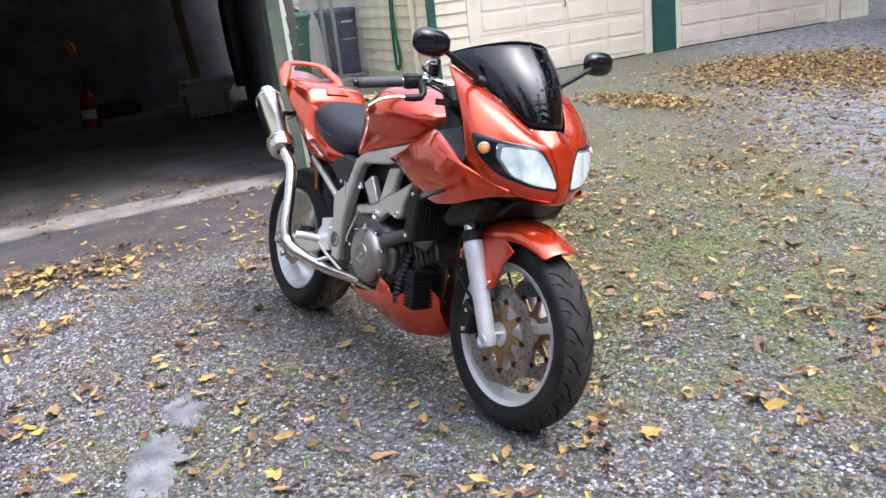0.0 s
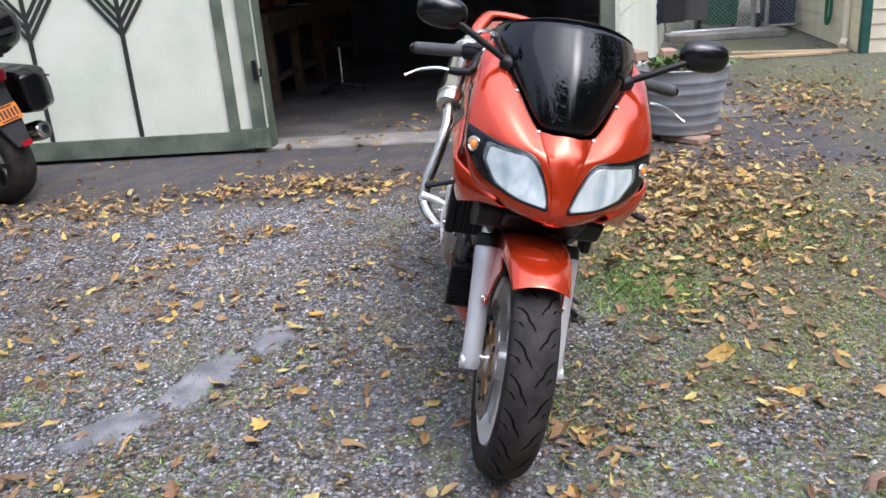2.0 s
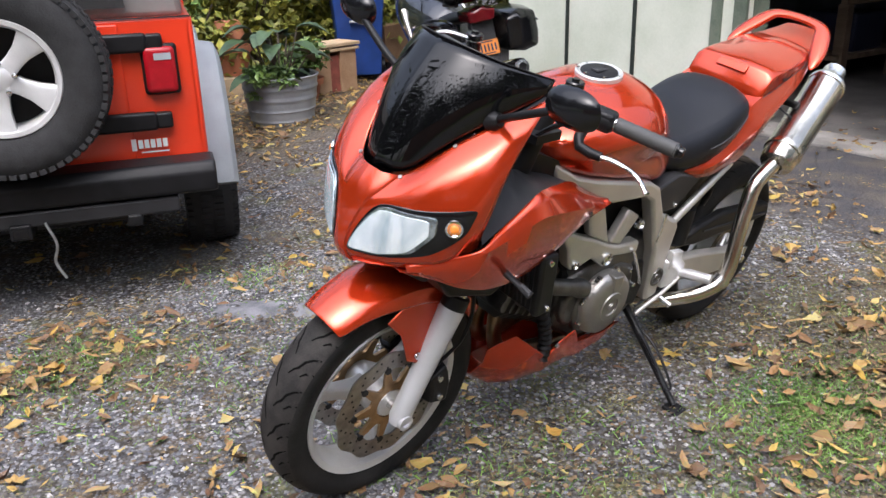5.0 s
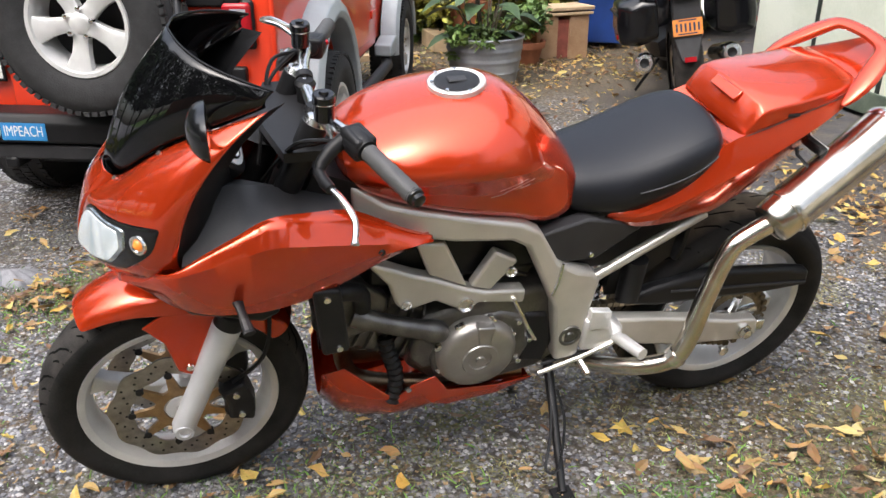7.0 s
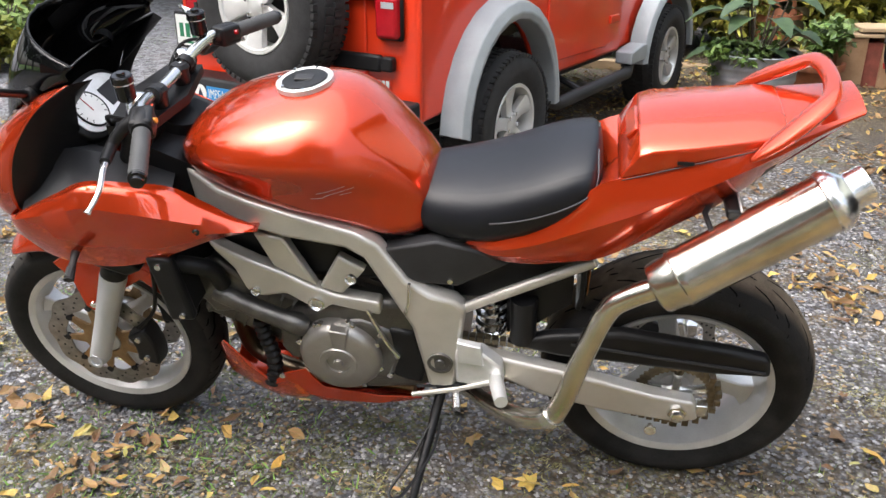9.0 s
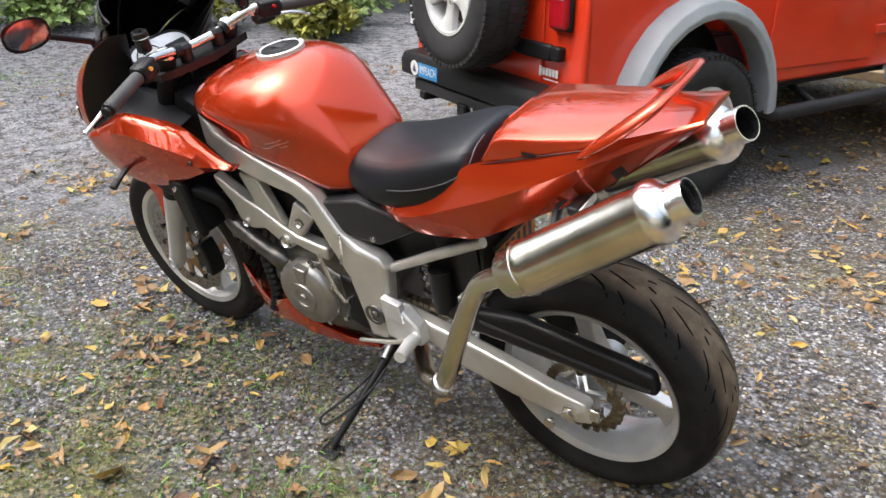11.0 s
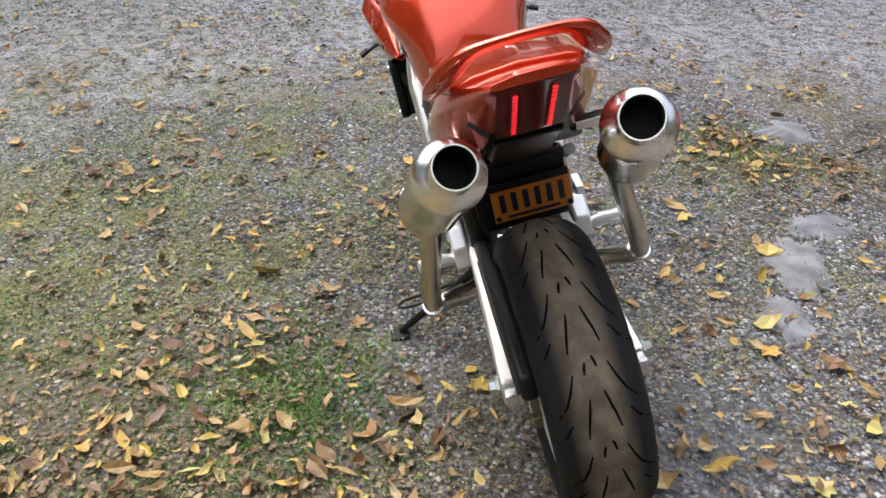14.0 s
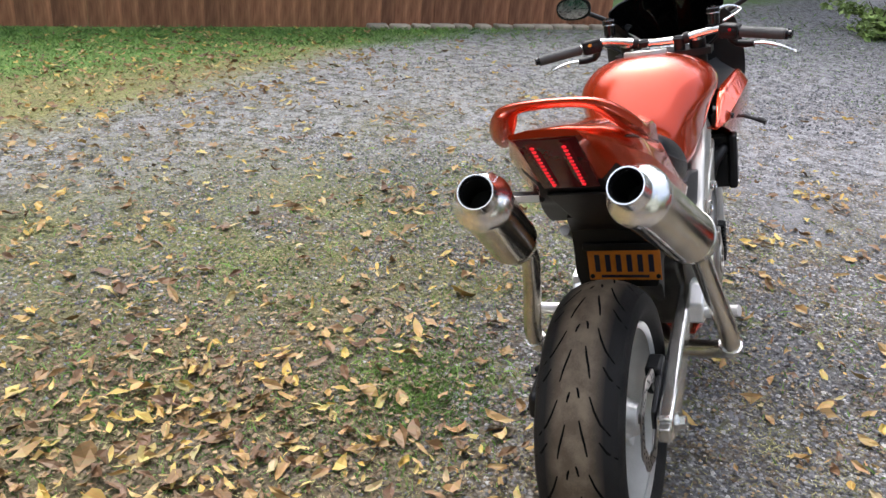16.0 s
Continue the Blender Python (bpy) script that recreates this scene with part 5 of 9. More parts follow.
part("plate_strip", place(box((-0.07, 0.052, 0.0016), (0.07, 0.064, 0.0022)), rear_flat(0.61, 0.80, -0.035)), PLATEGREEN, pl)
part("plate_strip", place(box((-0.10, -0.066, 0.0016), (0.10, -0.056, 0.0022)), rear_flat(0.61, 0.80, -0.035)), PLATEGREEN, pl)

# ---- black touring motorcycle ----
TF = Vector((-0.40, -0.915, 0)).normalized()
TL = Vector((0, 0, 1)).cross(TF)
TM = Matrix((TF, TL, Vector((0, 0, 1)))).transposed().to_4x4()
TM.translation = (-1.73, -3.11, 0)
tour = thing("touring_motorcycle", TM @ Matrix.Rotation(radians(-9), 4, "X"), "black and silver touring motorcycle with hard panniers and top box", "motorcycle")
BLUEGREY = shade("blue_grey_metallic_paint", (0.022, 0.024, 0.031), 0.2, 0.3, 0.06, 6, 0, 300, coat=1.0)


def simple_wheel(name, x, R, hw):
    w = part(name, lathe([(-hw, 0.22), (-hw * 1.05, R - 0.06), (-hw * 0.8, R - 0.022), (-hw * 0.4, R - 0.004), (0, R), (hw * 0.4, R - 0.004), (hw * 0.8, R - 0.022), (hw * 1.05, R - 0.06), (hw, 0.22)], (x, 0, R), (0, 1, 0), 56), TREAD, tour, "black motorcycle tyre")
    part("rim", lathe([(-hw * 0.8, 0.20), (-hw * 0.9, 0.225), (hw * 0.9, 0.225), (hw * 0.8, 0.20)], (x, 0, R), (0, 1, 0), 48, closed=True), DARKGREY, w)
    for k in range(3):
        a = 2 * math.pi * k / 3 + 0.4
        part("spoke", tube([(x, 0, R), (x + 0.2 * math.cos(a), 0, R + 0.2 * math.sin(a))], 0.026, 8), DARKGREY, w)
    part("brake_disc", lathe([(0.0, 0.07), (0.0, 0.14), (0.005, 0.14), (0.005, 0.07)], (x, hw * 0.8, R), (0, 1, 0), 36, closed=True), DISC, w)


simple_wheel("rear_wheel", 0.0, 0.318, 0.088)
simple_wheel("front_wheel", 1.50, 0.302, 0.06)
soften(part("body_fairing", loft([half(u, p) for u, p in ((0.55, [(0, 0.45), (0.16, 0.5), (0.2, 0.65), (0.16, 0.8), (0, 0.82)]), (0.85, [(0, 0.28), (0.2, 0.35), (0.25, 0.6), (0.2, 0.85), (0, 0.93)]), (1.1, [(0, 0.3), (0.22, 0.4), (0.30, 0.65), (0.24, 0.9), (0, 1.0)]), (1.35, [(0, 0.55), (0.18, 0.62), (0.30, 0.75), (0.25, 0.98), (0, 1.08)]), (1.55, [(0, 0.7), (0.1, 0.73), (0.2, 0.82), (0.15, 0.95), (0, 1.02)]), (1.66, [(0, 0.78), (0.05, 0.79), (0.09, 0.83), (0.06, 0.88), (0, 0.9)]))]), BLUEGREY, tour, "blue grey fairing"), 2)
soften(part("engine", loft([half(u, p) for u, p in ((0.4, [(0, 0.25), (0.15, 0.28), (0.18, 0.4), (0, 0.55)]), (0.7, [(0, 0.2), (0.2, 0.25), (0.24, 0.4), (0, 0.6)]), (1.05, [(0, 0.25), (0.2, 0.3), (0.22, 0.42), (0, 0.6)]))]), BLACK, tour), 1)
part("lower_cowl", slab([(1.12, 0.80), (0.98, 0.60), (0.86, 0.49), (0.81, 0.50), (0.93, 0.64), (1.06, 0.83)], 0.235, 0.262), SILVER, tour, "silver cowl stripe")
part("lower_cowl", slab([(1.12, 0.80), (0.98, 0.60), (0.86, 0.49), (0.81, 0.50), (0.93, 0.64), (1.06, 0.83)], -0.262, -0.235), SILVER, tour, "silver cowl stripe")
soften(part("saddle", loft([half(u, p) for u, p in ((-0.1, [(0, 0.76), (0.13, 0.77), (0.14, 0.83), (0, 0.86)]), (0.25, [(0, 0.72), (0.16, 0.74), (0.17, 0.80), (0, 0.83)]), (0.6, [(0, 0.68), (0.15, 0.70), (0.15, 0.76), (0, 0.79)]))]), SEAT, tour, "black saddle"), 2)
for s in (1, -1):
    pan2 = part("pannier", loft([[(x, s * (0.17 + y * dy), 0.665 + z * dz * 0.88) for y, z in ((0, -0.8), (0.5, -1), (0.95, -0.85), (1, -0.2), (0.95, 0.75), (0.5, 1), (0, 0.9))] for x, dy, dz in ((-0.30, 0.16, 0.13), (-0.24, 0.25, 0.17), (0.0, 0.27, 0.19), (0.22, 0.24, 0.17), (0.30, 0.14, 0.12))]), GLOSSBLACK, tour, "gloss black hard pannier")
    rounded(pan2, 0.02, 3)
    part("pannier_seam", tube([(-0.26, s * 0.41, 0.715), (0.0, s * 0.445, 0.735), (0.24, s * 0.41, 0.715)], 0.006, 6), BLACK, pan2)
    part("reflector", box((-0.20, s * 0.40, 0.57), (-0.14, s * 0.425, 0.60)), REDPLASTIC, pan2)
    ex = part("silencer", lathe([(-0.06, 0.028), (0.0, 0.055), (0.34, 0.066), (0.40, 0.066), (0.425, 0.060), (0.43, 0.040)], (0.20, s * 0.225, 0.335), (-1, s * 0.10, 0.16), 28), STEEL, tour, "stainless silencer")
    part("silencer_end", lathe([(0.425, 0.060), (0.435, 0.052), (0.437, 0.030), (0.40, 0.028)], (0.20, s * 0.225, 0.335), (-1, s * 0.10, 0.16), 28), CAPSTEEL, ex, "bright silencer end cap")
    part("silencer_bore", lathe([(0.434, 0.0295), (0.420, 0.0)], (0.20, s * 0.225, 0.335), (-1, s * 0.10, 0.16), 20), BLACK, ex)
    part("mirror", tube([(1.35, s * 0.28, 1.02), (1.33, s * 0.42, 1.08), (1.32, s * 0.50, 1.10)], [0.015, 0.02, 0.05], 8), BLACK, tour)
    part("grip", tube([(1.05, s * 0.2, 1.02), (0.98, s * 0.38, 1.0)], 0.016, 8), BLACK, tour)
    part("fork_leg", tube([(1.50, s * 0.09, 0.30), (1.28, s * 0.09, 0.80)], 0.028, 10), DARKGREY, tour)
tb = rounded(part("top_box", loft([[(x * w - 0.14, y * d, z) for x, y in ((-1, -0.7), (-0.8, -1), (0.8, -1), (1, -0.7), (1, 0.7), (0.8, 1), (-0.8, 1), (-1, 0.7))] for w, d, z in ((0.16, 0.20, 0.93), (0.22, 0.27, 0.98), (0.24, 0.30, 1.07), (0.23, 0.29, 1.15), (0.16, 0.22, 1.22))]), GLOSSBLACK, tour, "gloss black top box"), 0.02, 3)
part("box_band", box((-0.385, -0.2, 1.05), (-0.375, 0.2, 1.08)), DARKGREY, tb)
part("box_rack", tube([(-0.25, -0.15, 0.92), (0.1, -0.15, 0.90), (0.1, 0.15, 0.90), (-0.25, 0.15, 0.92)], 0.012, 8), BLACK, tour)
rounded(part("tail_light", loft([[(x, y, z) for y, z in ((-w, 0.79), (w, 0.79), (w * 1.15, 0.86), (0, 0.885), (-w * 1.15, 0.86))] for x, w in ((-0.325, 0.05), (-0.305, 0.088), (-0.1, 0.11))]), DARKRED, tour, "wide red tail light"), 0.01)
rounded(part("rear_mudguard", loft([[(-0.27, -0.08, 0.80), (-0.27, 0.08, 0.80), (-0.21, 0.09, 0.80), (-0.21, -0.09, 0.80)], [(-0.30, -0.09, 0.55), (-0.30, 0.09, 0.55), (-0.27, 0.09, 0.55), (-0.27, -0.09, 0.55)], [(-0.36, -0.05, 0.40), (-0.36, 0.05, 0.40), (-0.34, 0.05, 0.40), (-0.34, -0.05, 0.40)]]), DARKGREY, tour), 0.01)
part("mud_reflector", box((-0.385, -0.035, 0.405), (-0.378, 0.035, 0.435)), REDPLASTIC, tour)
number_plate(tour, facing((-0.302, 0.0, 0.605), (-1, 0, 0.28)), PLATE_ORANGE, PLATE_BLUE)
part("side_stand", tube([(0.55, 0.12, 0.28), (0.60, 0.30, 0.055)], 0.012, 8), BLACK, tour)
part("screen", loft([[(1.50, -0.14, 0.98), (1.54, 0, 1.0), (1.50, 0.14, 0.98)], [(1.26, -0.15, 1.28), (1.30, 0, 1.31), (1.26, 0.15, 1.28)]], False, False), TINT, tour, "tinted touring screen")

# ---- the orange sport motorcycle ----
bike = thing("motorcycle", pose(0, -0.127, 0, 0, 0, 2.87) @ pose(0, 0, 0, -13.8, 0, 0),
             "burnt orange sport motorcycle leaning on its side stand on gravel", "motorcycle")


def both(fn):
    """Runs a builder for the left (+1) and the right (-1)."""
    for s in (1, -1):
        fn(s)


def tyre_profile(R, hw, drop, rim_r, bead):
    prof = []
    for k in range(-8, 9):
        a = radians(k * 10.5)
        prof.append((hw * math.sin(a) / math.sin(radians(84)), R - drop * (1 - math.cos(a)) / (1 - math.cos(radians(84)))))
    side = [(hw * 0.99, R - drop - 0.012), (hw * 0.93, (R - drop + rim_r) / 2), (bead, rim_r + 0.006), (bead - 0.006, rim_r - 0.004)]
    return [(-v, r) for v, r in reversed(side)] + prof + side


def tyre_surface(R, hw, drop, centre, v, ang, lift=0.0006):
    """A point on the crown at width v and angle ang round the axle."""
    s = max(-1, min(1, v / hw * math.sin(radians(84))))
    a = math.asin(s)
    r = R - drop * (1 - math.cos(a)) / (1 - math.cos(radians(84))) + lift
    return Vector((centre[0] + r * math.cos(ang), v, centre[2] + r * math.sin(ang)))


def groove_strip(bm, surf, path, width):
    """A thin tapered strip that follows the tyre's crown: path of (v, angle)."""
    rows = []
    n = len(path)
    for i, (v, a) in enumerate(path):
        v2, a2 = path[min(i + 1, n - 1)]
        v1, a1 = path[max(i - 1, 0)]
        dv, da = v2 - v1, (a2 - a1) * 0.3
        ln = math.hypot(dv, da) or 1
        w = width * (0.35 + 0.65 * math.sin(math.pi * (i + 0.5) / n))
        nv, na = -da / ln * w, dv / ln * w / 0.3
        rows.append([surf(v + nv, a + na), surf(v - nv, a - na)])
    loft(rows, False, False, bm)


def make_wheel(name, centre, R, hw, drop, rim_r, rim_hw, spokes, turn, label, slim=1.0, tread=TREAD):
    w = part(name, lathe([(-0.07, 0.012), (-0.07, 0.036), (-0.035, 0.05), (0.035, 0.05), (0.07, 0.036), (0.07, 0.012)], centre, (0, 1, 0), 28), WHEEL_SILVER, bike, label)
    ty = part("tyre", lathe(tyre_profile(R, hw, drop, rim_r, rim_hw), centre, (0, 1, 0), 96), [tread, RUBBER], w, "black rubber tyre with worn dusty tread")
    for f in ty.data.polygons:
        f.material_index = 1 if math.hypot(f.center.x - centre[0], f.center.z - centre[2]) < R - drop * 0.62 else 0
    b = rim_hw
    part("rim", lathe([(-b, rim_r - 0.006), (-b - 0.004, rim_r + 0.004), (-b + 0.006, rim_r + 0.008), (-b + 0.016, rim_r - 0.003), (-b * 0.5, rim_r - 0.009), (b * 0.5, rim_r - 0.009),
                       (b - 0.016, rim_r - 0.003), (b - 0.006, rim_r + 0.008), (b + 0.004, rim_r + 0.004), (b, rim_r - 0.006),
                       (b * 0.94, rim_r - 0.011), (b * 0.90, rim_r - 0.009), (b * 0.62, rim_r - 0.015), (b * 0.25, rim_r - 0.026), (-b * 0.25, rim_r - 0.026), (-b * 0.62, rim_r - 0.015), (-b * 0.90, rim_r - 0.009), (-b * 0.94, rim_r - 0.011)], centre, (0, 1, 0), 96, closed=True), WHEEL_SILVER, w)
    for k in range(spokes):
        a = turn + 2 * math.pi * k / spokes
        m = Matrix.Translation(centre) @ Matrix.Rotation(-a, 4, "Y")
        rings = []
        for r, wide, deep in ((0.03, 0.034, 0.026), (0.07, 0.030 * slim, 0.022), (0.12, 0.024 * slim, 0.018), (rim_r - 0.05, 0.026 * slim, 0.018), (rim_r - 0.022, 0.046 * slim, 0.024)):
            rings.append([m @ Vector((r, y, z)) for y, z in ((-deep, -wide), (-deep * 1.1, -wide * 0.4), (-deep * 1.1, wide * 0.4), (-deep, wide), (deep, wide), (deep * 1.1, wide * 0.4), (deep * 1.1, -wide * 0.4), (deep, -wide))])
        rounded(part("spoke", loft(rings), WHEEL_SILVER, w), 0.004)
    return w


FRONT, REAR = (1.447, 0, 0.299), (0.005, 0, 0.322)
fw = make_wheel("front_wheel", FRONT, 0.300, 0.061, 0.036, 0.216, 0.048, 3, radians(20), "silver three-spoke front wheel with twin discs", 0.62)
rw = make_wheel("rear_wheel", REAR, 0.316, 0.093, 0.052, 0.216, 0.072, 3, radians(-42), "silver three-spoke rear wheel with wide tyre", 0.85, WORN)

bm = bmesh.new()
front_surf = lambda v, a: tyre_surface(0.300, 0.061, 0.036, FRONT, v, a)  # noqa: E731
for k in range(22):
    a0 = 2 * math.pi * k / 22
    for s in (1, -1):
        off = 0.0 if s > 0 else 0.14
        groove_strip(bm, front_surf, [(s * 0.006, a0 + off), (s * 0.014, a0 + off + 0.05), (s * 0.022, a0 + off + 0.08), (s * 0.028, a0 + off + 0.14), (s * 0.040, a0 + off + 0.19), (s * 0.052, a0 + off + 0.22)], 0.0030)
        groove_strip(bm, front_surf, [(s * 0.034, a0 + off + 0.03), (s * 0.042, a0 + off + 0.07), (s * 0.055, a0 + off + 0.09)], 0.0024)
tagged(part("tread_pattern", bm, GROOVE, fw), kind="stuff")
bm = bmesh.new()
rear_surf = lambda v, a: tyre_surface(0.316, 0.093, 0.052, REAR, v, a)  # noqa: E731
for k in range(13):
    a0 = 2 * math.pi * k / 13
    for s in (1, -1):
        q = a0 + (0.03 if s > 0 else 0.0)
        groove_strip(bm, rear_surf, [(s * 0.007, q), (s * 0.010, q + 0.03), (s * 0.012, q + 0.065)], 0.0026)
        groove_strip(bm, rear_surf, [(s * 0.014, q + 0.20), (s * 0.019, q + 0.27), (s * 0.025, q + 0.34), (s * 0.030, q + 0.42)], 0.0025)
        groove_strip(bm, rear_surf, [(s * 0.032, q + 0.05), (s * 0.042, q + 0.14), (s * 0.054, q + 0.22), (s * 0.072, q + 0.29)], 0.0024)
        groove_strip(bm, rear_surf, [(s * 0.052, q + 0.33), (s * 0.066, q + 0.40), (s * 0.084, q + 0.45)], 0.0022)
tagged(part("tread_pattern", bm, GROOVE, rw), kind="stuff")


def wave_disc(parent, centre, v, ro, ri, carrier, waves=10):
    bm = bmesh.new()
    n = 120
    rings = []
    for r, y in ((ri, v - 0.0022), (ro, v - 0.0022), (ro, v + 0.0022), (ri, v + 0.0022), (ri, v - 0.0022)):
        ring = []
        for k in range(n):
            a = 2 * math.pi * k / n
            rr = r + (0.0045 * math.sin(waves * a) if r == ro else 0.003 * math.sin(waves * a))
            ring.append((centre[0] + rr * math.cos(a), y, centre[2] + rr * math.sin(a)))
        rings.append(ring)
    d = part("brake_disc", loft(rings, True, False, bm), DISC, parent, "drilled wave brake disc")
    bm = bmesh.new()
    for k in range(54):
        a = 2 * math.pi * k / 54
        rr = ri + (ro - ri) * (0.25 + 0.25 * (k % 3))
        c = (centre[0] + rr * math.cos(a), v, centre[2] + rr * math.sin(a))
        lathe([(-0.0028, 0.0001), (-0.0028, 0.0031), (0.0028, 0.0031), (0.0028, 0.0001)], c, (0, 1, 0), 8, bm)
    tagged(part("drill_holes", bm, BLACK, d), kind="stuff")
    if carrier:
        bm = bmesh.new()
        n = 180
        pts = []
        for k in range(n):
            a = 2 * math.pi * k / n
            f = 0.5 + 0.5 * math.cos(9 * a)
            rr = 0.060 + (ri + 0.005 - 0.060) * (f ** 2.6)
            pts.append((rr, a))
        rings = []
        for y in (v - 0.004, v + 0.004):
            rings.append([(centre[0] + rr * math.cos(a), y, centre[2] + rr * math.sin(a)) for rr, a in pts])
        inner = [[(centre[0] + 0.040 * math.cos(a), y, centre[2] + 0.040 * math.sin(a)) for rr, a in pts] for y in (v + 0.004, v - 0.004)]
        part("disc_carrier", loft(rings + inner + rings[:1], True, False, bm), GOLD, d, "brown gold disc carrier")
        for k in range(9):
            a = 2 * math.pi * k / 9
            c = (centre[0] + ri * math.cos(a), v, centre[2] + ri * math.sin(a))
            part("disc_button", lathe([(-0.006, 0.0002), (-0.006, 0.0088), (0.006, 0.0088), (0.006, 0.0002)], c, (0, 1, 0), 12), BLACK, d, "dark disc button")


wave_disc(fw, FRONT, 0.066, 0.155, 0.108, True)
wave_disc(fw, FRONT, -0.066, 0.155, 0.108, True)
wave_disc(rw, REAR, -0.095, 0.110, 0.08, False, 8)
# sprocket with teeth
ring = []
for k in range(160):
    a = 2 * math.pi * k / 160
    ring.append((0.095 + 0.0025 * math.sin(40 * a), a))
rings = [[(REAR[0] + (r - c) * math.cos(a), y, REAR[2] + (r - c) * math.sin(a)) for r, a in ring] for y, c in ((0.093, 0), (0.097, 0), (0.097, 0.022), (0.093, 0.022), (0.093, 0))]
part("sprocket", loft(rings, True, False), CHAIN, rw)
for k in range(5):
    a = 2 * math.pi * k / 5 + 0.3
    c = (REAR[0] + 0.045 * math.cos(a), 0.092, REAR[2] + 0.045 * math.sin(a))
    part("sprocket_carrier_arm", tube([(REAR[0], 0.085, REAR[2]), c, (REAR[0] + 0.072 * math.cos(a), 0.096, REAR[2] + 0.072 * math.sin(a))], 0.012, 8), BRIGHT, rw)

# --- forks, calipers, fender ---
RAKE = Vector((1.143 - 1.447, 0, 1.0 - 0.284)).normalized()


def fork(s):
    base = Vector((1.447, s * 0.108, 0.284))
    at = lambda d: base + RAKE * d  # noqa: E731
    leg = part("fork_leg", tube([at(-0.018), at(0.0), at(0.03), at(0.12), at(0.26), at(0.30), at(0.305)], [0.02, 0.027, 0.0265, 0.027, 0.031, 0.032, 0.03], 20), FORK, bike, "silver grey fork leg")
    part("axle_clamp", lathe([(-0.03, 0.014), (-0.03, 0.02), (0.012, 0.02), (0.012, 0.012), (0.006, 0.010), (0.006, 0.0)], base + Vector((0, s * 0.016, 0)), (0, s, 0), 20), FORK, leg)
    part("dust_seal", tube([at(0.305), at(0.335), at(0.34)], [0.032, 0.031, 0.026], 18), BLACK, leg)
    part("stanchion", tube([at(0.335), at(0.50)], 0.0225, 18), CHROME, leg)
    part("upper_fork_tube", tube([at(0.48), at(0.80)], 0.026, 18), BLACK, leg)
    part("fork_cap", lathe([(0.80, 0.024), (0.812, 0.02), (0.818, 0.008), (0.818, 0.0)], base, RAKE, 16), BRIGHT, leg)
    cal = part("brake_caliper", loft([[(1.447 + r * math.cos(radians(a)), s * v, 0.299 + r * math.sin(radians(a))) for r, v in ((0.098, 0.048), (0.16, 0.048), (0.165, 0.07), (0.16, 0.105), (0.105, 0.105), (0.094, 0.08))] for a in (150, 160, 172, 184, 194)]), BLACK, bike, "black four-piston brake caliper")
    rounded(cal, 0.005)
    for a in (158, 186):
        part("caliper_bolt", lathe([(0, 0.009), (0.006, 0.008), (0.006, 0)], (1.447 + 0.13 * math.cos(radians(a)), s * 0.105, 0.299 + 0.13 * math.sin(radians(a))), (0, s, 0), 10), BRIGHT, cal)
    part("brake_hose", tube(curve_pts([(1.33, s * 0.085, 0.37), (1.26, s * 0.10, 0.45), (1.24, s * 0.09, 0.56), (1.25, s * 0.05, 0.70), (1.2, s * 0.03, 0.85)], 5), 0.005, 6), BLACK, cal)


both(fork)
part("triple_clamp", slab([(1.20, -0.15), (1.23, 0), (1.20, 0.15), (1.12, 0.15), (1.09, 0), (1.12, -0.15)], 0.965, 0.985, "uv"), BLACK, bike)
part("lower_triple_clamp", slab([(1.30, -0.14), (1.32, 0), (1.30, 0.14), (1.21, 0.13), (1.18, 0), (1.21, -0.13)], 0.71, 0.75, "uv"), BLACK, bike)
part("front_axle", tube([(1.447, -0.12, 0.299), (1.447, 0.12, 0.299)], 0.012, 12), BRIGHT, bike)

rings = []
for k in range(13):
    a = radians(57 + k * 7.0)
    grow = 0.010 * math.sin(math.pi * k / 12)
    tip = 0.80 + 0.20 * min(1, k / 4.0)
    wv = 0.088 * tip
    c = Vector((1.447, 0, 0.299))
    d = Vector((math.cos(a), 0, math.sin(a)))
    row = []
    for v, r in ((-1.0, 0.312 - 0.034 * min(1, k / 5)), (-0.95, 0.322), (-0.62, 0.336), (-0.2, 0.345), (0.2, 0.345), (0.62, 0.336), (0.95, 0.322), (1.0, 0.312 - 0.034 * min(1, k / 5))):
        p = c + d * (r + grow)
        row.append((p.x, v * wv, p.z))
    rings.append(row)
fender = part("front_fender", loft(rings, False, False), ORANGE, bike, "orange front fender")
thick(fender, 0.004)
soften(fender, 2)


def fender_side(s):
    o = part("fender_bracket_panel", slab([(1.50, 0.565), (1.46, 0.52), (1.44, 0.445), (1.415, 0.432), (1.385, 0.45), (1.33, 0.50), (1.25, 0.55), (1.33, 0.60), (1.42, 0.615)],
                                    [s * q for q in (0.082, 0.086, 0.094, 0.097, 0.094, 0.086, 0.078, 0.078, 0.078)], [s * q for q in (0.088, 0.093, 0.103, 0.106, 0.103, 0.093, 0.084, 0.084, 0.084)]), ORANGE, fender)
    rounded(o, 0.004)
    part("fender_bolt", lathe([(0, 0.009), (0.005, 0.008), (0.006, 0.0)], (1.415, s * 0.104, 0.455), (0, s, 0), 12), CHROME, fender)


both(fender_side)

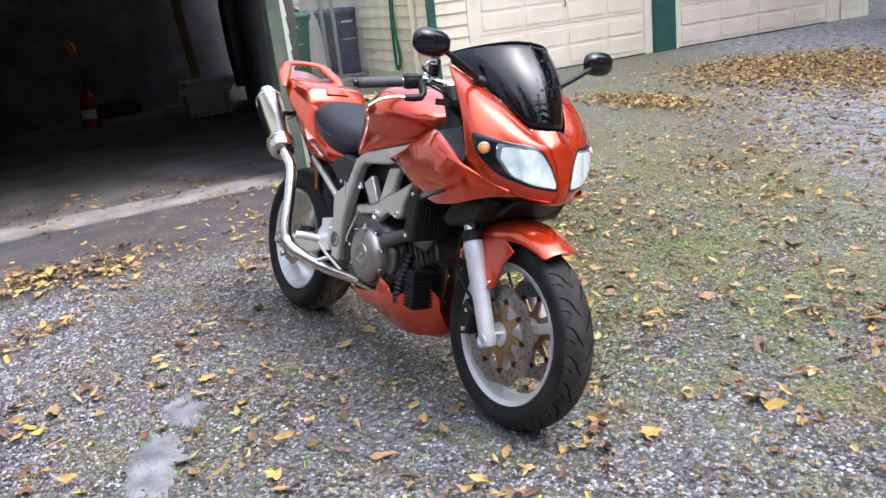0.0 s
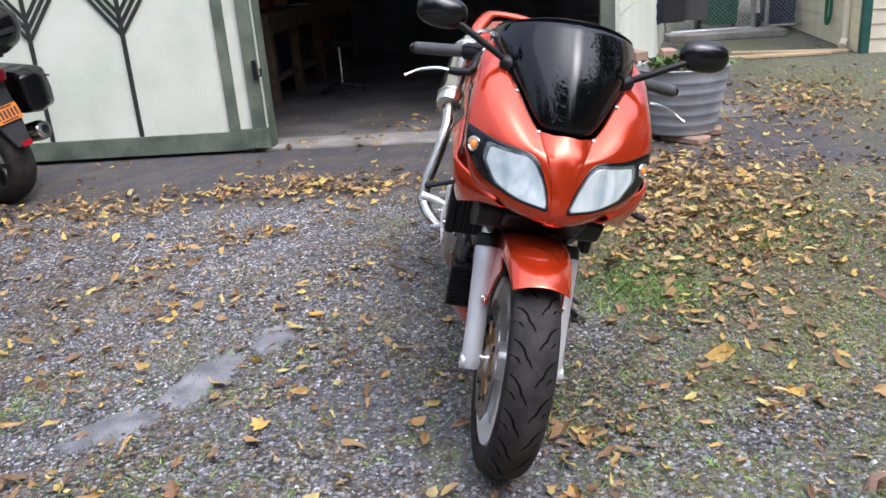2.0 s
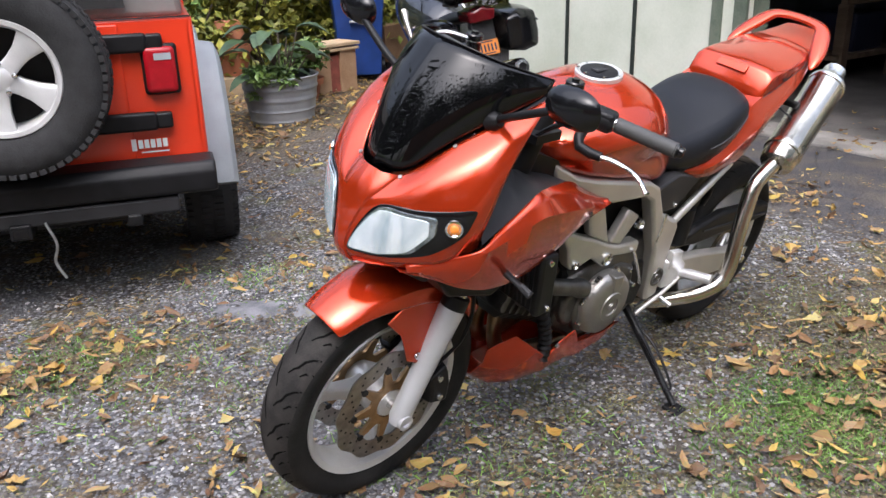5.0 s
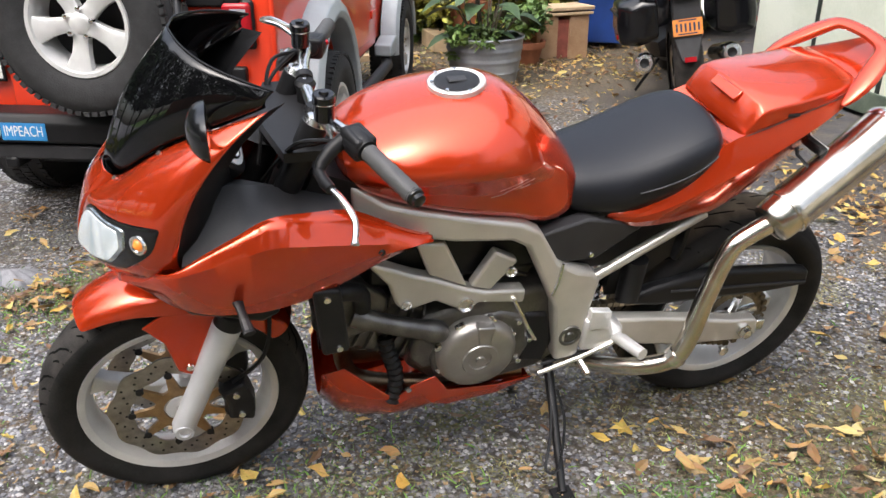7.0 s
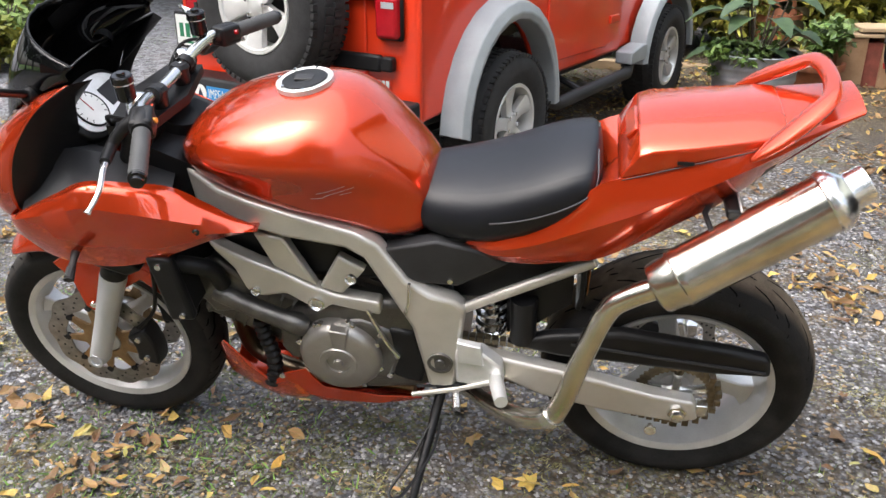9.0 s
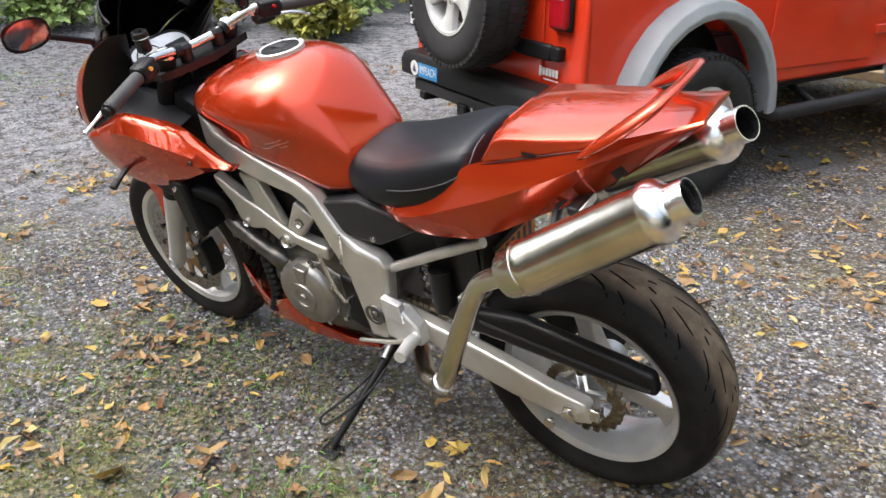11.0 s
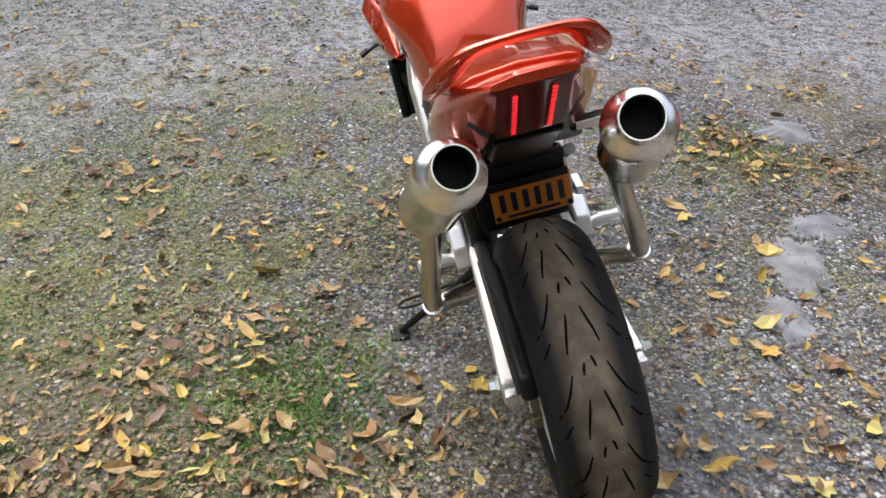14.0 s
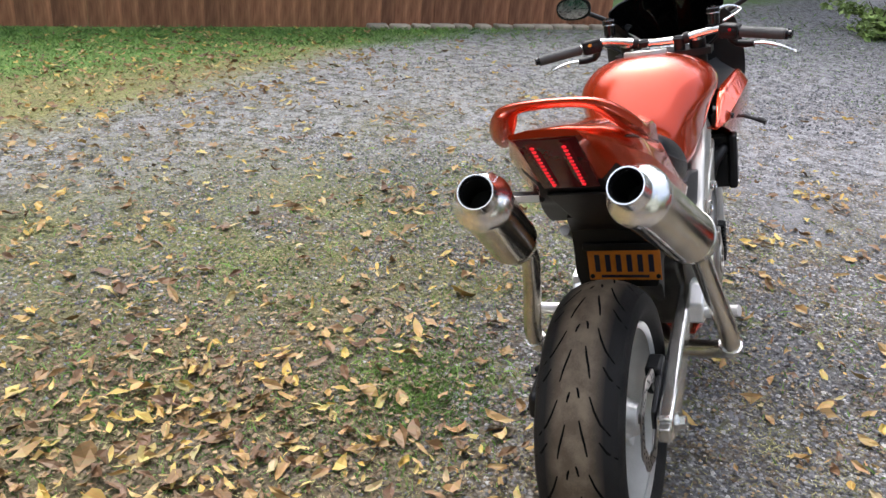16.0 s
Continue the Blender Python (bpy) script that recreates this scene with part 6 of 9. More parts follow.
# --- frame ---
SPAR = [(1.075, 0.885), (1.0, 0.840), (0.933, 0.820), (0.844, 0.800), (0.708, 0.770), (0.661, 0.744), (0.605, 0.653), (0.555, 0.622), (0.503, 0.60), (0.482, 0.572), (0.491, 0.505), (0.508, 0.345), (0.570, 0.345),
        (0.600, 0.525), (0.648, 0.624), (0.692, 0.712), (0.731, 0.735), (0.857, 0.746), (0.958, 0.765), (1.06, 0.79)]
SPAR_V = [0.115, 0.135, 0.145, 0.155, 0.166, 0.168, 0.166, 0.165, 0.158, 0.155, 0.158, 0.165, 0.168, 0.170, 0.172, 0.172, 0.172, 0.166, 0.155, 0.13]
LOWER = [(1.045, 0.716), (1.02, 0.704), (0.939, 0.664), (0.888, 0.644), (0.815, 0.606), (0.77, 0.590), (0.671, 0.579), (0.672, 0.541), (0.783, 0.561), (0.796, 0.550), (0.818, 0.536), (0.838, 0.554), (0.886, 0.584), (0.938, 0.571), (0.964, 0.573), (0.978, 0.592), (0.994, 0.643), (1.03, 0.689)]


def frame_side(s):
    f = rounded(part("frame_spar", slab(SPAR, [s * (v - 0.045) for v in SPAR_V], [s * v for v in SPAR_V]), SILVER, bike, "silver aluminium frame spar"), 0.010, 3)
    rounded(part("lower_spar", slab(LOWER, s * 0.118, s * 0.156), SILVER, f), 0.008, 3)
    for quad in ([(0.938, 0.742), (0.872, 0.735), (0.812, 0.606), (0.905, 0.655)], [(0.756, 0.696), (0.698, 0.662), (0.757, 0.589), (0.806, 0.606)]):
        rounded(part("truss_brace", slab(quad, s * 0.122, s * 0.150), SILVER, f), 0.007, 3)
    for (u, w, r, v) in ((0.816, 0.564, 0.019, 0.155), (0.954, 0.588, 0.012, 0.155), (0.725, 0.655, 0.013, 0.170)):
        part("frame_bolt", lathe([(0, r), (0.006, r), (0.008, r * 0.8), (0.003, r * 0.62), (0.003, 0.0)], (u, s * v, w), (0, s, 0), 18), BRIGHT, f)
    part("pivot_cap", lathe([(0, 0.030), (0.006, 0.029), (0.006, 0.022), (0.002, 0.021), (0.002, 0.012), (0.007, 0.010), (0.007, 0)], (0.541, s * 0.164, 0.423), (0, s, 0), 24), ENGINE, f)
    part("weld_seam", tube([(0.598, s * 0.169, 0.652), (0.603, s * 0.170, 0.60), (0.612, s * 0.170, 0.565)], 0.004, 6), BRIGHT, f)
    part("subframe_tube", tube([(0.50, s * 0.125, 0.553), (0.36, s * 0.122, 0.63), (0.215, s * 0.115, 0.705)], 0.013, 10), SILVER, f)
    part("upper_subframe_tube", tube([(0.60, s * 0.12, 0.72), (0.3, s * 0.10, 0.78), (0.05, s * 0.08, 0.86)], 0.012, 8), BLACK, f)
    cov = part("side_cover", slab([(0.655, 0.722), (0.54, 0.748), (0.46, 0.725), (0.385, 0.695), (0.500, 0.628), (0.598, 0.640)], s * 0.105, [s * q for q in (0.15, 0.145, 0.135, 0.128, 0.138, 0.15)]), DARKGREY, bike, "dark grey plastic side cover")
    rounded(cov, 0.006)
    part("cover_bolt", lathe([(0, 0.007), (0.005, 0.006), (0.005, 0)], (0.515, s * 0.140, 0.645), (0, s, 0), 10), BRIGHT, cov)


both(frame_side)
part("head_stock", tube([(1.20, 0, 0.74), (1.125, 0, 0.94)], 0.045, 18), BLACK, bike)
for s in (1, -1):
    part("head_gusset", slab([(1.14, 0.92), (1.05, 0.88), (0.98, 0.78), (1.05, 0.73), (1.2, 0.77)], s * 0.03, s * 0.115), BLACK, bike)

# --- engine ---
eng = part("engine", loft([half(u, pts) for u, pts in (
    (0.50, [(0.0, 0.32), (0.10, 0.33), (0.12, 0.42), (0.10, 0.50), (0.0, 0.50)]),
    (0.60, [(0.0, 0.29), (0.13, 0.30), (0.145, 0.42), (0.13, 0.56), (0.0, 0.58)]),
    (0.72, [(0.0, 0.27), (0.14, 0.29), (0.155, 0.42), (0.14, 0.56), (0.0, 0.62)]),
    (0.85, [(0.0, 0.27), (0.135, 0.30), (0.15, 0.42), (0.13, 0.52), (0.0, 0.58)]),
    (0.93, [(0.0, 0.32), (0.10, 0.35), (0.12, 0.42), (0.10, 0.48), (0.0, 0.50)]))]), ENGINE, bike, "grey v-twin engine")
rounded(eng, 0.012, 3)


def fins(path0, path1, half_w, n, parent):
    """A finned cylinder: a core and thin plates round it."""
    a, b = Vector(path0), Vector(path1)
    ax = (b - a).normalized()
    t = ax.cross(Vector((0, 1, 0)))
    core = []
    for k in (0, 1):
        p = a + (b - a) * k
        core.append([p + x * half_w * Vector((0, 1, 0)) + y * half_w * t for x, y in ((-1, -0.8), (1, -0.8), (1, 0.8), (-1, 0.8))])
    cyl = rounded(part("cylinder", loft(core), ENGINE, parent), 0.01)
    for k in range(n):
        p = a + (b - a) * ((k + 0.5) / n)
        rr = half_w * 1.12
        rows = [[p + ax * h + x * rr * Vector((0, 1, 0)) + y * rr * t for x, y in ((-1, -0.6), (-0.7, -0.9), (0.7, -0.9), (1, -0.6), (1, 0.6), (0.7, 0.9), (-0.7, 0.9), (-1, 0.6))] for h in (-0.0025, 0.0025)]
        part("cooling_fin", loft(rows), ENGINE, cyl)


fins((0.88, 0, 0.43), (1.10, 0, 0.53), 0.095, 8, eng)
fins((0.72, 0, 0.56), (0.64, 0, 0.74), 0.09, 7, eng)
rounded(part("cylinder_head", box((1.00, -0.09, 0.50), (1.09, 0.09, 0.62)), ENGINE, eng), 0.015)
for s in (1, -1):
    C = Vector((0.776, s * 0.13, 0.412))
    cov = part("clutch_cover", lathe([(0.0, 0.10), (0.03, 0.098), (0.045, 0.090), (0.052, 0.078), (0.054, 0.045), (0.058, 0.043), (0.058, 0.028), (0.054, 0.027), (0.054, 0.012), (0.060, 0.010), (0.060, 0)], C, (0, s, 0), 40), CLUTCH, eng, "grey round engine side cover")
    for k in range(8):
        a = radians(20 + 45 * k)
        part("cover_bolt", lathe([(0, 0.008), (0.012, 0.008), (0.014, 0.005), (0.014, 0)], C + Vector((0.096 * math.cos(a), s * 0.018, 0.096 * math.sin(a))), (0, s, 0), 8), BRIGHT, cov)
    rounded(part("raised_boss", slab([(0.79, 0.51), (0.745, 0.505), (0.755, 0.455), (0.785, 0.458)], s * 0.15, s * 0.186), CLUTCH, cov), 0.004)
    rounded(part("case_lobe", slab([(0.885, 0.40), (0.87, 0.45), (0.82, 0.50), (0.72, 0.52), (0.65, 0.49), (0.635, 0.40), (0.66, 0.34), (0.80, 0.31), (0.87, 0.34)], s * 0.10, s * 0.152), ENGINE, eng), 0.014, 3)
    part("water_pipe", tube(curve_pts([(1.065, s * 0.118, 0.548), (1.02, s * 0.130, 0.532), (0.96, s * 0.138, 0.512), (0.90, s * 0.142, 0.492), (0.855, s * 0.136, 0.472)], 5), [0.027, 0.027, 0.026, 0.026, 0.024, 0.023, 0.023, 0.023, 0.023, 0.023, 0.023, 0.023, 0.023, 0.023, 0.023, 0.025, 0.027, 0.028, 0.028, 0.026, 0.022], 14), ENGINE, eng, "grey cast water pipe")
    part("water_hose", tube(curve_pts([(1.135, s * 0.175, 0.662), (1.09, s * 0.165, 0.655), (1.055, s * 0.145, 0.628), (1.045, s * 0.128, 0.575)], 5), 0.020, 12), BLACK, eng, "black rubber coolant hose")
    rounded(part("head_cover", slab([(1.085, 0.475), (1.13, 0.545), (1.115, 0.612), (1.05, 0.640), (0.985, 0.585), (0.985, 0.50)], s * 0.085, s * 0.122), ENGINE, eng, "dark grey cylinder head cover"), 0.012, 3)
    rounded(part("pump_body", slab([(0.905, 0.36), (0.93, 0.40), (0.925, 0.455), (0.88, 0.48), (0.845, 0.46), (0.85, 0.37)], s * 0.10, s * 0.138), ENGINE, eng), 0.012, 3)
    part("oil_line", tube(curve_pts([(0.70, s * 0.16, 0.56), (0.66, s * 0.172, 0.48), (0.635, s * 0.17, 0.435)], 5), 0.005, 6), BRIGHT, eng)
    rounded(part("sprocket_cover", slab([(0.66, 0.50), (0.60, 0.49), (0.575, 0.40), (0.59, 0.33), (0.66, 0.35)], s * 0.11, s * 0.150), BLACK, eng), 0.01)
    part("header_pipe", tube(curve_pts([(1.02, s * 0.03, 0.50), (1.062, s * 0.032, 0.45), (1.072, s * 0.034, 0.36), (1.03, s * 0.04, 0.272), (0.86, s * 0.07, 0.25), (0.62, s * 0.09, 0.26)], 6), 0.021, 14), BRONZE, bike, "bronze tinted exhaust header")
    part("ribbed_hose", tube([Vector((0.972 + 0.012 * math.cos(k * 0.22), s * (0.105 + 0.0015 * k), 0.455 - 0.0085 * k)) for k in range(22)], [0.0205 if k % 2 else 0.0165 for k in range(22)], 12), BLACK, eng, "black ribbed rubber hose")

for s in (1, -1):
    for k in range(9):
        a = radians(15 + 40 * k)
        c = Vector((0.76 + 0.118 * math.cos(a), s * 0.150, 0.415 + 0.098 * math.sin(a)))
        part("case_bolt", lathe([(0, 0.0075), (0.009, 0.0075), (0.011, 0.005), (0.011, 0)], c, (0, s, 0), 8), BRIGHT, eng)

rad = rounded(part("radiator", slab([(1.162, 0.70), (1.118, 0.70), (1.096, 0.535), (1.142, 0.53)], -0.19, 0.19), BLACK, bike, "black radiator"), 0.006)
for k in range(26):
    v = -0.175 + 0.35 * k / 25
    part("radiator_fin", slab([(1.168, 0.69), (1.160, 0.69), (1.140, 0.542), (1.148, 0.542)], v - 0.0012, v + 0.0012), DARKGREY, rad)
for s in (1, -1):
    rounded(part("radiator_tank", slab([(1.166, 0.705), (1.108, 0.702), (1.088, 0.532), (1.146, 0.526)], s * 0.186, s * 0.214), BLACK, rad), 0.009, 3)
    for u, w in ((1.137, 0.683), (1.112, 0.547)):
        part("radiator_bolt", lathe([(0, 0.008), (0.006, 0.007), (0.006, 0)], (u, s * 0.213, w), (0, s, 0), 10), BRIGHT, rad)
oil = rounded(part("oil_cooler", box((1.06, -0.165, 0.29), (1.105, -0.055, 0.42)), BLACK, bike, "black finned oil cooler"), 0.004)
for k in range(10):
    part("cooler_fin", box((1.054, -0.170, 0.297 + 0.0125 * k), (1.111, -0.050, 0.302 + 0.0125 * k)), BLACK, oil)
part("horn", lathe([(0.0, 0.036), (0.012, 0.038), (0.02, 0.03), (0.024, 0.0)], (1.12, 0.06, 0.51), (1, 0, 0.2), 20), BLACK, bike)

# --- belly pan ---
PAN = [(1.128, [(0.0, 0.205), (0.030, 0.222), (0.066, 0.285), (0.072, 0.330)]),
       (1.085, [(0.0, 0.174), (0.060, 0.190), (0.116, 0.285), (0.124, 0.392)]),
       (1.02, [(0.0, 0.160), (0.076, 0.174), (0.134, 0.262), (0.142, 0.338)]),
       (0.965, [(0.0, 0.157), (0.083, 0.168), (0.142, 0.240), (0.149, 0.288)]),
       (0.925, [(0.0, 0.158), (0.087, 0.170), (0.146, 0.250), (0.153, 0.330)]),
       (0.872, [(0.0, 0.161), (0.088, 0.174), (0.148, 0.255), (0.157, 0.352)]),
       (0.835, [(0.0, 0.166), (0.088, 0.180), (0.146, 0.238), (0.151, 0.292)]),
       (0.70, [(0.0, 0.195), (0.082, 0.205), (0.136, 0.236), (0.140, 0.266)]),
       (0.60, [(0.0, 0.240), (0.07, 0.243), (0.12, 0.248), (0.124, 0.258)])]
rows = []
for u, pts in PAN:
    rows.append([(u, v, w) for v, w in reversed(pts)] + [(u, -v, w) for v, w in pts[1:]])
pan = part("belly_pan", loft(rows, False, False), ORANGE, bike, "orange belly pan")
thick(pan, 0.004)
rounded(pan, 0.006, 3)
for s in (1, -1):
    part("pan_bolt", lathe([(0, 0.008), (0.005, 0.007), (0.005, 0)], (0.935, s * 0.151, 0.319), (0, s, 0), 10), BRIGHT, pan)

# --- fuel tank ---
TANK = [(0.548, [(0.0, 0.74), (0.085, 0.745), (0.098, 0.775), (0.092, 0.81), (0.06, 0.835), (0.0, 0.845)]),
        (0.585, [(0.0, 0.73), (0.12, 0.735), (0.128, 0.78), (0.118, 0.84), (0.08, 0.885), (0.0, 0.902)]),
        (0.64, [(0.0, 0.72), (0.150, 0.728), (0.140, 0.795), (0.134, 0.880), (0.10, 0.945), (0.0, 0.968)]),
        (0.70, [(0.0, 0.74), (0.158, 0.755), (0.145, 0.825), (0.170, 0.912), (0.122, 0.995), (0.0, 1.023)]),
        (0.76, [(0.0, 0.76), (0.160, 0.77), (0.152, 0.835), (0.192, 0.924), (0.135, 1.015), (0.0, 1.042)]),
        (0.84, [(0.0, 0.78), (0.158, 0.787), (0.162, 0.848), (0.202, 0.930), (0.140, 1.008), (0.0, 1.036)]),
        (0.92, [(0.0, 0.80), (0.146, 0.807), (0.158, 0.862), (0.193, 0.930), (0.140, 0.995), (0.0, 1.020)]),
        (1.00, [(0.0, 0.82), (0.126, 0.83), (0.146, 0.872), (0.172, 0.92), (0.130, 0.972), (0.0, 0.992)]),
        (1.06, [(0.0, 0.845), (0.100, 0.853), (0.118, 0.88), (0.128, 0.91), (0.105, 0.942), (0.0, 0.958)]),
        (1.088, [(0.0, 0.865), (0.07, 0.87), (0.09, 0.885), (0.092, 0.905), (0.065, 0.922), (0.0, 0.93)])]
tank = part("fuel_tank", loft([half(u, p[:3] + [(p[3][0] * 0.975, p[3][1] - 0.016), (p[3][0] * 0.985, p[3][1] + 0.012)] + p[4:]) for u, p in TANK]), ORANGE, bike, "glossy orange fuel tank with light scratches")
soften(tank, 3)
CAP = Vector((0.826, 0.0, 1.030))
CAPN = Vector((0.10, 0, 1)).normalized()
cap = part("filler_cap", lathe([(-0.012, 0.060), (0.002, 0.060), (0.004, 0.057), (0.003, 0.049), (0.001, 0.047), (0.001, 0.0)], CAP, CAPN, 40), WHEEL_SILVER, tank, "silver fuel cap ring with black centre")
part("cap_lid", lathe([(0.0, 0.0475), (0.004, 0.0465), (0.005, 0.042), (0.005, 0.0)], CAP, CAPN, 32), BLACK, cap)
rounded(part("cap_flap", box((0.806, -0.012, 1.034), (0.846, 0.012, 1.0385)), DARKGREY, cap), 0.003)
for k in range(7):
    a = 2 * math.pi * k / 7
    part("cap_bolt", lathe([(0.004, 0.004), (0.007, 0.0035), (0.007, 0)], CAP + Vector((0.053 * math.cos(a), 0.053 * math.sin(a), -0.001)), CAPN, 8), CHROME, cap)

# --- seat ---
SEATS = [(0.606, [(0.0, 0.75), (0.085, 0.755), (0.10, 0.79), (0.085, 0.835), (0.0, 0.848)]),
         (0.56, [(0.0, 0.735), (0.122, 0.738), (0.135, 0.785), (0.105, 0.842), (0.0, 0.856)]),
         (0.48, [(0.0, 0.72), (0.138, 0.728), (0.152, 0.785), (0.122, 0.852), (0.0, 0.866)]),
         (0.40, [(0.0, 0.73), (0.140, 0.735), (0.162, 0.80), (0.142, 0.872), (0.0, 0.888)]),
         (0.32, [(0.0, 0.745), (0.135, 0.755), (0.160, 0.825), (0.148, 0.905), (0.0, 0.922)]),
         (0.25, [(0.0, 0.77), (0.122, 0.785), (0.145, 0.85), (0.140, 0.925), (0.0, 0.945)]),
         (0.212, [(0.0, 0.80), (0.10, 0.815), (0.122, 0.865), (0.12, 0.925), (0.0, 0.945)])]
seat = part("seat", loft([half(u, p) for u, p in SEATS]), SEAT, bike, "black vinyl rider seat")
soften(seat, 3)

PIPE_LINE = [(0.226, 0.928), (0.225, 0.90), (0.236, 0.877), (0.29, 0.848), (0.365, 0.822), (0.43, 0.806)]
PIPING = shade("grey_stitched_piping", (0.055, 0.056, 0.062), 0.5, 0, 0.2, 60)

seen_seat = seat.evaluated_get(bpy.context.evaluated_depsgraph_get())


def seam(s):
    line = []
    for p in curve_pts([Vector((u, 0.0, w)) for u, w in PIPE_LINE], 5):
        ok, hit, nrm, _ = seen_seat.ray_cast((p.x, s * 0.5, p.z), (0, -s, 0))
        if ok:
            line.append(hit + nrm * 0.0005)
    part("seat_piping", tube(line, 0.002, 6), PIPING, seat, "grey stitched piping")


both(seam)

# --- tail ---
TAIL = [(0.49, 0.105, 0.722, 0.118, 0.735, 0.110, 0.748, 0.735), (0.42, 0.135, 0.708, 0.150, 0.742, 0.142, 0.758, 0.735), (0.34, 0.142, 0.708, 0.160, 0.768, 0.140, 0.80, 0.74),
        (0.258, 0.142, 0.722, 0.160, 0.805, 0.132, 0.87, 0.76), (0.212, 0.140, 0.731, 0.160, 0.826, 0.130, 0.905, 0.86), (0.145, 0.132, 0.765, 0.157, 0.856, 0.129, 0.928, 0.92),
        (0.05, 0.112, 0.82, 0.150, 0.905, 0.127, 0.957, 0.955), (-0.02, 0.088, 0.853, 0.140, 0.942, 0.122, 0.982, 0.985), (-0.10, 0.066, 0.918, 0.115, 0.978, 0.104, 1.006, 1.016),
        (-0.18, 0.058, 0.990, 0.085, 1.016, 0.078, 1.028, 1.036), (-0.235, 0.056, 1.036, 0.066, 1.038, 0.060, 1.045, 1.051)]


def rails(stations, per=4):
    """Section stations (u and the rest) drawn out smoothly along u."""
    n = len(stations[0])
    out = []
    for i in range(len(stations) - 1):
        a, b, c, d = (stations[max(0, min(len(stations) - 1, i + q))] for q in (-1, 0, 1, 2))
        for k in range(per):
            t = k / per
            out.append([0.5 * (2 * b[j] + (c[j] - a[j]) * t + (2 * a[j] - 5 * b[j] + 4 * c[j] - d[j]) * t * t + (3 * b[j] - a[j] - 3 * c[j] + d[j]) * t ** 3) for j in range(n)])
    out.append(list(stations[-1]))
    return out


tail = part("tail_fairing", loft([half(u, [(0.0, wl), (vl, wl), ((vl + vo) / 2 + 0.004, (wl + wo) / 2), (vo, wo), ((vo + vd) / 2 + 0.002, (wo + wd) / 2), (vd, wd), (vd * 0.5, (wd + wc) / 2 + 0.002), (0.0, wc)]) for u, vl, wl, vo, wo, vd, wd, wc in rails(TAIL)]), [ORANGE, BLACK], bike, "orange tail fairing with sharp creases")
# Down-facing faces go black to paint the dark hollow under the tail.
for f in tail.data.polygons:
    f.material_index = 1 if f.normal.z < -0.55 and abs(f.center.y) < 0.09 and f.center.x > -0.09 else 0
tail.data.set_sharp_from_angle(angle=radians(16))
COWL = [(0.188, 0.115, 0.905, 0.118, 0.912, 0.095, 0.920, 0.922), (0.182, 0.129, 0.914, 0.129, 0.924, 0.105, 0.936, 0.938), (0.154, 0.131, 0.925, 0.130, 0.966, 0.106, 0.980, 0.984),
        (0.128, 0.131, 0.932, 0.130, 0.975, 0.106, 0.989, 0.993), (0.05, 0.129, 0.957, 0.127, 0.986, 0.102, 0.999, 1.004), (-0.045, 0.122, 0.985, 0.117, 1.001, 0.094, 1.012, 1.018),
        (-0.085, 0.112, 0.995, 0.106, 1.009, 0.086, 1.018, 1.024), (-0.105, 0.100, 1.005, 0.096, 1.012, 0.076, 1.019, 1.025)]
cowl = part("seat_cowl", loft([half(u, [(0.0, wb), (vb, wb), (vs, ws), (vt, wt), (0.0, wc)]) for u, vb, wb, vs, ws, vt, wt, wc in COWL]), ORANGE, tail, "orange pillion seat cowl")
rounded(cowl, 0.0035, 2)


def cowl_detail(s):
    part("cowl_seam", tube([(0.186, s * 0.118, 0.909), (0.181, s * 0.1305, 0.913), (0.128, s * 0.1325, 0.932), (0.05, s * 0.1305, 0.957), (-0.045, s * 0.124, 0.984), (-0.085, s * 0.114, 0.995)], 0.0013, 6), BLACK, cowl)
    part("cowl_slot", box((0.055, s * 0.130, 0.953), (0.085, s * 0.1322, 0.960)), BLACK, cowl)


both(cowl_detail)
rounded(part("cowl_notch", slab([(0.178, 0.962), (0.160, 0.982), (0.155, 0.980), (0.170, 0.955)], -0.05, 0.05), ORANGE, cowl), 0.004)
rail = [Vector(p) for p in ((-0.035, 0.146, 0.975), (-0.06, 0.142, 0.995), (-0.10, 0.126, 1.024), (-0.145, 0.100, 1.060), (-0.163, 0.086, 1.074), (-0.170, 0.066, 1.081), (-0.174, 0.030, 1.084), (-0.175, 0.0, 1.085))]
rail += [Vector((p.x, -p.y, p.z)) for p in reversed(rail[:-1])]
rads = [0.006, 0.020, 0.030, 0.029, 0.024, 0.019, 0.017, 0.017, 0.017, 0.019, 0.024, 0.029, 0.030, 0.020, 0.006]
soften(part("grab_rail", tube(rail, rads, 8, flat=0.5), ORANGE, tail, "orange grab rail"), 1)
LAMP_A, LAMP_B = Vector((-0.085, 0, 0.902)), Vector((-0.229, 0, 1.034))
LAMP_N = Vector((-0.686, 0, -0.727))


def lamp_strip(v0, v1, f0, f1, lift, bm=None):
    """A bar lying along the slanted lamp face."""
    rows = []
    for k in range(7):
        f = f0 + (f1 - f0) * k / 6
        c = LAMP_A + (LAMP_B - LAMP_A) * f
        e = lift * (0.7 if k in (0, 6) else 1.0)
        rows.append([c + Vector((0, v0, 0)), c + Vector((0, v0, 0)) + LAMP_N * e * 0.7, c + Vector((0, (v0 + v1) / 2, 0)) + LAMP_N * e, c + Vector((0, v1, 0)) + LAMP_N * e * 0.7, c + Vector((0, v1, 0))])
    return loft(rows, True, True, bm)


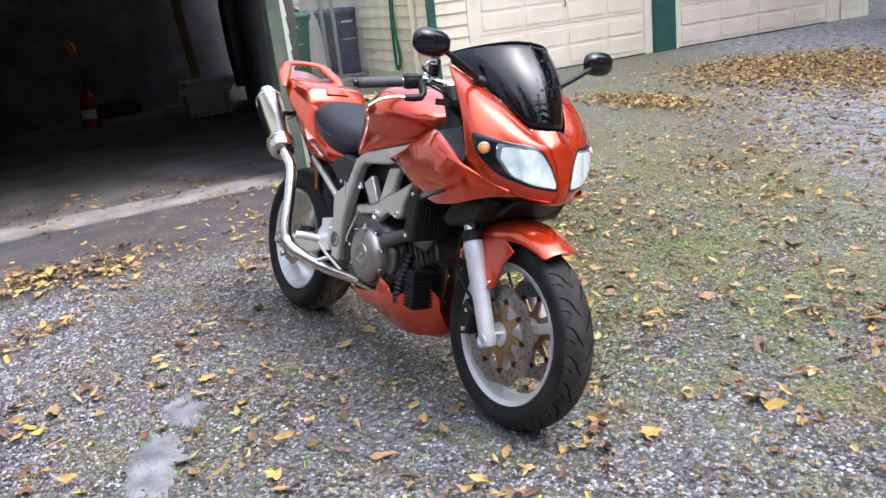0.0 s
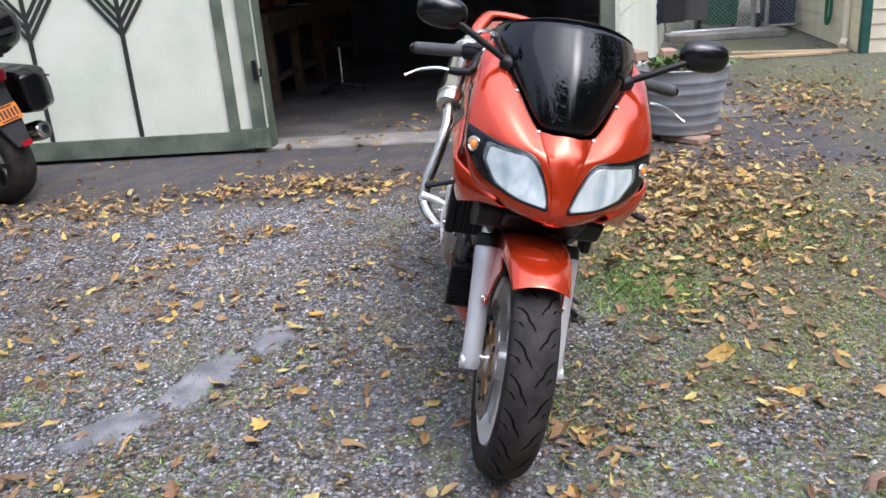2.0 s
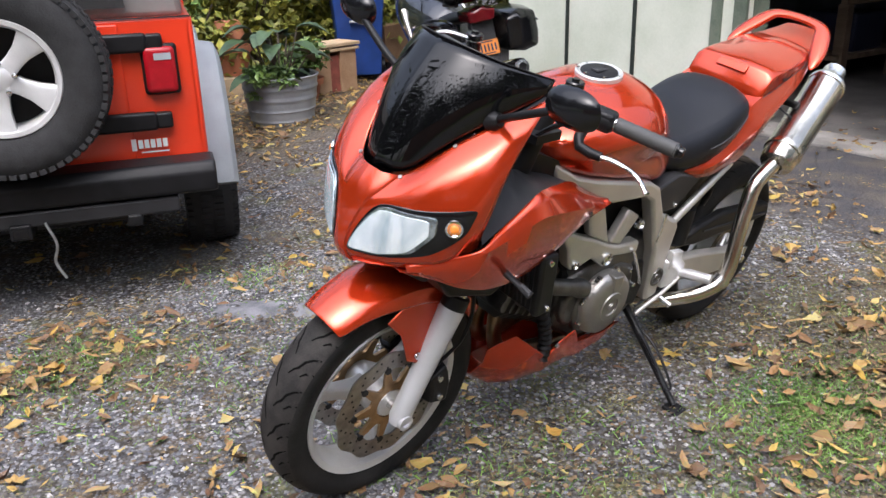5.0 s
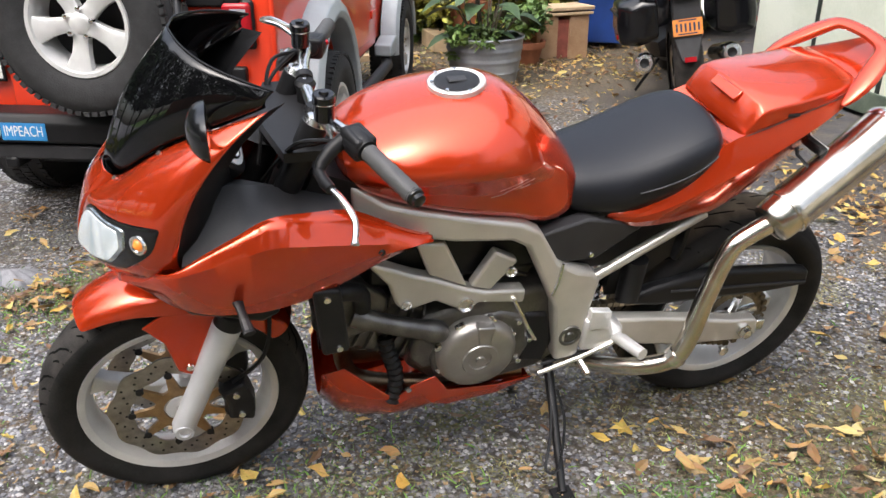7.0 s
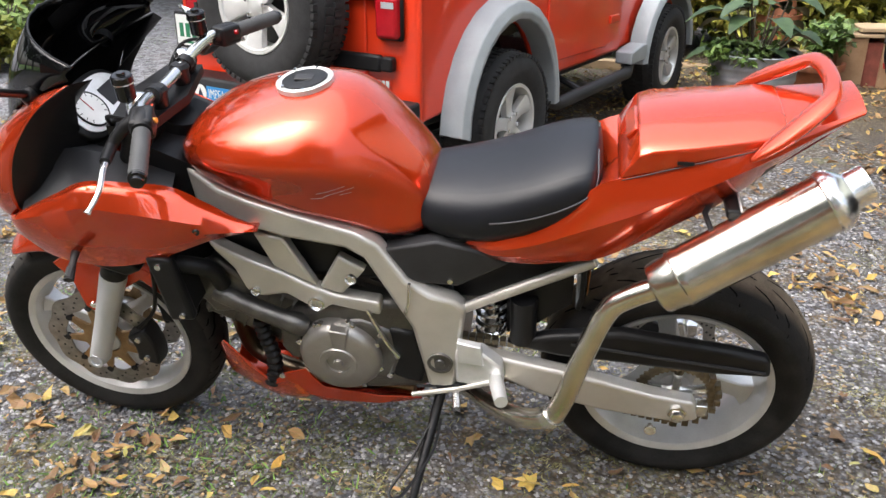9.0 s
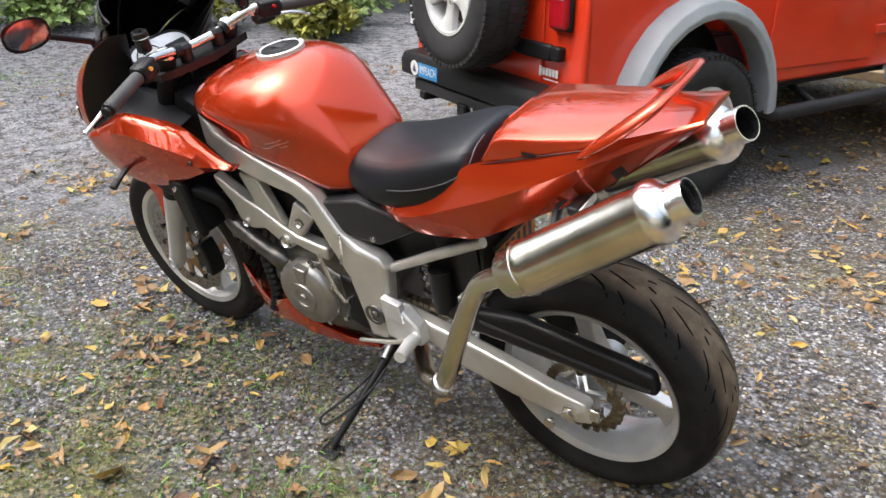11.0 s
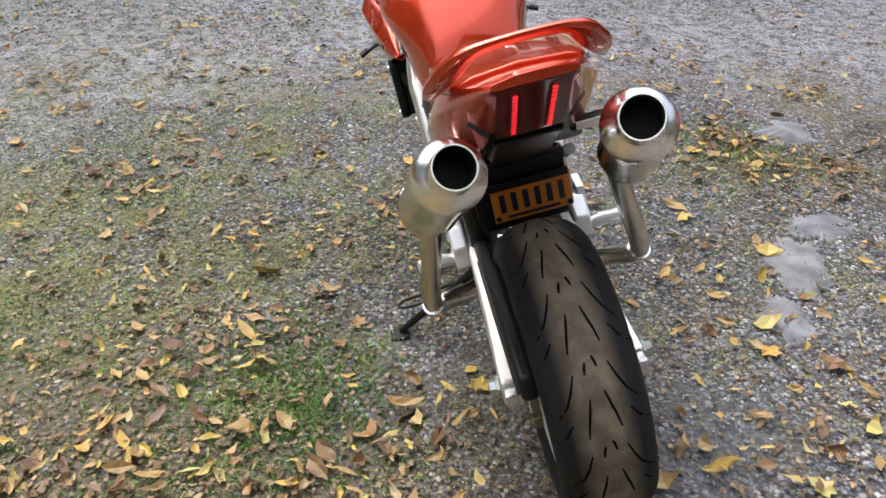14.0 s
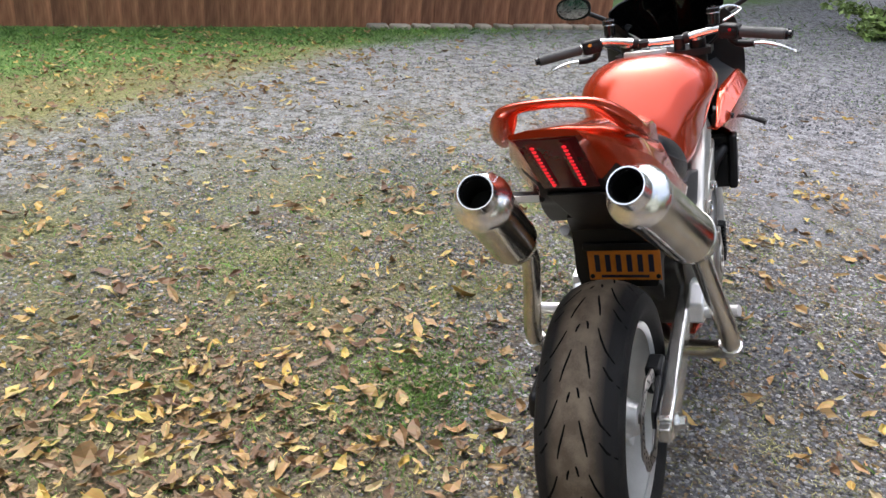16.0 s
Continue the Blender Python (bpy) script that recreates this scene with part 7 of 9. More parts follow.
part("light_housing", lamp_strip(-0.057, 0.057, 0.0, 1.0, 0.006), shade("smoked_red_lens", (0.10, 0.004, 0.007), 0.12, 0.0, 0.1, 20), tail, "smoked dark red tail light housing")
for s in (1, -1):
    led = part("tail_lens", lamp_strip(s * 0.030 - 0.012, s * 0.030 + 0.012, 0.04, 0.94, 0.0075), DARKRED, tail, "red tail light lens")
    for k in range(12):
        c = LAMP_A + (LAMP_B - LAMP_A) * (0.10 + 0.070 * k) + Vector((0, s * 0.030, 0)) + LAMP_N * 0.0065
        part("led", lathe([(0.0, 0.0048), (0.002, 0.004), (0.003, 0.0)], c, LAMP_N, 10), LED_RED, led)
    ind = part("rear_indicator", box((-0.04, s * 0.075, 0.855), (-0.015, s * 0.155, 0.875)), BLACK, tail, "slim black rear indicator")
    rounded(ind, 0.005)
    part("indicator_lens", box((-0.0435, s * 0.085, 0.858), (-0.04, s * 0.15, 0.872)), WHITE, ind)
under = part("inner_fender", loft([half(u, p) for u, p in ((0.255, [(0.0, 0.70), (0.085, 0.56), (0.095, 0.72)]), (0.31, [(0.0, 0.64), (0.09, 0.52), (0.10, 0.71)]), (0.36, [(0.0, 0.55), (0.085, 0.46), (0.095, 0.68)]), (0.40, [(0.0, 0.50), (0.06, 0.44), (0.08, 0.66)]))]), BLACK, bike)
rounded(part("plate_bracket", slab([(-0.07, 0.880), (0.10, 0.772), (0.235, 0.70), (0.25, 0.72), (0.12, 0.81), (-0.03, 0.892)], -0.062, 0.062), BLACK, bike), 0.006)
holder = part("plate_holder", loft([[(u, -v, w), (u + 0.012, -v, w + 0.004), (u + 0.012, v, w + 0.004), (u, v, w)] for u, v, w in ((0.09, 0.070, 0.778), (0.16, 0.090, 0.742), (0.215, 0.100, 0.705), (0.228, 0.102, 0.66), (0.230, 0.102, 0.585), (0.236, 0.094, 0.548))]), BLACK, bike, "black plastic plate holder")
rounded(holder, 0.003)
own = number_plate(bike, facing((0.222, -0.020, 0.617), (-1, 0, -0.05)), PLATE_ORANGE, PLATE_BLUE, 0.174, 0.090)
# Plain black strip across the plate's top edge.
rounded(part("plate_surround", box((0.214, -0.104, 0.650), (0.2205, 0.076, 0.668)), BLACK, own), 0.002)
for s in (1, -1):
    part("plate_bolt", lathe([(0.0, 0.006), (0.003, 0.005), (0.003, 0.0)], (0.2215, s * 0.079 - 0.020, 0.582), (-1, 0, 0), 10), BLACK, own)

# --- exhaust ---


def exhaust(s):
    path = curve_pts([(0.60, s * 0.03, 0.255), (0.50, s * 0.075, 0.265), (0.43, s * 0.145, 0.288), (0.36, s * 0.212, 0.325), (0.292, s * 0.243, 0.362), (0.262, s * 0.246, 0.42), (0.225, s * 0.220, 0.54), (0.185, s * 0.200, 0.645), (0.150, s * 0.198, 0.682), (0.085, s * 0.200, 0.722)], 5)
    pipe = part("exhaust_pipe", tube(path, 0.0235, 16), STEEL, bike, "straw tinted stainless exhaust pipe")
    part("pipe_clamp", tube([path[20], path[21], path[22]], 0.0275, 16), BRIGHT, pipe)
    A = Vector((0.085, s * 0.200, 0.722))
    T = Vector((-0.247, s * 0.140, 0.945))
    d = (T - A).normalized()
    L = (T - A).length
    muf = part("muffler", lathe([(-0.022, 0.024), (-0.018, 0.040), (-0.014, 0.049), (-0.008, 0.052), (0.030, 0.0545), (0.031, 0.0590), (0.036, 0.0595), (0.038, 0.0575), (0.052, 0.0575), (0.053, 0.057), (L - 0.075, 0.057)], A, d, 44), STEEL, bike, "brushed stainless muffler with polished end cap")
    part("end_cap", lathe([(L - 0.078, 0.0575), (L - 0.075, 0.0602), (L - 0.066, 0.0606), (L - 0.058, 0.0585), (L - 0.048, 0.0515), (L - 0.040, 0.0430), (L - 0.036, 0.0375), (L - 0.033, 0.0360), (L - 0.004, 0.0362), (L, 0.0352), (L, 0.0325), (L - 0.02, 0.032)], A, d, 44), CAPSTEEL, muf, "polished end cap")
    # Plain black tube and end disc inside the tip.
    part("baffle_tube", lathe([(L - 0.003, 0.0323), (L - 0.10, 0.0323), (L - 0.10, 0.0)], A, d, 30), BLACK, muf, "black tailpipe bore")
    part("muffler_bracket", tube([A + d * 0.10 + Vector((0, 0, 0.05)), (0.02, s * 0.13, 0.85), (0.0, s * 0.09, 0.87)], 0.006, 8, flat=0.5), BLACK, muf)
    peg = part("foot_peg", tube([(0.42, s * 0.15, 0.392), (0.408, s * 0.20, 0.408), (0.392, s * 0.262, 0.418)], [0.012, 0.017, 0.015], 12), ALU, bike, "bright aluminium foot peg")
    br = rounded(part("peg_bracket", slab([(0.505, 0.465), (0.445, 0.472), (0.40, 0.43), (0.395, 0.378), (0.445, 0.366), (0.505, 0.372)], s * 0.135, s * 0.174), ALU, bike, "bright aluminium peg bracket"), 0.006)
    rounded(part("heel_plate", slab([(0.50, 0.50), (0.445, 0.49), (0.44, 0.435), (0.50, 0.44)], s * 0.158, s * 0.178), ALU, br), 0.003)
    lever = part("shift_lever" if s > 0 else "brake_pedal", tube([(0.40, s * 0.178, 0.398), (0.50, s * 0.176, 0.355), (0.61, s * 0.172, 0.318)], 0.006, 8), SILVER, bike)
    part("lever_peg", tube([(0.505, s * 0.17, 0.345), (0.498, s * 0.215, 0.332)], 0.009, 8), BRIGHT, lever)
    part("linkage_rod", tube([(0.42, s * 0.165, 0.372), (0.60, s * 0.160, 0.335)], 0.004, 6), DARKGREY, lever)


both(exhaust)

# --- swingarm, chain, shock, stand ---


def arm(s):
    sw = rounded(part("swingarm", slab([(0.55, 0.455), (0.376, 0.418), (0.241, 0.398), (0.06, 0.362), (-0.03, 0.352), (-0.045, 0.300), (0.0, 0.285), (0.164, 0.297), (0.310, 0.322), (0.40, 0.36), (0.55, 0.385)], [s * q for q in (0.10, 0.10, 0.105, 0.112, 0.115, 0.115, 0.115, 0.110, 0.105, 0.10, 0.10)], [s * q for q in (0.135, 0.138, 0.142, 0.150, 0.152, 0.152, 0.152, 0.148, 0.142, 0.138, 0.135)]), BRIGHT if s < 0 else SILVER, bike, "silver aluminium swingarm"), 0.008, 3)
    part("axle_nut", lathe([(0.0, 0.022), (0.008, 0.022), (0.010, 0.016), (0.022, 0.015), (0.024, 0.012), (0.024, 0)], (0.005, s * 0.151, 0.322), (0, s, 0), 6), BRIGHT, sw)
    rounded(part("chain_adjuster", box((-0.062, s * 0.122, 0.308), (-0.035, s * 0.148, 0.342)), BRIGHT, sw), 0.003)
    part("paddock_bobbin", lathe([(0.0, 0.006), (0.012, 0.006), (0.014, 0.014), (0.02, 0.014), (0.02, 0)], (0.058, s * 0.148, 0.268), (0, s, 0), 14), BRIGHT, sw)


both(arm)
grip_box = rounded(part("rear_caliper", slab([(0.10, 0.40), (0.17, 0.405), (0.20, 0.36), (0.185, 0.315), (0.11, 0.325)], -0.108, -0.070), BLACK, bike, "black rear brake caliper"), 0.008)
rounded(part("caliper_bracket", slab([(0.0, 0.345), (0.10, 0.385), (0.12, 0.335), (0.0, 0.30)], -0.110, -0.098), DARKGREY, grip_box), 0.003)
guard = rounded(part("chain_guard", slab([(0.40, 0.455), (0.30, 0.49), (0.141, 0.515), (-0.10, 0.487), (-0.175, 0.472), (-0.185, 0.42), (-0.05, 0.415), (0.130, 0.424), (0.28, 0.43)], 0.086, 0.122), BLACK, bike, "black plastic chain guard"), 0.012, 3)
part("guard_rib", tube([(0.25, 0.123, 0.475), (0.10, 0.124, 0.462), (-0.17, 0.124, 0.437)], 0.004, 6), DARKGREY, guard)
bm = bmesh.new()
links = []
for k in range(34):
    f = k / 33
    links.append((0.60 - 0.585 * f, 0.455 - 0.040 * f))
for k in range(34):
    f = k / 33
    links.append((0.0 + 0.60 * f, 0.229 + 0.145 * f))
for k in range(12):
    a = radians(95 + 170 * k / 11)
    links.append((0.005 + 0.096 * math.cos(a), 0.322 + 0.096 * math.sin(a)))
for u, w in links:
    box((u - 0.007, 0.086, w - 0.007), (u + 0.007, 0.104, w + 0.007), bm)
tagged(part("drive_chain", bm, CHAIN, bike, "oily drive chain"), kind="stuff")
sh = part("rear_shock", tube([(0.44, 0.03, 0.36), (0.43, 0.03, 0.70)], 0.018, 14), BRIGHT, bike, "rear shock with silver spring")
bm = bmesh.new()
tube([(0.438 + 0.034 * math.cos(t * 0.6), 0.03 + 0.034 * math.sin(t * 0.6), 0.42 + 0.0027 * t) for t in range(80)], 0.006, 6, bm)
part("spring", bm, BRIGHT, sh)
part("reservoir_tank", tube([(0.36, 0.10, 0.46), (0.36, 0.10, 0.58)], 0.03, 14), BLACK, bike)
rounded(part("battery_box", box((0.32, -0.09, 0.56), (0.52, 0.09, 0.72)), BLACK, bike), 0.01)
rounded(part("air_box", box((0.62, -0.11, 0.60), (1.04, 0.11, 0.80)), BLACK, bike), 0.02)
stand = part("side_stand", tube([(0.55, 0.10, 0.285), (0.565, 0.19, 0.225), (0.597, 0.372, 0.108)], [0.014, 0.012, 0.010], 10), BLACK, bike, "black steel side stand")
rounded(part("stand_foot", box((0.57, 0.352, 0.092), (0.625, 0.405, 0.103)), BLACK, stand), 0.003)
part("stand_tang", tube(curve_pts([(0.56, 0.16, 0.245), (0.60, 0.27, 0.205), (0.64, 0.345, 0.175), (0.61, 0.35, 0.172), (0.555, 0.25, 0.21), (0.545, 0.17, 0.24)], 5), 0.004, 6), BLACK, stand)

# --- nose fairing: a grid of stations from the ridge outwards (a) and from the screen downwards (s) ---
NOSE = [[(1.520, 0.0, 0.920), (1.492, 0.066, 0.922), (1.406, 0.122, 0.998), (1.305, 0.168, 1.058), (1.228, 0.186, 1.090)],
        [(1.546, 0.0, 0.888), (1.530, 0.064, 0.892), (1.472, 0.140, 0.945), (1.385, 0.196, 1.000), (1.295, 0.212, 1.045)],
        [(1.562, 0.0, 0.850), (1.549, 0.064, 0.872), (1.502, 0.150, 0.892), (1.425, 0.218, 0.930), (1.360, 0.226, 0.965)],
        [(1.578, 0.0, 0.800), (1.567, 0.052, 0.812), (1.522, 0.140, 0.828), (1.455, 0.216, 0.855), (1.392, 0.230, 0.890)],
        [(1.584, 0.0, 0.752), (1.572, 0.050, 0.756), (1.532, 0.122, 0.766), (1.472, 0.198, 0.794), (1.405, 0.224, 0.830)],
        [(1.566, 0.0, 0.720), (1.552, 0.048, 0.722), (1.512, 0.112, 0.734), (1.455, 0.182, 0.760), (1.398, 0.212, 0.796)],
        [(1.520, 0.0, 0.712), (1.508, 0.042, 0.713), (1.475, 0.100, 0.725), (1.425, 0.166, 0.752), (1.375, 0.196, 0.785)]]


def spline4(p, t):
    a, b, c, d = p
    return 0.5 * ((2 * b) + (c - a) * t + (2 * a - 5 * b + 4 * c - d) * t * t + (3 * b - a - 3 * c + d) * t ** 3)


def nose_at(a, s, side=1):
    """A place on the fairing's skin; a runs 0..4 outwards, s 0..6 down."""
    def along(row, x):
        x = max(0, min(3.999, x))
        i = int(x)
        pts = [Vector(p) for p in row]
        mirror = Vector((pts[1].x, -pts[1].y, pts[1].z))
        ext = [mirror] + pts + [2 * pts[-1] - pts[-2]]
        return spline4(ext[i:i + 4], x - i)
    y = max(0, min(5.999, s))
    j = int(y)
    rows = [along(NOSE[max(0, min(6, k))], a) for k in (j - 1, j, j + 1, j + 2)]
    p = spline4(rows, y - j)
    return Vector((p.x, p.y * side, p.z))


def nose_normal(a, s, side=1):
    e = 0.02
    n = (nose_at(a + e, s, side) - nose_at(max(0, a - e), s, side)).cross(nose_at(a, s + e, side) - nose_at(a, max(0, s - e), side)).normalized()
    return n if n.x > 0 or n.dot(Vector((1, 0, 0))) > 0 else -n


rows = []
for j in range(31):
    s = 6 * j / 30
    half_row = [nose_at(4 * i / 20, s) for i in range(21)]
    rows.append([Vector((p.x, -p.y, p.z)) for p in reversed(half_row[1:])] + half_row)
nose = part("nose_fairing", loft(rows, False, False), [ORANGE, BLACK], bike, "orange nose fairing with twin headlights")
thick(nose, 0.004)
nose.modifiers["thickness"].material_offset = 1
nose.modifiers["thickness"].material_offset_rim = 1


ridge = []
for j in range(25):
    s = 0.05 + 5.9 * j / 24
    e = 1.0 - 0.62 * min(1, s / 3.6) + 0.10 * max(0, s - 4)
    row = []
    for f, h in ((1.0, 0.0005), (0.9, 0.0042), (0.45, 0.0052), (0.02, 0.0055)):
        row.append(nose_at(e * f, s) + nose_normal(max(0.03, e * f), s) * h)
    ridge.append(row + [Vector((p.x, -p.y, p.z)) for p in reversed(row)])
part("nose_ridge", loft(ridge, False, False), ORANGE, nose, "raised orange ridge between the headlights")


def skin_patch(name, outline, lift, material, parent, side, label="", depth=0.005):
    """A panel that follows the fairing's skin inside an outline of (a, s), filled by rings towards its middle."""
    m = Vector((sum(a for a, _ in outline) / len(outline), sum(s for _, s in outline) / len(outline)))
    dense = []
    for i in range(len(outline)):
        p, q = Vector(outline[i]), Vector(outline[(i + 1) % len(outline)])
        dense += [p + (q - p) * k / 8 for k in range(8)]
    for _ in range(2):
        dense = [(dense[i - 1] + 2 * dense[i] + dense[(i + 1) % len(dense)]) / 4 for i in range(len(dense))]
    rings = [[nose_at(p.x, p.y, side) - nose_normal(p.x, p.y, side) * depth for p in dense]]
    for f in (1.0, 0.97, 0.85, 0.6, 0.3, 0.05):
        up = lift if f < 0.99 else lift * 0.4
        rings.append([nose_at(*(m + (p - m) * f), side) + nose_normal(*(m + (p - m) * f), side) * up for p in dense])
    return part(name, loft(rings, True, True), material, parent, label)


LENSGLASS = shade("grey_blue_headlight_glass", (0.16, 0.20, 0.215), 0.16, 0.7, 0.3, 30, 0, 200, coat=1.0, second=(0.42, 0.48, 0.50))
# Reflector's light is painted: pale and dark noise streaks plus a faint emission.
HEADLENS = bpy.data.materials.new("headlight_reflector_painted_light")
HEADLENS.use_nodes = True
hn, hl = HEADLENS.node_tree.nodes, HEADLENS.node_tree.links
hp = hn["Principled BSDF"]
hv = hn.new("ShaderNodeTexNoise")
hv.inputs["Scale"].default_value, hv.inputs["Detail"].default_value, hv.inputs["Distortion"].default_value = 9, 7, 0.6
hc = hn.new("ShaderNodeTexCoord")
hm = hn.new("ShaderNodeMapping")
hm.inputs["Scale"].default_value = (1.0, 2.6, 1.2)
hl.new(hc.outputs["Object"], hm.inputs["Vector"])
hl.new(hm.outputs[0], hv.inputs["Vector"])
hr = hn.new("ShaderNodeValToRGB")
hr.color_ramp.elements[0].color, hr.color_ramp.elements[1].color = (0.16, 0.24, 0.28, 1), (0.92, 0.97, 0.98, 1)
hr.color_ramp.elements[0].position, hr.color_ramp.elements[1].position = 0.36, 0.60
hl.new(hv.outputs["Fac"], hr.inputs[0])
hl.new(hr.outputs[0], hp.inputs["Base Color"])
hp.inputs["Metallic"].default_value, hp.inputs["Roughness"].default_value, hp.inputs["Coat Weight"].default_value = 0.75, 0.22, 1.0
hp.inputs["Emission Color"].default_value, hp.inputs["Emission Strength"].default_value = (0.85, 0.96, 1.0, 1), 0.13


def headlight(s):
    rim = skin_patch("headlight_surround", [(0.36, 4.0), (1.06, 1.92), (3.22, 2.42), (3.22, 3.12), (2.6, 3.82), (1.5, 4.0)], 0.002, GLOSSBLACK, nose, s, "black headlight surround")
    lens = skin_patch("headlight_lens", [(0.44, 3.88), (1.12, 2.06), (2.36, 2.38), (2.50, 3.0), (2.28, 3.66), (1.5, 3.88)], 0.005, LENSGLASS, rim, s, "clear headlight lens")
    # Bright core with the lamp's reflections painted into its colour.
    skin_patch("lit_reflector", [(0.51, 3.82), (1.14, 2.18), (2.24, 2.44), (2.39, 3.0), (2.18, 3.60), (1.5, 3.82)], 0.0062, HEADLENS, lens, s, "headlight reflector with painted bright streaks and a faint glow")
    c = nose_at(2.78, 2.82, s)
    n = nose_normal(2.78, 2.82, s)
    part("indicator_reflector", lathe([(0.0, 0.019), (0.004, 0.018), (0.0045, 0.014), (0.002, 0.011), (0.002, 0.0)], c + n * 0.001, n, 20), CHROME, rim, "silver indicator reflector")
    part("indicator_bulb", lathe([(0.0, 0.010), (0.003, 0.0097), (0.006, 0.007), (0.008, 0.0)], c + n * 0.002, n, 18), AMBER_ON, rim, "lit amber indicator bulb")
    for a, q in ((1.0, 0.06), (2.0, 0.08)):
        p = nose_at(a, q, s)
        nn = nose_normal(a, q + 0.1, s)
        part("screen_bolt", lathe([(0, 0.0052), (0.0025, 0.0045), (0.003, 0)], p + nn * 0.004 + Vector((0.002, 0, -0.006)), nn, 10), DISC, nose, "steel screen bolt")
    # black inner panel behind the screen
    inner = [[nose_at(4, 6 * k / 10, s) for k in range(11)], [nose_at(4, 6 * k / 10, s) + Vector((-0.035, -0.03 * s, 0.0)) for k in range(11)],
             [Vector((1.30 - 0.02 * k / 10, s * 0.10, 0.99 - 0.016 * k)) for k in range(11)]]
    part("inner_panel", loft(inner, False, False), BLACK, nose, "black plastic inner panel")
    SIDE = [(1.515, 0.130, 0.748, 0.138, 0.744, 0.120, 0.730), (1.465, 0.178, 0.776, 0.188, 0.768, 0.165, 0.722), (1.416, 0.233, 0.809, 0.239, 0.803, 0.200, 0.705), (1.36, 0.228, 0.838, 0.244, 0.818, 0.212, 0.688),
            (1.30, 0.224, 0.868, 0.246, 0.834, 0.212, 0.678), (1.24, 0.216, 0.893, 0.247, 0.849, 0.205, 0.672), (1.16, 0.195, 0.882, 0.238, 0.836, 0.203, 0.690), (1.084, 0.172, 0.862, 0.225, 0.818, 0.200, 0.722),
            (1.02, 0.168, 0.828, 0.208, 0.798, 0.192, 0.748), (0.96, 0.170, 0.796, 0.192, 0.783, 0.184, 0.764), (0.914, 0.172, 0.778, 0.178, 0.774, 0.175, 0.768)]
    rows = [[(u, s * a, b), (u, s * (a + c) / 2, (b + d) / 2 + 0.002), (u, s * c, d), (u, s * ((c + e) / 2 + 0.010), (d + f) / 2 + 0.004), (u, s * e, f), (u, s * (e - 0.03), f + 0.006)] for u, a, b, c, d, e, f in rails(SIDE, 5)]
    panel = part("side_fairing", loft(rows, False, False), ORANGE, bike, "orange side fairing with a sharp crease")
    thick(panel, 0.003, 1.0 if s > 0 else -1.0)
    part("fairing_bolt", lathe([(-0.004, 0.009), (0.004, 0.008), (0.004, 0.004), (0.0, 0.0)], (1.029, s * 0.212, 0.783), (0, s, -0.2), 12), GLOSSBLACK, panel)
    top = [[(1.40, s * 0.226, 0.815), (1.30, s * 0.223, 0.866), (1.235, s * 0.214, 0.891), (1.16, s * 0.194, 0.880), (1.08, s * 0.171, 0.860)], [(1.37, s * 0.17, 0.925), (1.30, s * 0.14, 0.925), (1.23, s * 0.125, 0.905), (1.16, s * 0.115, 0.88), (1.1, s * 0.11, 0.86)], [(1.34, s * 0.10, 0.91), (1.28, s * 0.09, 0.905), (1.22, s * 0.08, 0.88), (1.16, s * 0.08, 0.86), (1.12, s * 0.08, 0.85)]]
    part("inner_side_panel", loft(top, False, False), DARKGREY, panel, "dark grey inner panel")
    stalk = part("front_indicator", tube([(1.31, s * 0.222, 0.722), (1.305, s * 0.250, 0.712), (1.296, s * 0.295, 0.696)], [0.011, 0.008, 0.012], 10, flat=0.7), BLACK, bike, "slim black stalk indicator")
    part("indicator_lens", tube([(1.302, s * 0.268, 0.7075), (1.298, s * 0.291, 0.699)], 0.009, 8), DARKGREY, stalk)
    # mirror
    mir = part("mirror", tube(curve_pts([(1.342, s * 0.150, 1.048), (1.350, s * 0.20, 1.075), (1.348, s * 0.27, 1.112), (1.345, s * 0.30, 1.125)], 4), [0.011] + [0.0085] * 12, 10), BLACK, bike, "black fairing mirror on a stalk")
    part("mirror_base", lathe([(-0.012, 0.022), (0.006, 0.02), (0.016, 0.012), (0.016, 0)], (1.342, s * 0.150, 1.045), (0, s, 0.5), 14), BLACK, mir)
    mc = Vector((1.338, s * 0.325, 1.138))
    ax = Vector((0.05, s, 0.06)).normalized()
    fwd = Vector((1, -0.35 * s, -0.05)).normalized()
    upv = fwd.cross(ax).normalized()
    if upv.z < 0:
        upv = -upv
    rings = []
    for k in range(7):
        f = k / 6
        scale = math.sqrt(max(0.02, 1 - (f * 0.98) ** 2))
        rings.append([mc + fwd * (0.034 * f - 0.005) + ax * (0.062 * scale * math.copysign(abs(math.cos(a)) ** 0.8, math.cos(a))) + upv * (0.039 * scale * math.copysign(abs(math.sin(a)) ** 0.8, math.sin(a))) for a in (2 * math.pi * i / 20 for i in range(20))])
    part("mirror_housing", loft(rings), GLOSSBLACK, mir)
    part("mirror_glass", loft([[mc - fwd * 0.006 + r * (ax * 0.056 * math.cos(a) + upv * 0.034 * math.sin(a)) for a in (2 * math.pi * i / 20 for i in range(20))] for r in (1.0, 0.05)]), CHROME, mir, "mirror glass")


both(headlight)

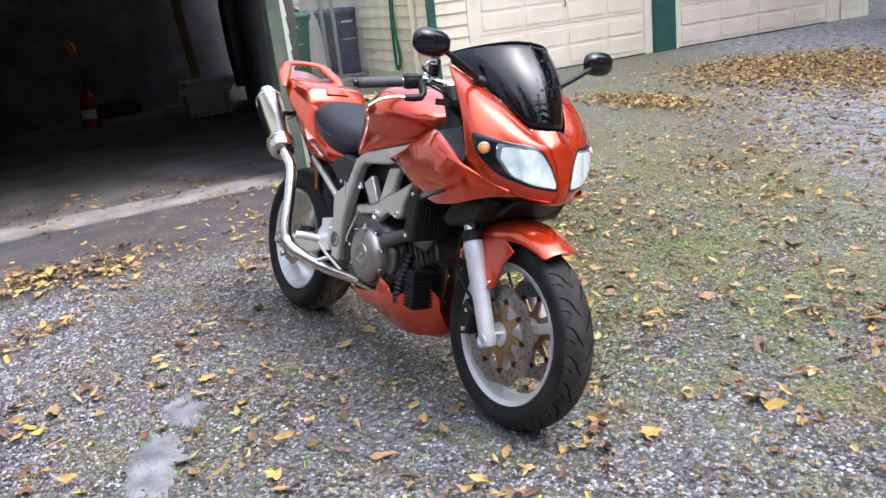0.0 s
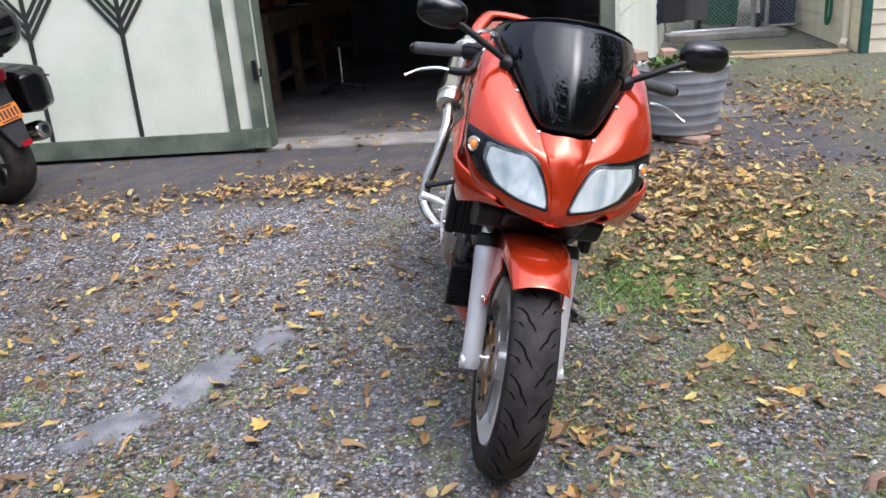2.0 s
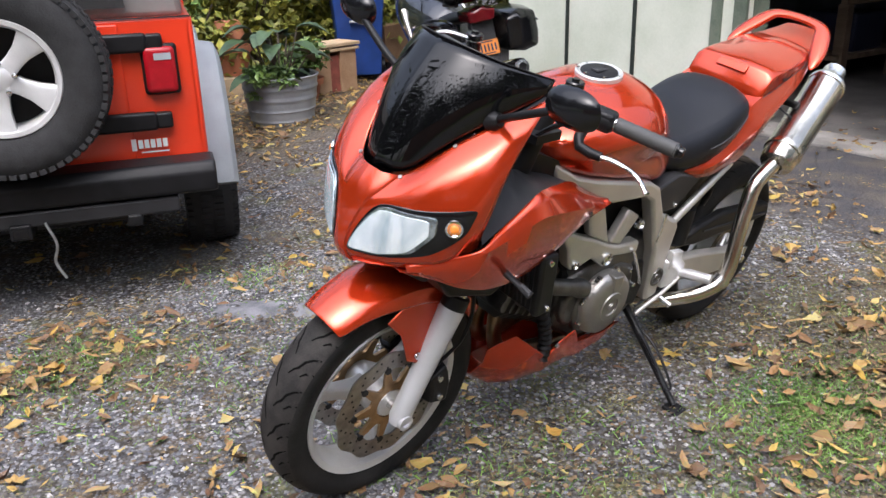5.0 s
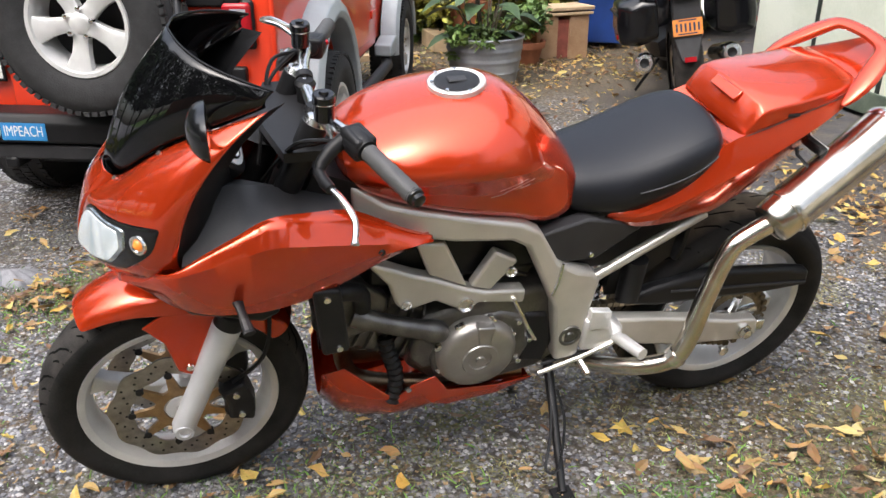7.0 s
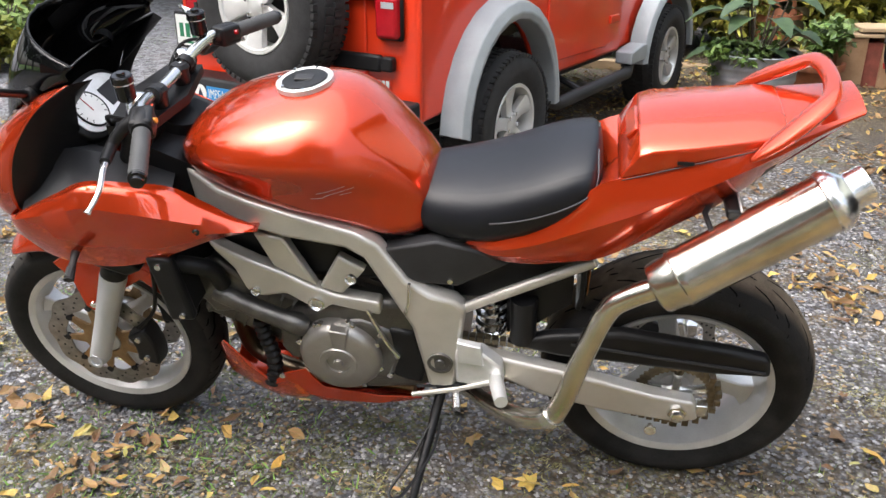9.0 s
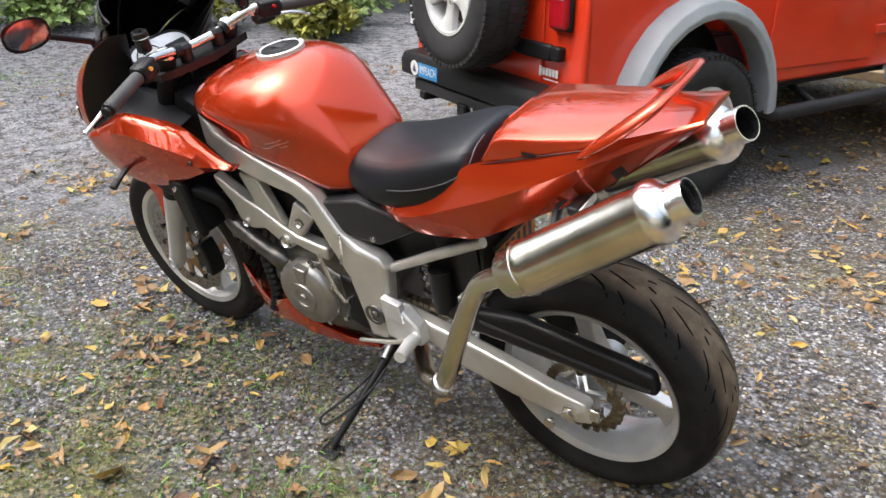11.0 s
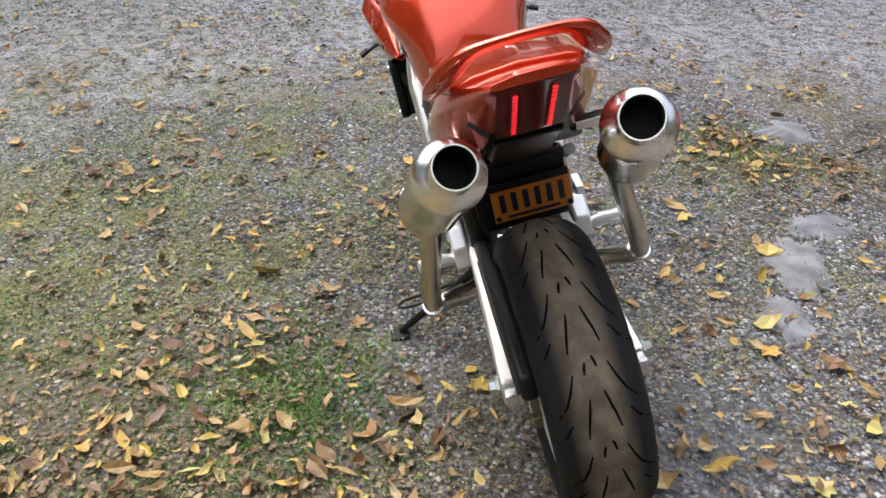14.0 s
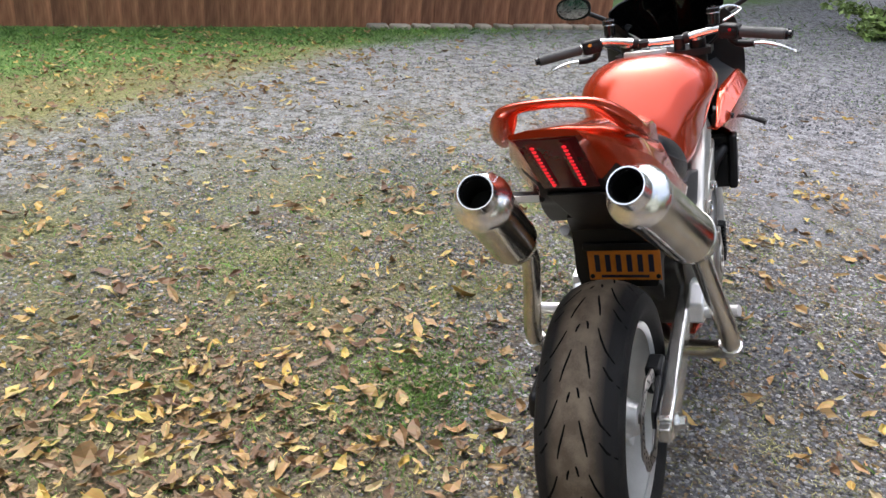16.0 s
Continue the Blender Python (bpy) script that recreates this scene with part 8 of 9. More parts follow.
# --- screen ---
LOW = [(1.517, 0.0, 0.924), (1.487, 0.063, 0.928), (1.404, 0.119, 1.002), (1.300, 0.162, 1.058), (1.230, 0.180, 1.094)]
TOP = [(1.372, 0.0, 1.172), (1.358, 0.062, 1.168), (1.322, 0.118, 1.154), (1.268, 0.158, 1.138), (1.215, 0.176, 1.122)]
lo_c, hi_c = curve_pts(LOW, 5), curve_pts(TOP, 5)
rows = []
for j in range(13):
    f = j / 12
    row = []
    for a, b in zip(lo_c, hi_c):
        p = a + (b - a) * f
        out = Vector((1, 0.9 * (p.y / 0.18), 0.35)).normalized()
        row.append(p + out * 0.020 * math.sin(math.pi * f) * (1 - (p.y / 0.19) ** 2 * 0.6))
    rows.append([Vector((p.x, -p.y, p.z)) for p in reversed(row[1:])] + row)
screen = part("windscreen", loft(rows, False, False), TINT, bike, "dark tinted bubble windscreen")
thick(screen, 0.003)
rim_path = [Vector((p.x, -p.y, p.z)) for p in reversed(hi_c[1:])] + hi_c
part("screen_edge", tube(rim_path, 0.0016, 6), BLACK, screen)

# --- under the nose ---
for s in (1, -1):
    rounded(part("air_duct", slab([(1.44, 0.70), (1.30, 0.71), (1.22, 0.62), (1.26, 0.60), (1.40, 0.645)], s * 0.075, s * 0.16), BLACK, bike), 0.008)
rounded(part("lower_cowl", slab([(1.50, 0.712), (1.36, 0.715), (1.26, 0.63), (1.42, 0.655)], -0.10, 0.10), BLACK, bike), 0.01)

# --- controls ---
bar = part("handlebar", tube(curve_pts([(1.066, 0.245, 1.028), (1.098, 0.185, 1.040), (1.118, 0.12, 1.030), (1.125, 0.06, 1.018), (1.125, 0.0, 1.016), (1.125, -0.06, 1.018), (1.118, -0.12, 1.030), (1.098, -0.185, 1.040), (1.066, -0.245, 1.028)], 5), 0.0125, 14), BRIGHT, bike, "polished tubular handlebar")
for s in (1, -1):
    g0, g1 = Vector((1.066, s * 0.245, 1.028)), Vector((1.018, s * 0.372, 1.012))
    n = 15
    part("grip", tube([g0 + (g1 - g0) * k / n for k in range(n + 1)], [0.0172 if k % 2 else 0.0162 for k in range(n + 1)], 16), GREYRUBBER, bar, "grey black rubber grip")
    d = (g1 - g0).normalized()
    part("bar_end", lathe([(-0.004, 0.017), (0.004, 0.016), (0.006, 0.012), (0.014, 0.012), (0.016, 0.009), (0.016, 0)], g1, d, 16), GLOSSBLACK, bar)
    sw = rounded(part("switch_box", place(box((-0.022, -0.03, -0.022), (0.022, 0.03, 0.022)), Matrix.Translation(g0 - d * 0.035) @ d.to_track_quat("Y", "Z").to_matrix().to_4x4()), BLACK, bar), 0.008, 3)
    part("switch_lobe", tube([g0 - d * 0.062 + Vector((0.004, 0, 0.004)), g0 - d * 0.05, g0 - d * 0.016, g0 - d * 0.004], [0.017, 0.024, 0.025, 0.020], 16), BLACK, sw)
    part("switch_button", lathe([(0.0, 0.006), (0.006, 0.005), (0.006, 0)], g0 - d * 0.035 + Vector((-0.024, 0, 0.006)), (-1, 0, 0.2), 10), AMBER if s > 0 else REDPLASTIC, sw)
    base = Vector((1.10, s * 0.195, 1.030))
    part("lever_perch", tube([base, base + Vector((0.022, s * 0.010, -0.012)), (1.142, s * 0.212, 0.998), (1.150, s * 0.224, 0.985), (1.145, s * 0.252, 0.980), (1.138, s * 0.276, 0.980)], [0.014, 0.014, 0.012, 0.0115, 0.0115, 0.010], 10), BLACK, bar)
    part("control_lever", tube(curve_pts([(1.150, s * 0.218, 0.986), (1.146, s * 0.25, 0.980), (1.128, s * 0.305, 0.980), (1.114, s * 0.354, 0.966), (1.122, s * 0.393, 0.945)], 5), [0.010, 0.010, 0.0095, 0.009, 0.0085, 0.008] + [0.0065] * 10 + [0.0055] * 4 + [0.0078], 10, flat=0.75), BRIGHT, bar, "polished control lever")
    r0 = Vector((1.128 if s > 0 else 1.116, s * 0.162, 1.052))
    res = part("fluid_reservoir", lathe([(0.0, 0.014), (0.004, 0.0185), (0.036, 0.0185), (0.037, 0.0205), (0.050, 0.0205), (0.053, 0.018), (0.053, 0.009), (0.058, 0.008), (0.058, 0)], r0, (0, 0, 1), 24), GLOSSBLACK, bike, "black fluid reservoir")
    part("reservoir_band", lathe([(0.0355, 0.0206), (0.0365, 0.0212), (0.038, 0.0206)], r0, (0, 0, 1), 24), BRIGHT, res)
    part("reservoir_arm", tube([r0, r0 + Vector((-0.01, s * 0.02, -0.03))], 0.006, 8), BRIGHT, res)
    part("bar_riser", lathe([(-0.05, 0.018), (0.0, 0.018), (0.012, 0.022), (0.02, 0.016), (0.02, 0)], (1.125, s * 0.055, 1.01), (0, 0, 1), 16), BLACK, bar)
    part("clamp_ring", tube([(1.124, s * 0.072, 1.019), (1.122, s * 0.088, 1.023)], 0.0185, 16), BLACK, bar)
    for k, (e, q) in enumerate((((1.20, 0.05, 0.90), 0.0), ((1.23, 0.03, 0.86), 0.02))):
        part("control_cable", tube(curve_pts([base + Vector((0.02, 0, 0)), base + Vector((0.075, -s * (0.02 + q), -0.01 - q)), base + Vector((0.10, -s * 0.08, -0.07)), (e[0], s * e[1], e[2])], 5), 0.004, 6), BLACK, bar)
part("coiled_hose", tube(curve_pts([(1.118, -0.15, 1.09), (1.165, -0.20, 1.10), (1.185, -0.235, 1.085), (1.15, -0.225, 1.075), (1.12, -0.19, 1.06)], 5), 0.0045, 6), BRIGHT, bar)
# Pale colour stands in for sky mirrored in the dash's clear lens.
DASHSHEEN = shade("pale_dash_sky_sheen", (0.86, 0.87, 0.88), 0.15, 0.15, 0.1, 30, 0, 200, coat=1.0)
DASH = facing((1.312, 0.0, 0.948), (-0.80, 0, 0.70))


def dash_oval(wide, high, n=28):
    return [(wide * math.copysign(abs(math.cos(a)) ** 0.7, math.cos(a)), high * math.copysign(abs(math.sin(a)) ** 0.7, math.sin(a))) for a in (2 * math.pi * i / n for i in range(n))]


dash = rounded(part("instrument_panel", place(loft([[(x, y, h) for x, y in dash_oval(0.112 * r, 0.066 * r)] for r, h in ((0.85, -0.05), (1.0, 0.0), (0.99, 0.012), (0.93, 0.015))]), DASH), BLACK, bike, "black instrument panel with a pale face"), 0.002)
rounded(part("face_plate", place(slab(dash_oval(0.098, 0.054), 0.0145, 0.018, "uv"), DASH), DASHSHEEN, dash, "dash face painted pale for the sky mirrored in its lens"), 0.001, 1)
part("dial_bezel", place(lathe([(0.016, 0.0435), (0.022, 0.0435), (0.023, 0.042), (0.021, 0.040)], (-0.040, 0.002, 0), (0, 0, 1), 32), DASH), BLACK, dash)
part("dial", place(lathe([(0.0195, 0.041), (0.0210, 0.040), (0.0210, 0)], (-0.040, 0.002, 0), (0, 0, 1), 28), DASH), WHITE, dash, "white rev counter dial")
part("dial_needle", place(box((-0.0412, -0.004, 0.0212), (-0.0388, 0.034, 0.0220)), DASH), REDPLASTIC, dash)
for k in range(12):
    a = radians(-130 + 260 * k / 11)
    part("dial_mark", place(box((-0.0008, 0.031, 0.0211), (0.0008, 0.038, 0.0217)), DASH @ Matrix.Translation((-0.040, 0.002, 0)) @ Matrix.Rotation(-a, 4, "Z")), BLACK, dash)
rounded(part("display_window", place(box((0.018, -0.024, 0.018), (0.084, 0.022, 0.0205)), DASH), DARKGREY, dash, "grey display window"), 0.002)

# pale scuff marks on the tank's side
seen_tank = tank.evaluated_get(bpy.context.evaluated_depsgraph_get())
for pts in (((0.775, 0.865), (0.75, 0.872), (0.715, 0.886)), ((0.76, 0.858), (0.735, 0.868), (0.70, 0.880), (0.665, 0.902)), ((0.79, 0.850), (0.765, 0.853), (0.752, 0.862)), ((0.728, 0.862), (0.705, 0.868))):
    line = []
    for u, w in pts:
        ok, hit, nrm, _ = seen_tank.ray_cast((u, 0.5, w), (0, -1, 0))
        if ok:
            line.append(hit + nrm * 0.0006)
    if len(line) > 1:
        part("paint_scuff", tube(line, 0.0004, 5), FLARE, tank, "pale scratch in the paint")

# ---- loose stones, leaves and grass ----
STONES = bpy.data.materials.new("loose_gravel")
STONES.use_nodes = True
sn, sl = STONES.node_tree.nodes, STONES.node_tree.links
geo = sn.new("ShaderNodeNewGeometry")
rmp = sn.new("ShaderNodeValToRGB")
for pos, c in ((0.3, (0.11, 0.112, 0.128)), (0.65, (0.205, 0.205, 0.222)), (0.9, (0.33, 0.328, 0.335))):
    e = rmp.color_ramp.elements.new(pos)
    e.color = (*c, 1)
rmp.color_ramp.elements[0].color, rmp.color_ramp.elements[-1].color = (0.08, 0.08, 0.085, 1), (0.52, 0.505, 0.485, 1)
sl.new(geo.outputs["Random Per Island"], rmp.inputs[0])
sl.new(rmp.outputs[0], sn["Principled BSDF"].inputs["Base Color"])
sn["Principled BSDF"].inputs["Roughness"].default_value = 0.8

FALLEN = bpy.data.materials.new("fallen_leaf")
FALLEN.use_nodes = True
fn_, fl_ = FALLEN.node_tree.nodes, FALLEN.node_tree.links
geo = fn_.new("ShaderNodeNewGeometry")
rmp = fn_.new("ShaderNodeValToRGB")
rmp.color_ramp.interpolation = "LINEAR"
for pos, c in ((0.26, (0.24, 0.135, 0.06)), (0.48, (0.40, 0.25, 0.10)), (0.66, (0.50, 0.32, 0.12)), (0.81, (0.62, 0.41, 0.08)), (0.92, (0.62, 0.50, 0.16))):
    e = rmp.color_ramp.elements.new(pos)
    e.color = (*c, 1)
rmp.color_ramp.elements[0].color, rmp.color_ramp.elements[-1].color = (0.15, 0.08, 0.04, 1), (0.50, 0.40, 0.20, 1)
fl_.new(geo.outputs["Random Per Island"], rmp.inputs[0])
nz = fn_.new("ShaderNodeTexNoise")
nz.inputs["Scale"].default_value = 60
mxl = fn_.new("ShaderNodeMix")
mxl.data_type, mxl.blend_type = "RGBA", "MULTIPLY"
mxl.inputs["Factor"].default_value = 0.5
fl_.new(rmp.outputs[0], mxl.inputs["A"])
fl_.new(nz.outputs["Color"], mxl.inputs["B"])
fl_.new(mxl.outputs["Result"], fn_["Principled BSDF"].inputs["Base Color"])
fn_["Principled BSDF"].inputs["Roughness"].default_value = 0.55

CRUMB = shade("brown_leaf_crumb", (0.13, 0.088, 0.05), 0.7, 0, 0.4, 30, 0, 60, second=(0.27, 0.19, 0.10), island=0.6)
GRASS = shade("short_grass", (0.085, 0.20, 0.035), 0.6, 0, 0.3, 4, 0, 60, second=(0.20, 0.34, 0.075), island=0.6)
STRAW = shade("dry_grass_and_moss", (0.15, 0.155, 0.05), 0.8, 0, 0.4, 5, 0, 60, second=(0.32, 0.30, 0.13), island=0.5)


def mesh_stuff(name, verts, faces, mat, label, category):
    me = bpy.data.meshes.new(name)
    me.from_pydata(verts, [], faces)
    me.materials.append(mat)
    return tagged(new(name, me), label, category, kind="stuff")


gen = np.random.default_rng(7)
OCTA = np.array([(1, 0, 0), (-1, 0, 0), (0, 1, 0), (0, -1, 0), (0, 0, 1), (0, 0, -1)], float)
OCTF = np.array([(0, 2, 4), (2, 1, 4), (1, 3, 4), (3, 0, 4), (2, 0, 5), (1, 2, 5), (3, 1, 5), (0, 3, 5)])


# worn asphalt showing through: x, y, half length, half width, turn
TAR = [(0.88, -1.02, 0.24, 0.11, 2.9), (0.60, -0.85, 0.15, 0.075, 3.0), (1.18, -1.26, 0.17, 0.10, 2.05), (2.22, -1.65, 0.32, 0.15, 2.1)]


def off_tar(xy):
    """Which places lie clear of the worn asphalt."""
    clear = np.ones(len(xy), bool)
    for x, y, a, b, turn in TAR:
        dx, dy = xy[:, 0] - x, xy[:, 1] - y
        u = (dx * math.cos(turn) + dy * math.sin(turn)) / a
        v = (dy * math.cos(turn) - dx * math.sin(turn)) / b
        clear &= u * u + v * v > gen.uniform(0.55, 1.0, len(xy))
    return clear


def scatter_stones(n, lo, hi, r0, r1):
    xy = gen.uniform(lo, hi, (n, 2))
    keep = np.array([noise.noise((x * 1.1, y * 1.1, 3.0)) + gen.uniform(-0.35, 0.6) > 0.0 and x > -1.2 + 0.4 * noise.noise((y * 2, 1, 1)) for x, y in xy])
    keep &= (gen.random(n) < np.clip(0.75 * np.hypot(xy[:, 0] + 0.45, xy[:, 1] - 1.0) - 0.25, 0.12, 1.0)) & (gen.random(n) < np.where(xy[:, 1] > 0.4, 0.62, 1.0))
    keep &= (0.34 * xy[:, 0] + 0.94 * xy[:, 1] < 4.2) & off_tar(xy)
    xy = xy[keep]
    n = len(xy)
    r = r0 + (r1 - r0) * gen.random(n) ** 3
    z = np.array([ground_height(x, y) for x, y in xy]) + r * 0.25
    pts = OCTA[None] * gen.uniform(0.6, 1.25, (n, 6, 1)) * (r[:, None, None] * np.array([1, 1, 0.65]))
    a = gen.uniform(0, 6.28, n)
    ca, sa = np.cos(a)[:, None], np.sin(a)[:, None]
    x = pts[:, :, 0] * ca - pts[:, :, 1] * sa
    y = pts[:, :, 0] * sa + pts[:, :, 1] * ca
    pts = np.stack([x + xy[:, :1], y + xy[:, 1:], pts[:, :, 2] + z[:, None]], -1)
    f = (OCTF[None] + (np.arange(n) * 6)[:, None, None]).reshape(-1, 3)
    return pts.reshape(-1, 3), f


v1, f1 = scatter_stones(150000, (-1.4, -1.9), (2.6, 2.3), 0.003, 0.0105)
v3, f3 = scatter_stones(22000, (4.0, -4.0), (11.0, 3.0), 0.006, 0.018)
v2, f2 = scatter_stones(60000, (-1.5, -3.0), (6.0, 5.0), 0.004, 0.012)
mesh_stuff("gravel", np.concatenate([v1, v2, v3]).tolist(), np.concatenate([f1, f2 + len(v1), f3 + len(v1) + len(v2)]).tolist(), STONES, "loose grey and white crushed gravel", "gravel")

# leaf piles: x, y, spread along x and y, how many
PILES = [(-0.18, 0.95, 0.28, 0.34, 420), (-0.82, 0.95, 0.52, 0.38, 1150), (-1.35, 1.0, 0.35, 0.5, 1000), (-2.9, 2.1, 0.5, 0.4, 260), (-4.2, 2.7, 0.8, 0.6, 260), (-1.35, -2.4, 0.18, 0.5, 420), (-1.6, -1.2, 0.16, 0.38, 500), (-1.45, -0.75, 0.14, 0.25, 110),
         (-2.5, 4.4, 0.42, 0.16, 1700), (-2.4, 6.6, 0.62, 0.62, 9000), (-1.0, 6.2, 0.5, 0.5, 2500), (-1.2, 5.0, 0.6, 0.35, 500), (-3.3, 2.6, 0.6, 0.45, 900), (-0.7, 3.6, 0.5, 0.5, 260), (0.4, 3.4, 0.6, 0.4, 150), (-2.5, 0.75, 0.10, 0.35, 90), (-1.2, -4.9, 0.7, 0.4, 380), (-0.4, -4.4, 0.5, 0.6, 260), (-2.2, -4.6, 0.5, 0.4, 260), (-0.7, -2.2, 0.5, 0.5, 110), (-0.9, -5.0, 1.0, 0.6, 1500), (-0.2, -4.2, 0.6, 0.4, 500), (1.85, -1.2, 0.28, 0.22, 260), (0.3, -5.2, 0.9, 0.5, 400),
         (0.9, 1.5, 0.8, 0.7, 90), (0.3, -1.35, 0.3, 0.25, 60), (-2.85, -1.2, 0.10, 0.35, 40), (-3.3, -0.6, 0.3, 0.7, 160), (-3.0, 0.1, 0.25, 0.4, 120), (3.2, 4.1, 1.0, 0.6, 1100), (1.2, 3.6, 0.7, 0.5, 300), (1.1, -0.35, 0.3, 0.3, 45), (0.55, -0.75, 0.2, 0.3, 40)]
spots = []
for x, y, sx, sy, n in PILES:
    spots.append(np.stack([gen.normal(x, sx, n), gen.normal(y, sy, n)], -1))
spots.append(gen.uniform((-2.4, -4.0), (5.5, 4.5), (420, 2)))
spots.append(gen.uniform((-1.0, -1.6), (2.6, 2.2), (60, 2)))
for cx, cy in np.concatenate([gen.uniform((-1.6, -2.6), (3.4, 3.6), (150, 2)), gen.uniform((-1.2, -3.4), (1.2, -1.2), (30, 2))]):
    n = int(gen.integers(4, 26))
    spots.append(gen.normal((cx, cy), gen.uniform(0.04, 0.15), (n, 2)))
drift = gen.uniform((-2.6, -4.2), (7.0, 6.5), (52000, 2))
gather = np.array([noise.noise((x * 1.7, y * 1.7, 9.0)) + 0.6 * noise.noise((x * 5.0, y * 5.0, 4.0)) for x, y in drift])
far_off = np.clip(np.hypot(drift[:, 0] - 0.8, drift[:, 1]) / 4.0, 0.0, 1.0)
spots.append(drift[gen.random(len(drift)) < np.clip(gather - 0.22, 0.0, 1.0) * (0.16 + 0.5 * far_off)])
spots.append(gen.uniform((-0.6, 0.4), (4.5, 5.5), (1500, 2)))
spots = np.concatenate(spots)
lv, lf = [], []
for x, y in spots:
    if (x < -2.65 and -4.5 < y < -1.7) or x < -8 or (x < -5.3 and y > 3.9):
        continue
    L = 0.010 + 0.030 * gen.random() ** 1.6 + (0.014 if gen.random() < 0.06 else 0)
    W = L * gen.uniform(0.22, 0.58)
    a, tilt, roll = gen.uniform(0, 6.28), gen.normal(0, 0.22), gen.normal(0, 0.35)
    curl = gen.normal(0.4, 0.7)
    bend = gen.normal(0, 0.25)
    m = Matrix.Translation((x, y, ground_height(x, y) + 0.010 + abs(gen.normal(0, 0.010)))) @ Matrix.Rotation(a, 4, "Z") @ Matrix.Rotation(tilt, 4, "Y") @ Matrix.Rotation(roll, 4, "X")
    b = len(lv)
    for f, w in ((-1, 0.0), (-0.55, 0.75), (0.05, 1.0), (0.6, 0.55), (1.0, 0.0)):
        h = curl * L * 0.35 * f * f
        mid = bend * W * f
        if w:
            w0, w1, up0, up1 = w * gen.uniform(0.5, 1.25), w * gen.uniform(0.5, 1.25), gen.normal(0.3, 0.35), gen.normal(0.3, 0.35)
            lv += [tuple(m @ Vector((f * L, mid - w0 * W, h + up0 * W * w))), tuple(m @ Vector((f * L, mid, h))), tuple(m @ Vector((f * L, mid + w1 * W, h + up1 * W * w)))]
        else:
            lv.append(tuple(m @ Vector((f * L, 0, h))))
    lf += [(b, b + 1, b + 2), (b, b + 2, b + 3), (b + 1, b + 4, b + 5, b + 2), (b + 2, b + 5, b + 6, b + 3), (b + 4, b + 7, b + 8, b + 5), (b + 5, b + 8, b + 9, b + 6), (b + 7, b + 10, b + 8), (b + 8, b + 10, b + 9)]
for x, y in gen.uniform((-1.2, -2.0), (3.0, 3.0), (70, 2)):
    r = gen.uniform(0.02, 0.042)
    m = Matrix.Translation((x, y, ground_height(x, y) + 0.014)) @ Matrix.Rotation(gen.uniform(0, 6.28), 4, "Z") @ Matrix.Rotation(gen.normal(0, 0.2), 4, "Y") @ Matrix.Rotation(gen.normal(0, 0.2), 4, "X")
    b = len(lv)
    lv.append(tuple(m @ Vector((0, 0, 0))))
    for k in range(14):
        a = 2 * math.pi * k / 14
        q = r * ((1.0, 0.62)[k % 2] if k not in (6, 7, 8) else 0.45) * gen.uniform(0.85, 1.1)
        lv.append(tuple(m @ Vector((q * math.cos(a), q * math.sin(a), gen.uniform(0, 0.010)))))
    lf += [(b, b + 1 + k, b + 1 + (k + 1) % 14) for k in range(14)]
mesh_stuff("fallen_leaves", lv, lf, FALLEN, "yellow and brown fallen autumn leaves on gravel", "leaves")

# crumbs of leaf and twig
crumb_xy = np.concatenate([gen.uniform((-1.6, -2.6), (4.5, 4.5), (9000, 2)), gen.normal((-0.3, 0.9), (0.8, 0.7), (3600, 2)), gen.normal((0.9, 1.2), (0.9, 0.8), (2200, 2)), gen.normal((0.8, -0.9), (0.7, 0.5), (1200, 2))])
more = gen.uniform((-2.2, -3.2), (5.5, 5.0), (60000, 2))
crumb_xy = np.concatenate([crumb_xy, more[np.array([noise.noise((x * 2.1, y * 2.1, 6.0)) + 0.5 * noise.noise((x * 6.0, y * 6.0, 2.0)) > 0.16 for x, y in more])]])
crumb_xy = crumb_xy[off_tar(crumb_xy)]
cv, cf = [], []
for x, y in crumb_xy:
    r = gen.uniform(0.003, 0.009)
    z = ground_height(x, y) + 0.007 + gen.uniform(0, 0.006)
    b = len(cv)
    for a in gen.uniform(0, 0.8) + np.array([0, 1.7, 3.0, 4.6]):
        cv.append((x + r * math.cos(a) * gen.uniform(0.6, 1.6), y + r * math.sin(a), z + gen.uniform(-0.002, 0.003)))
    cf.append((b, b + 1, b + 2, b + 3))
mesh_stuff("leaf_crumbs", cv, cf, CRUMB, "crumbs of brown leaves among the gravel", "leaf litter")

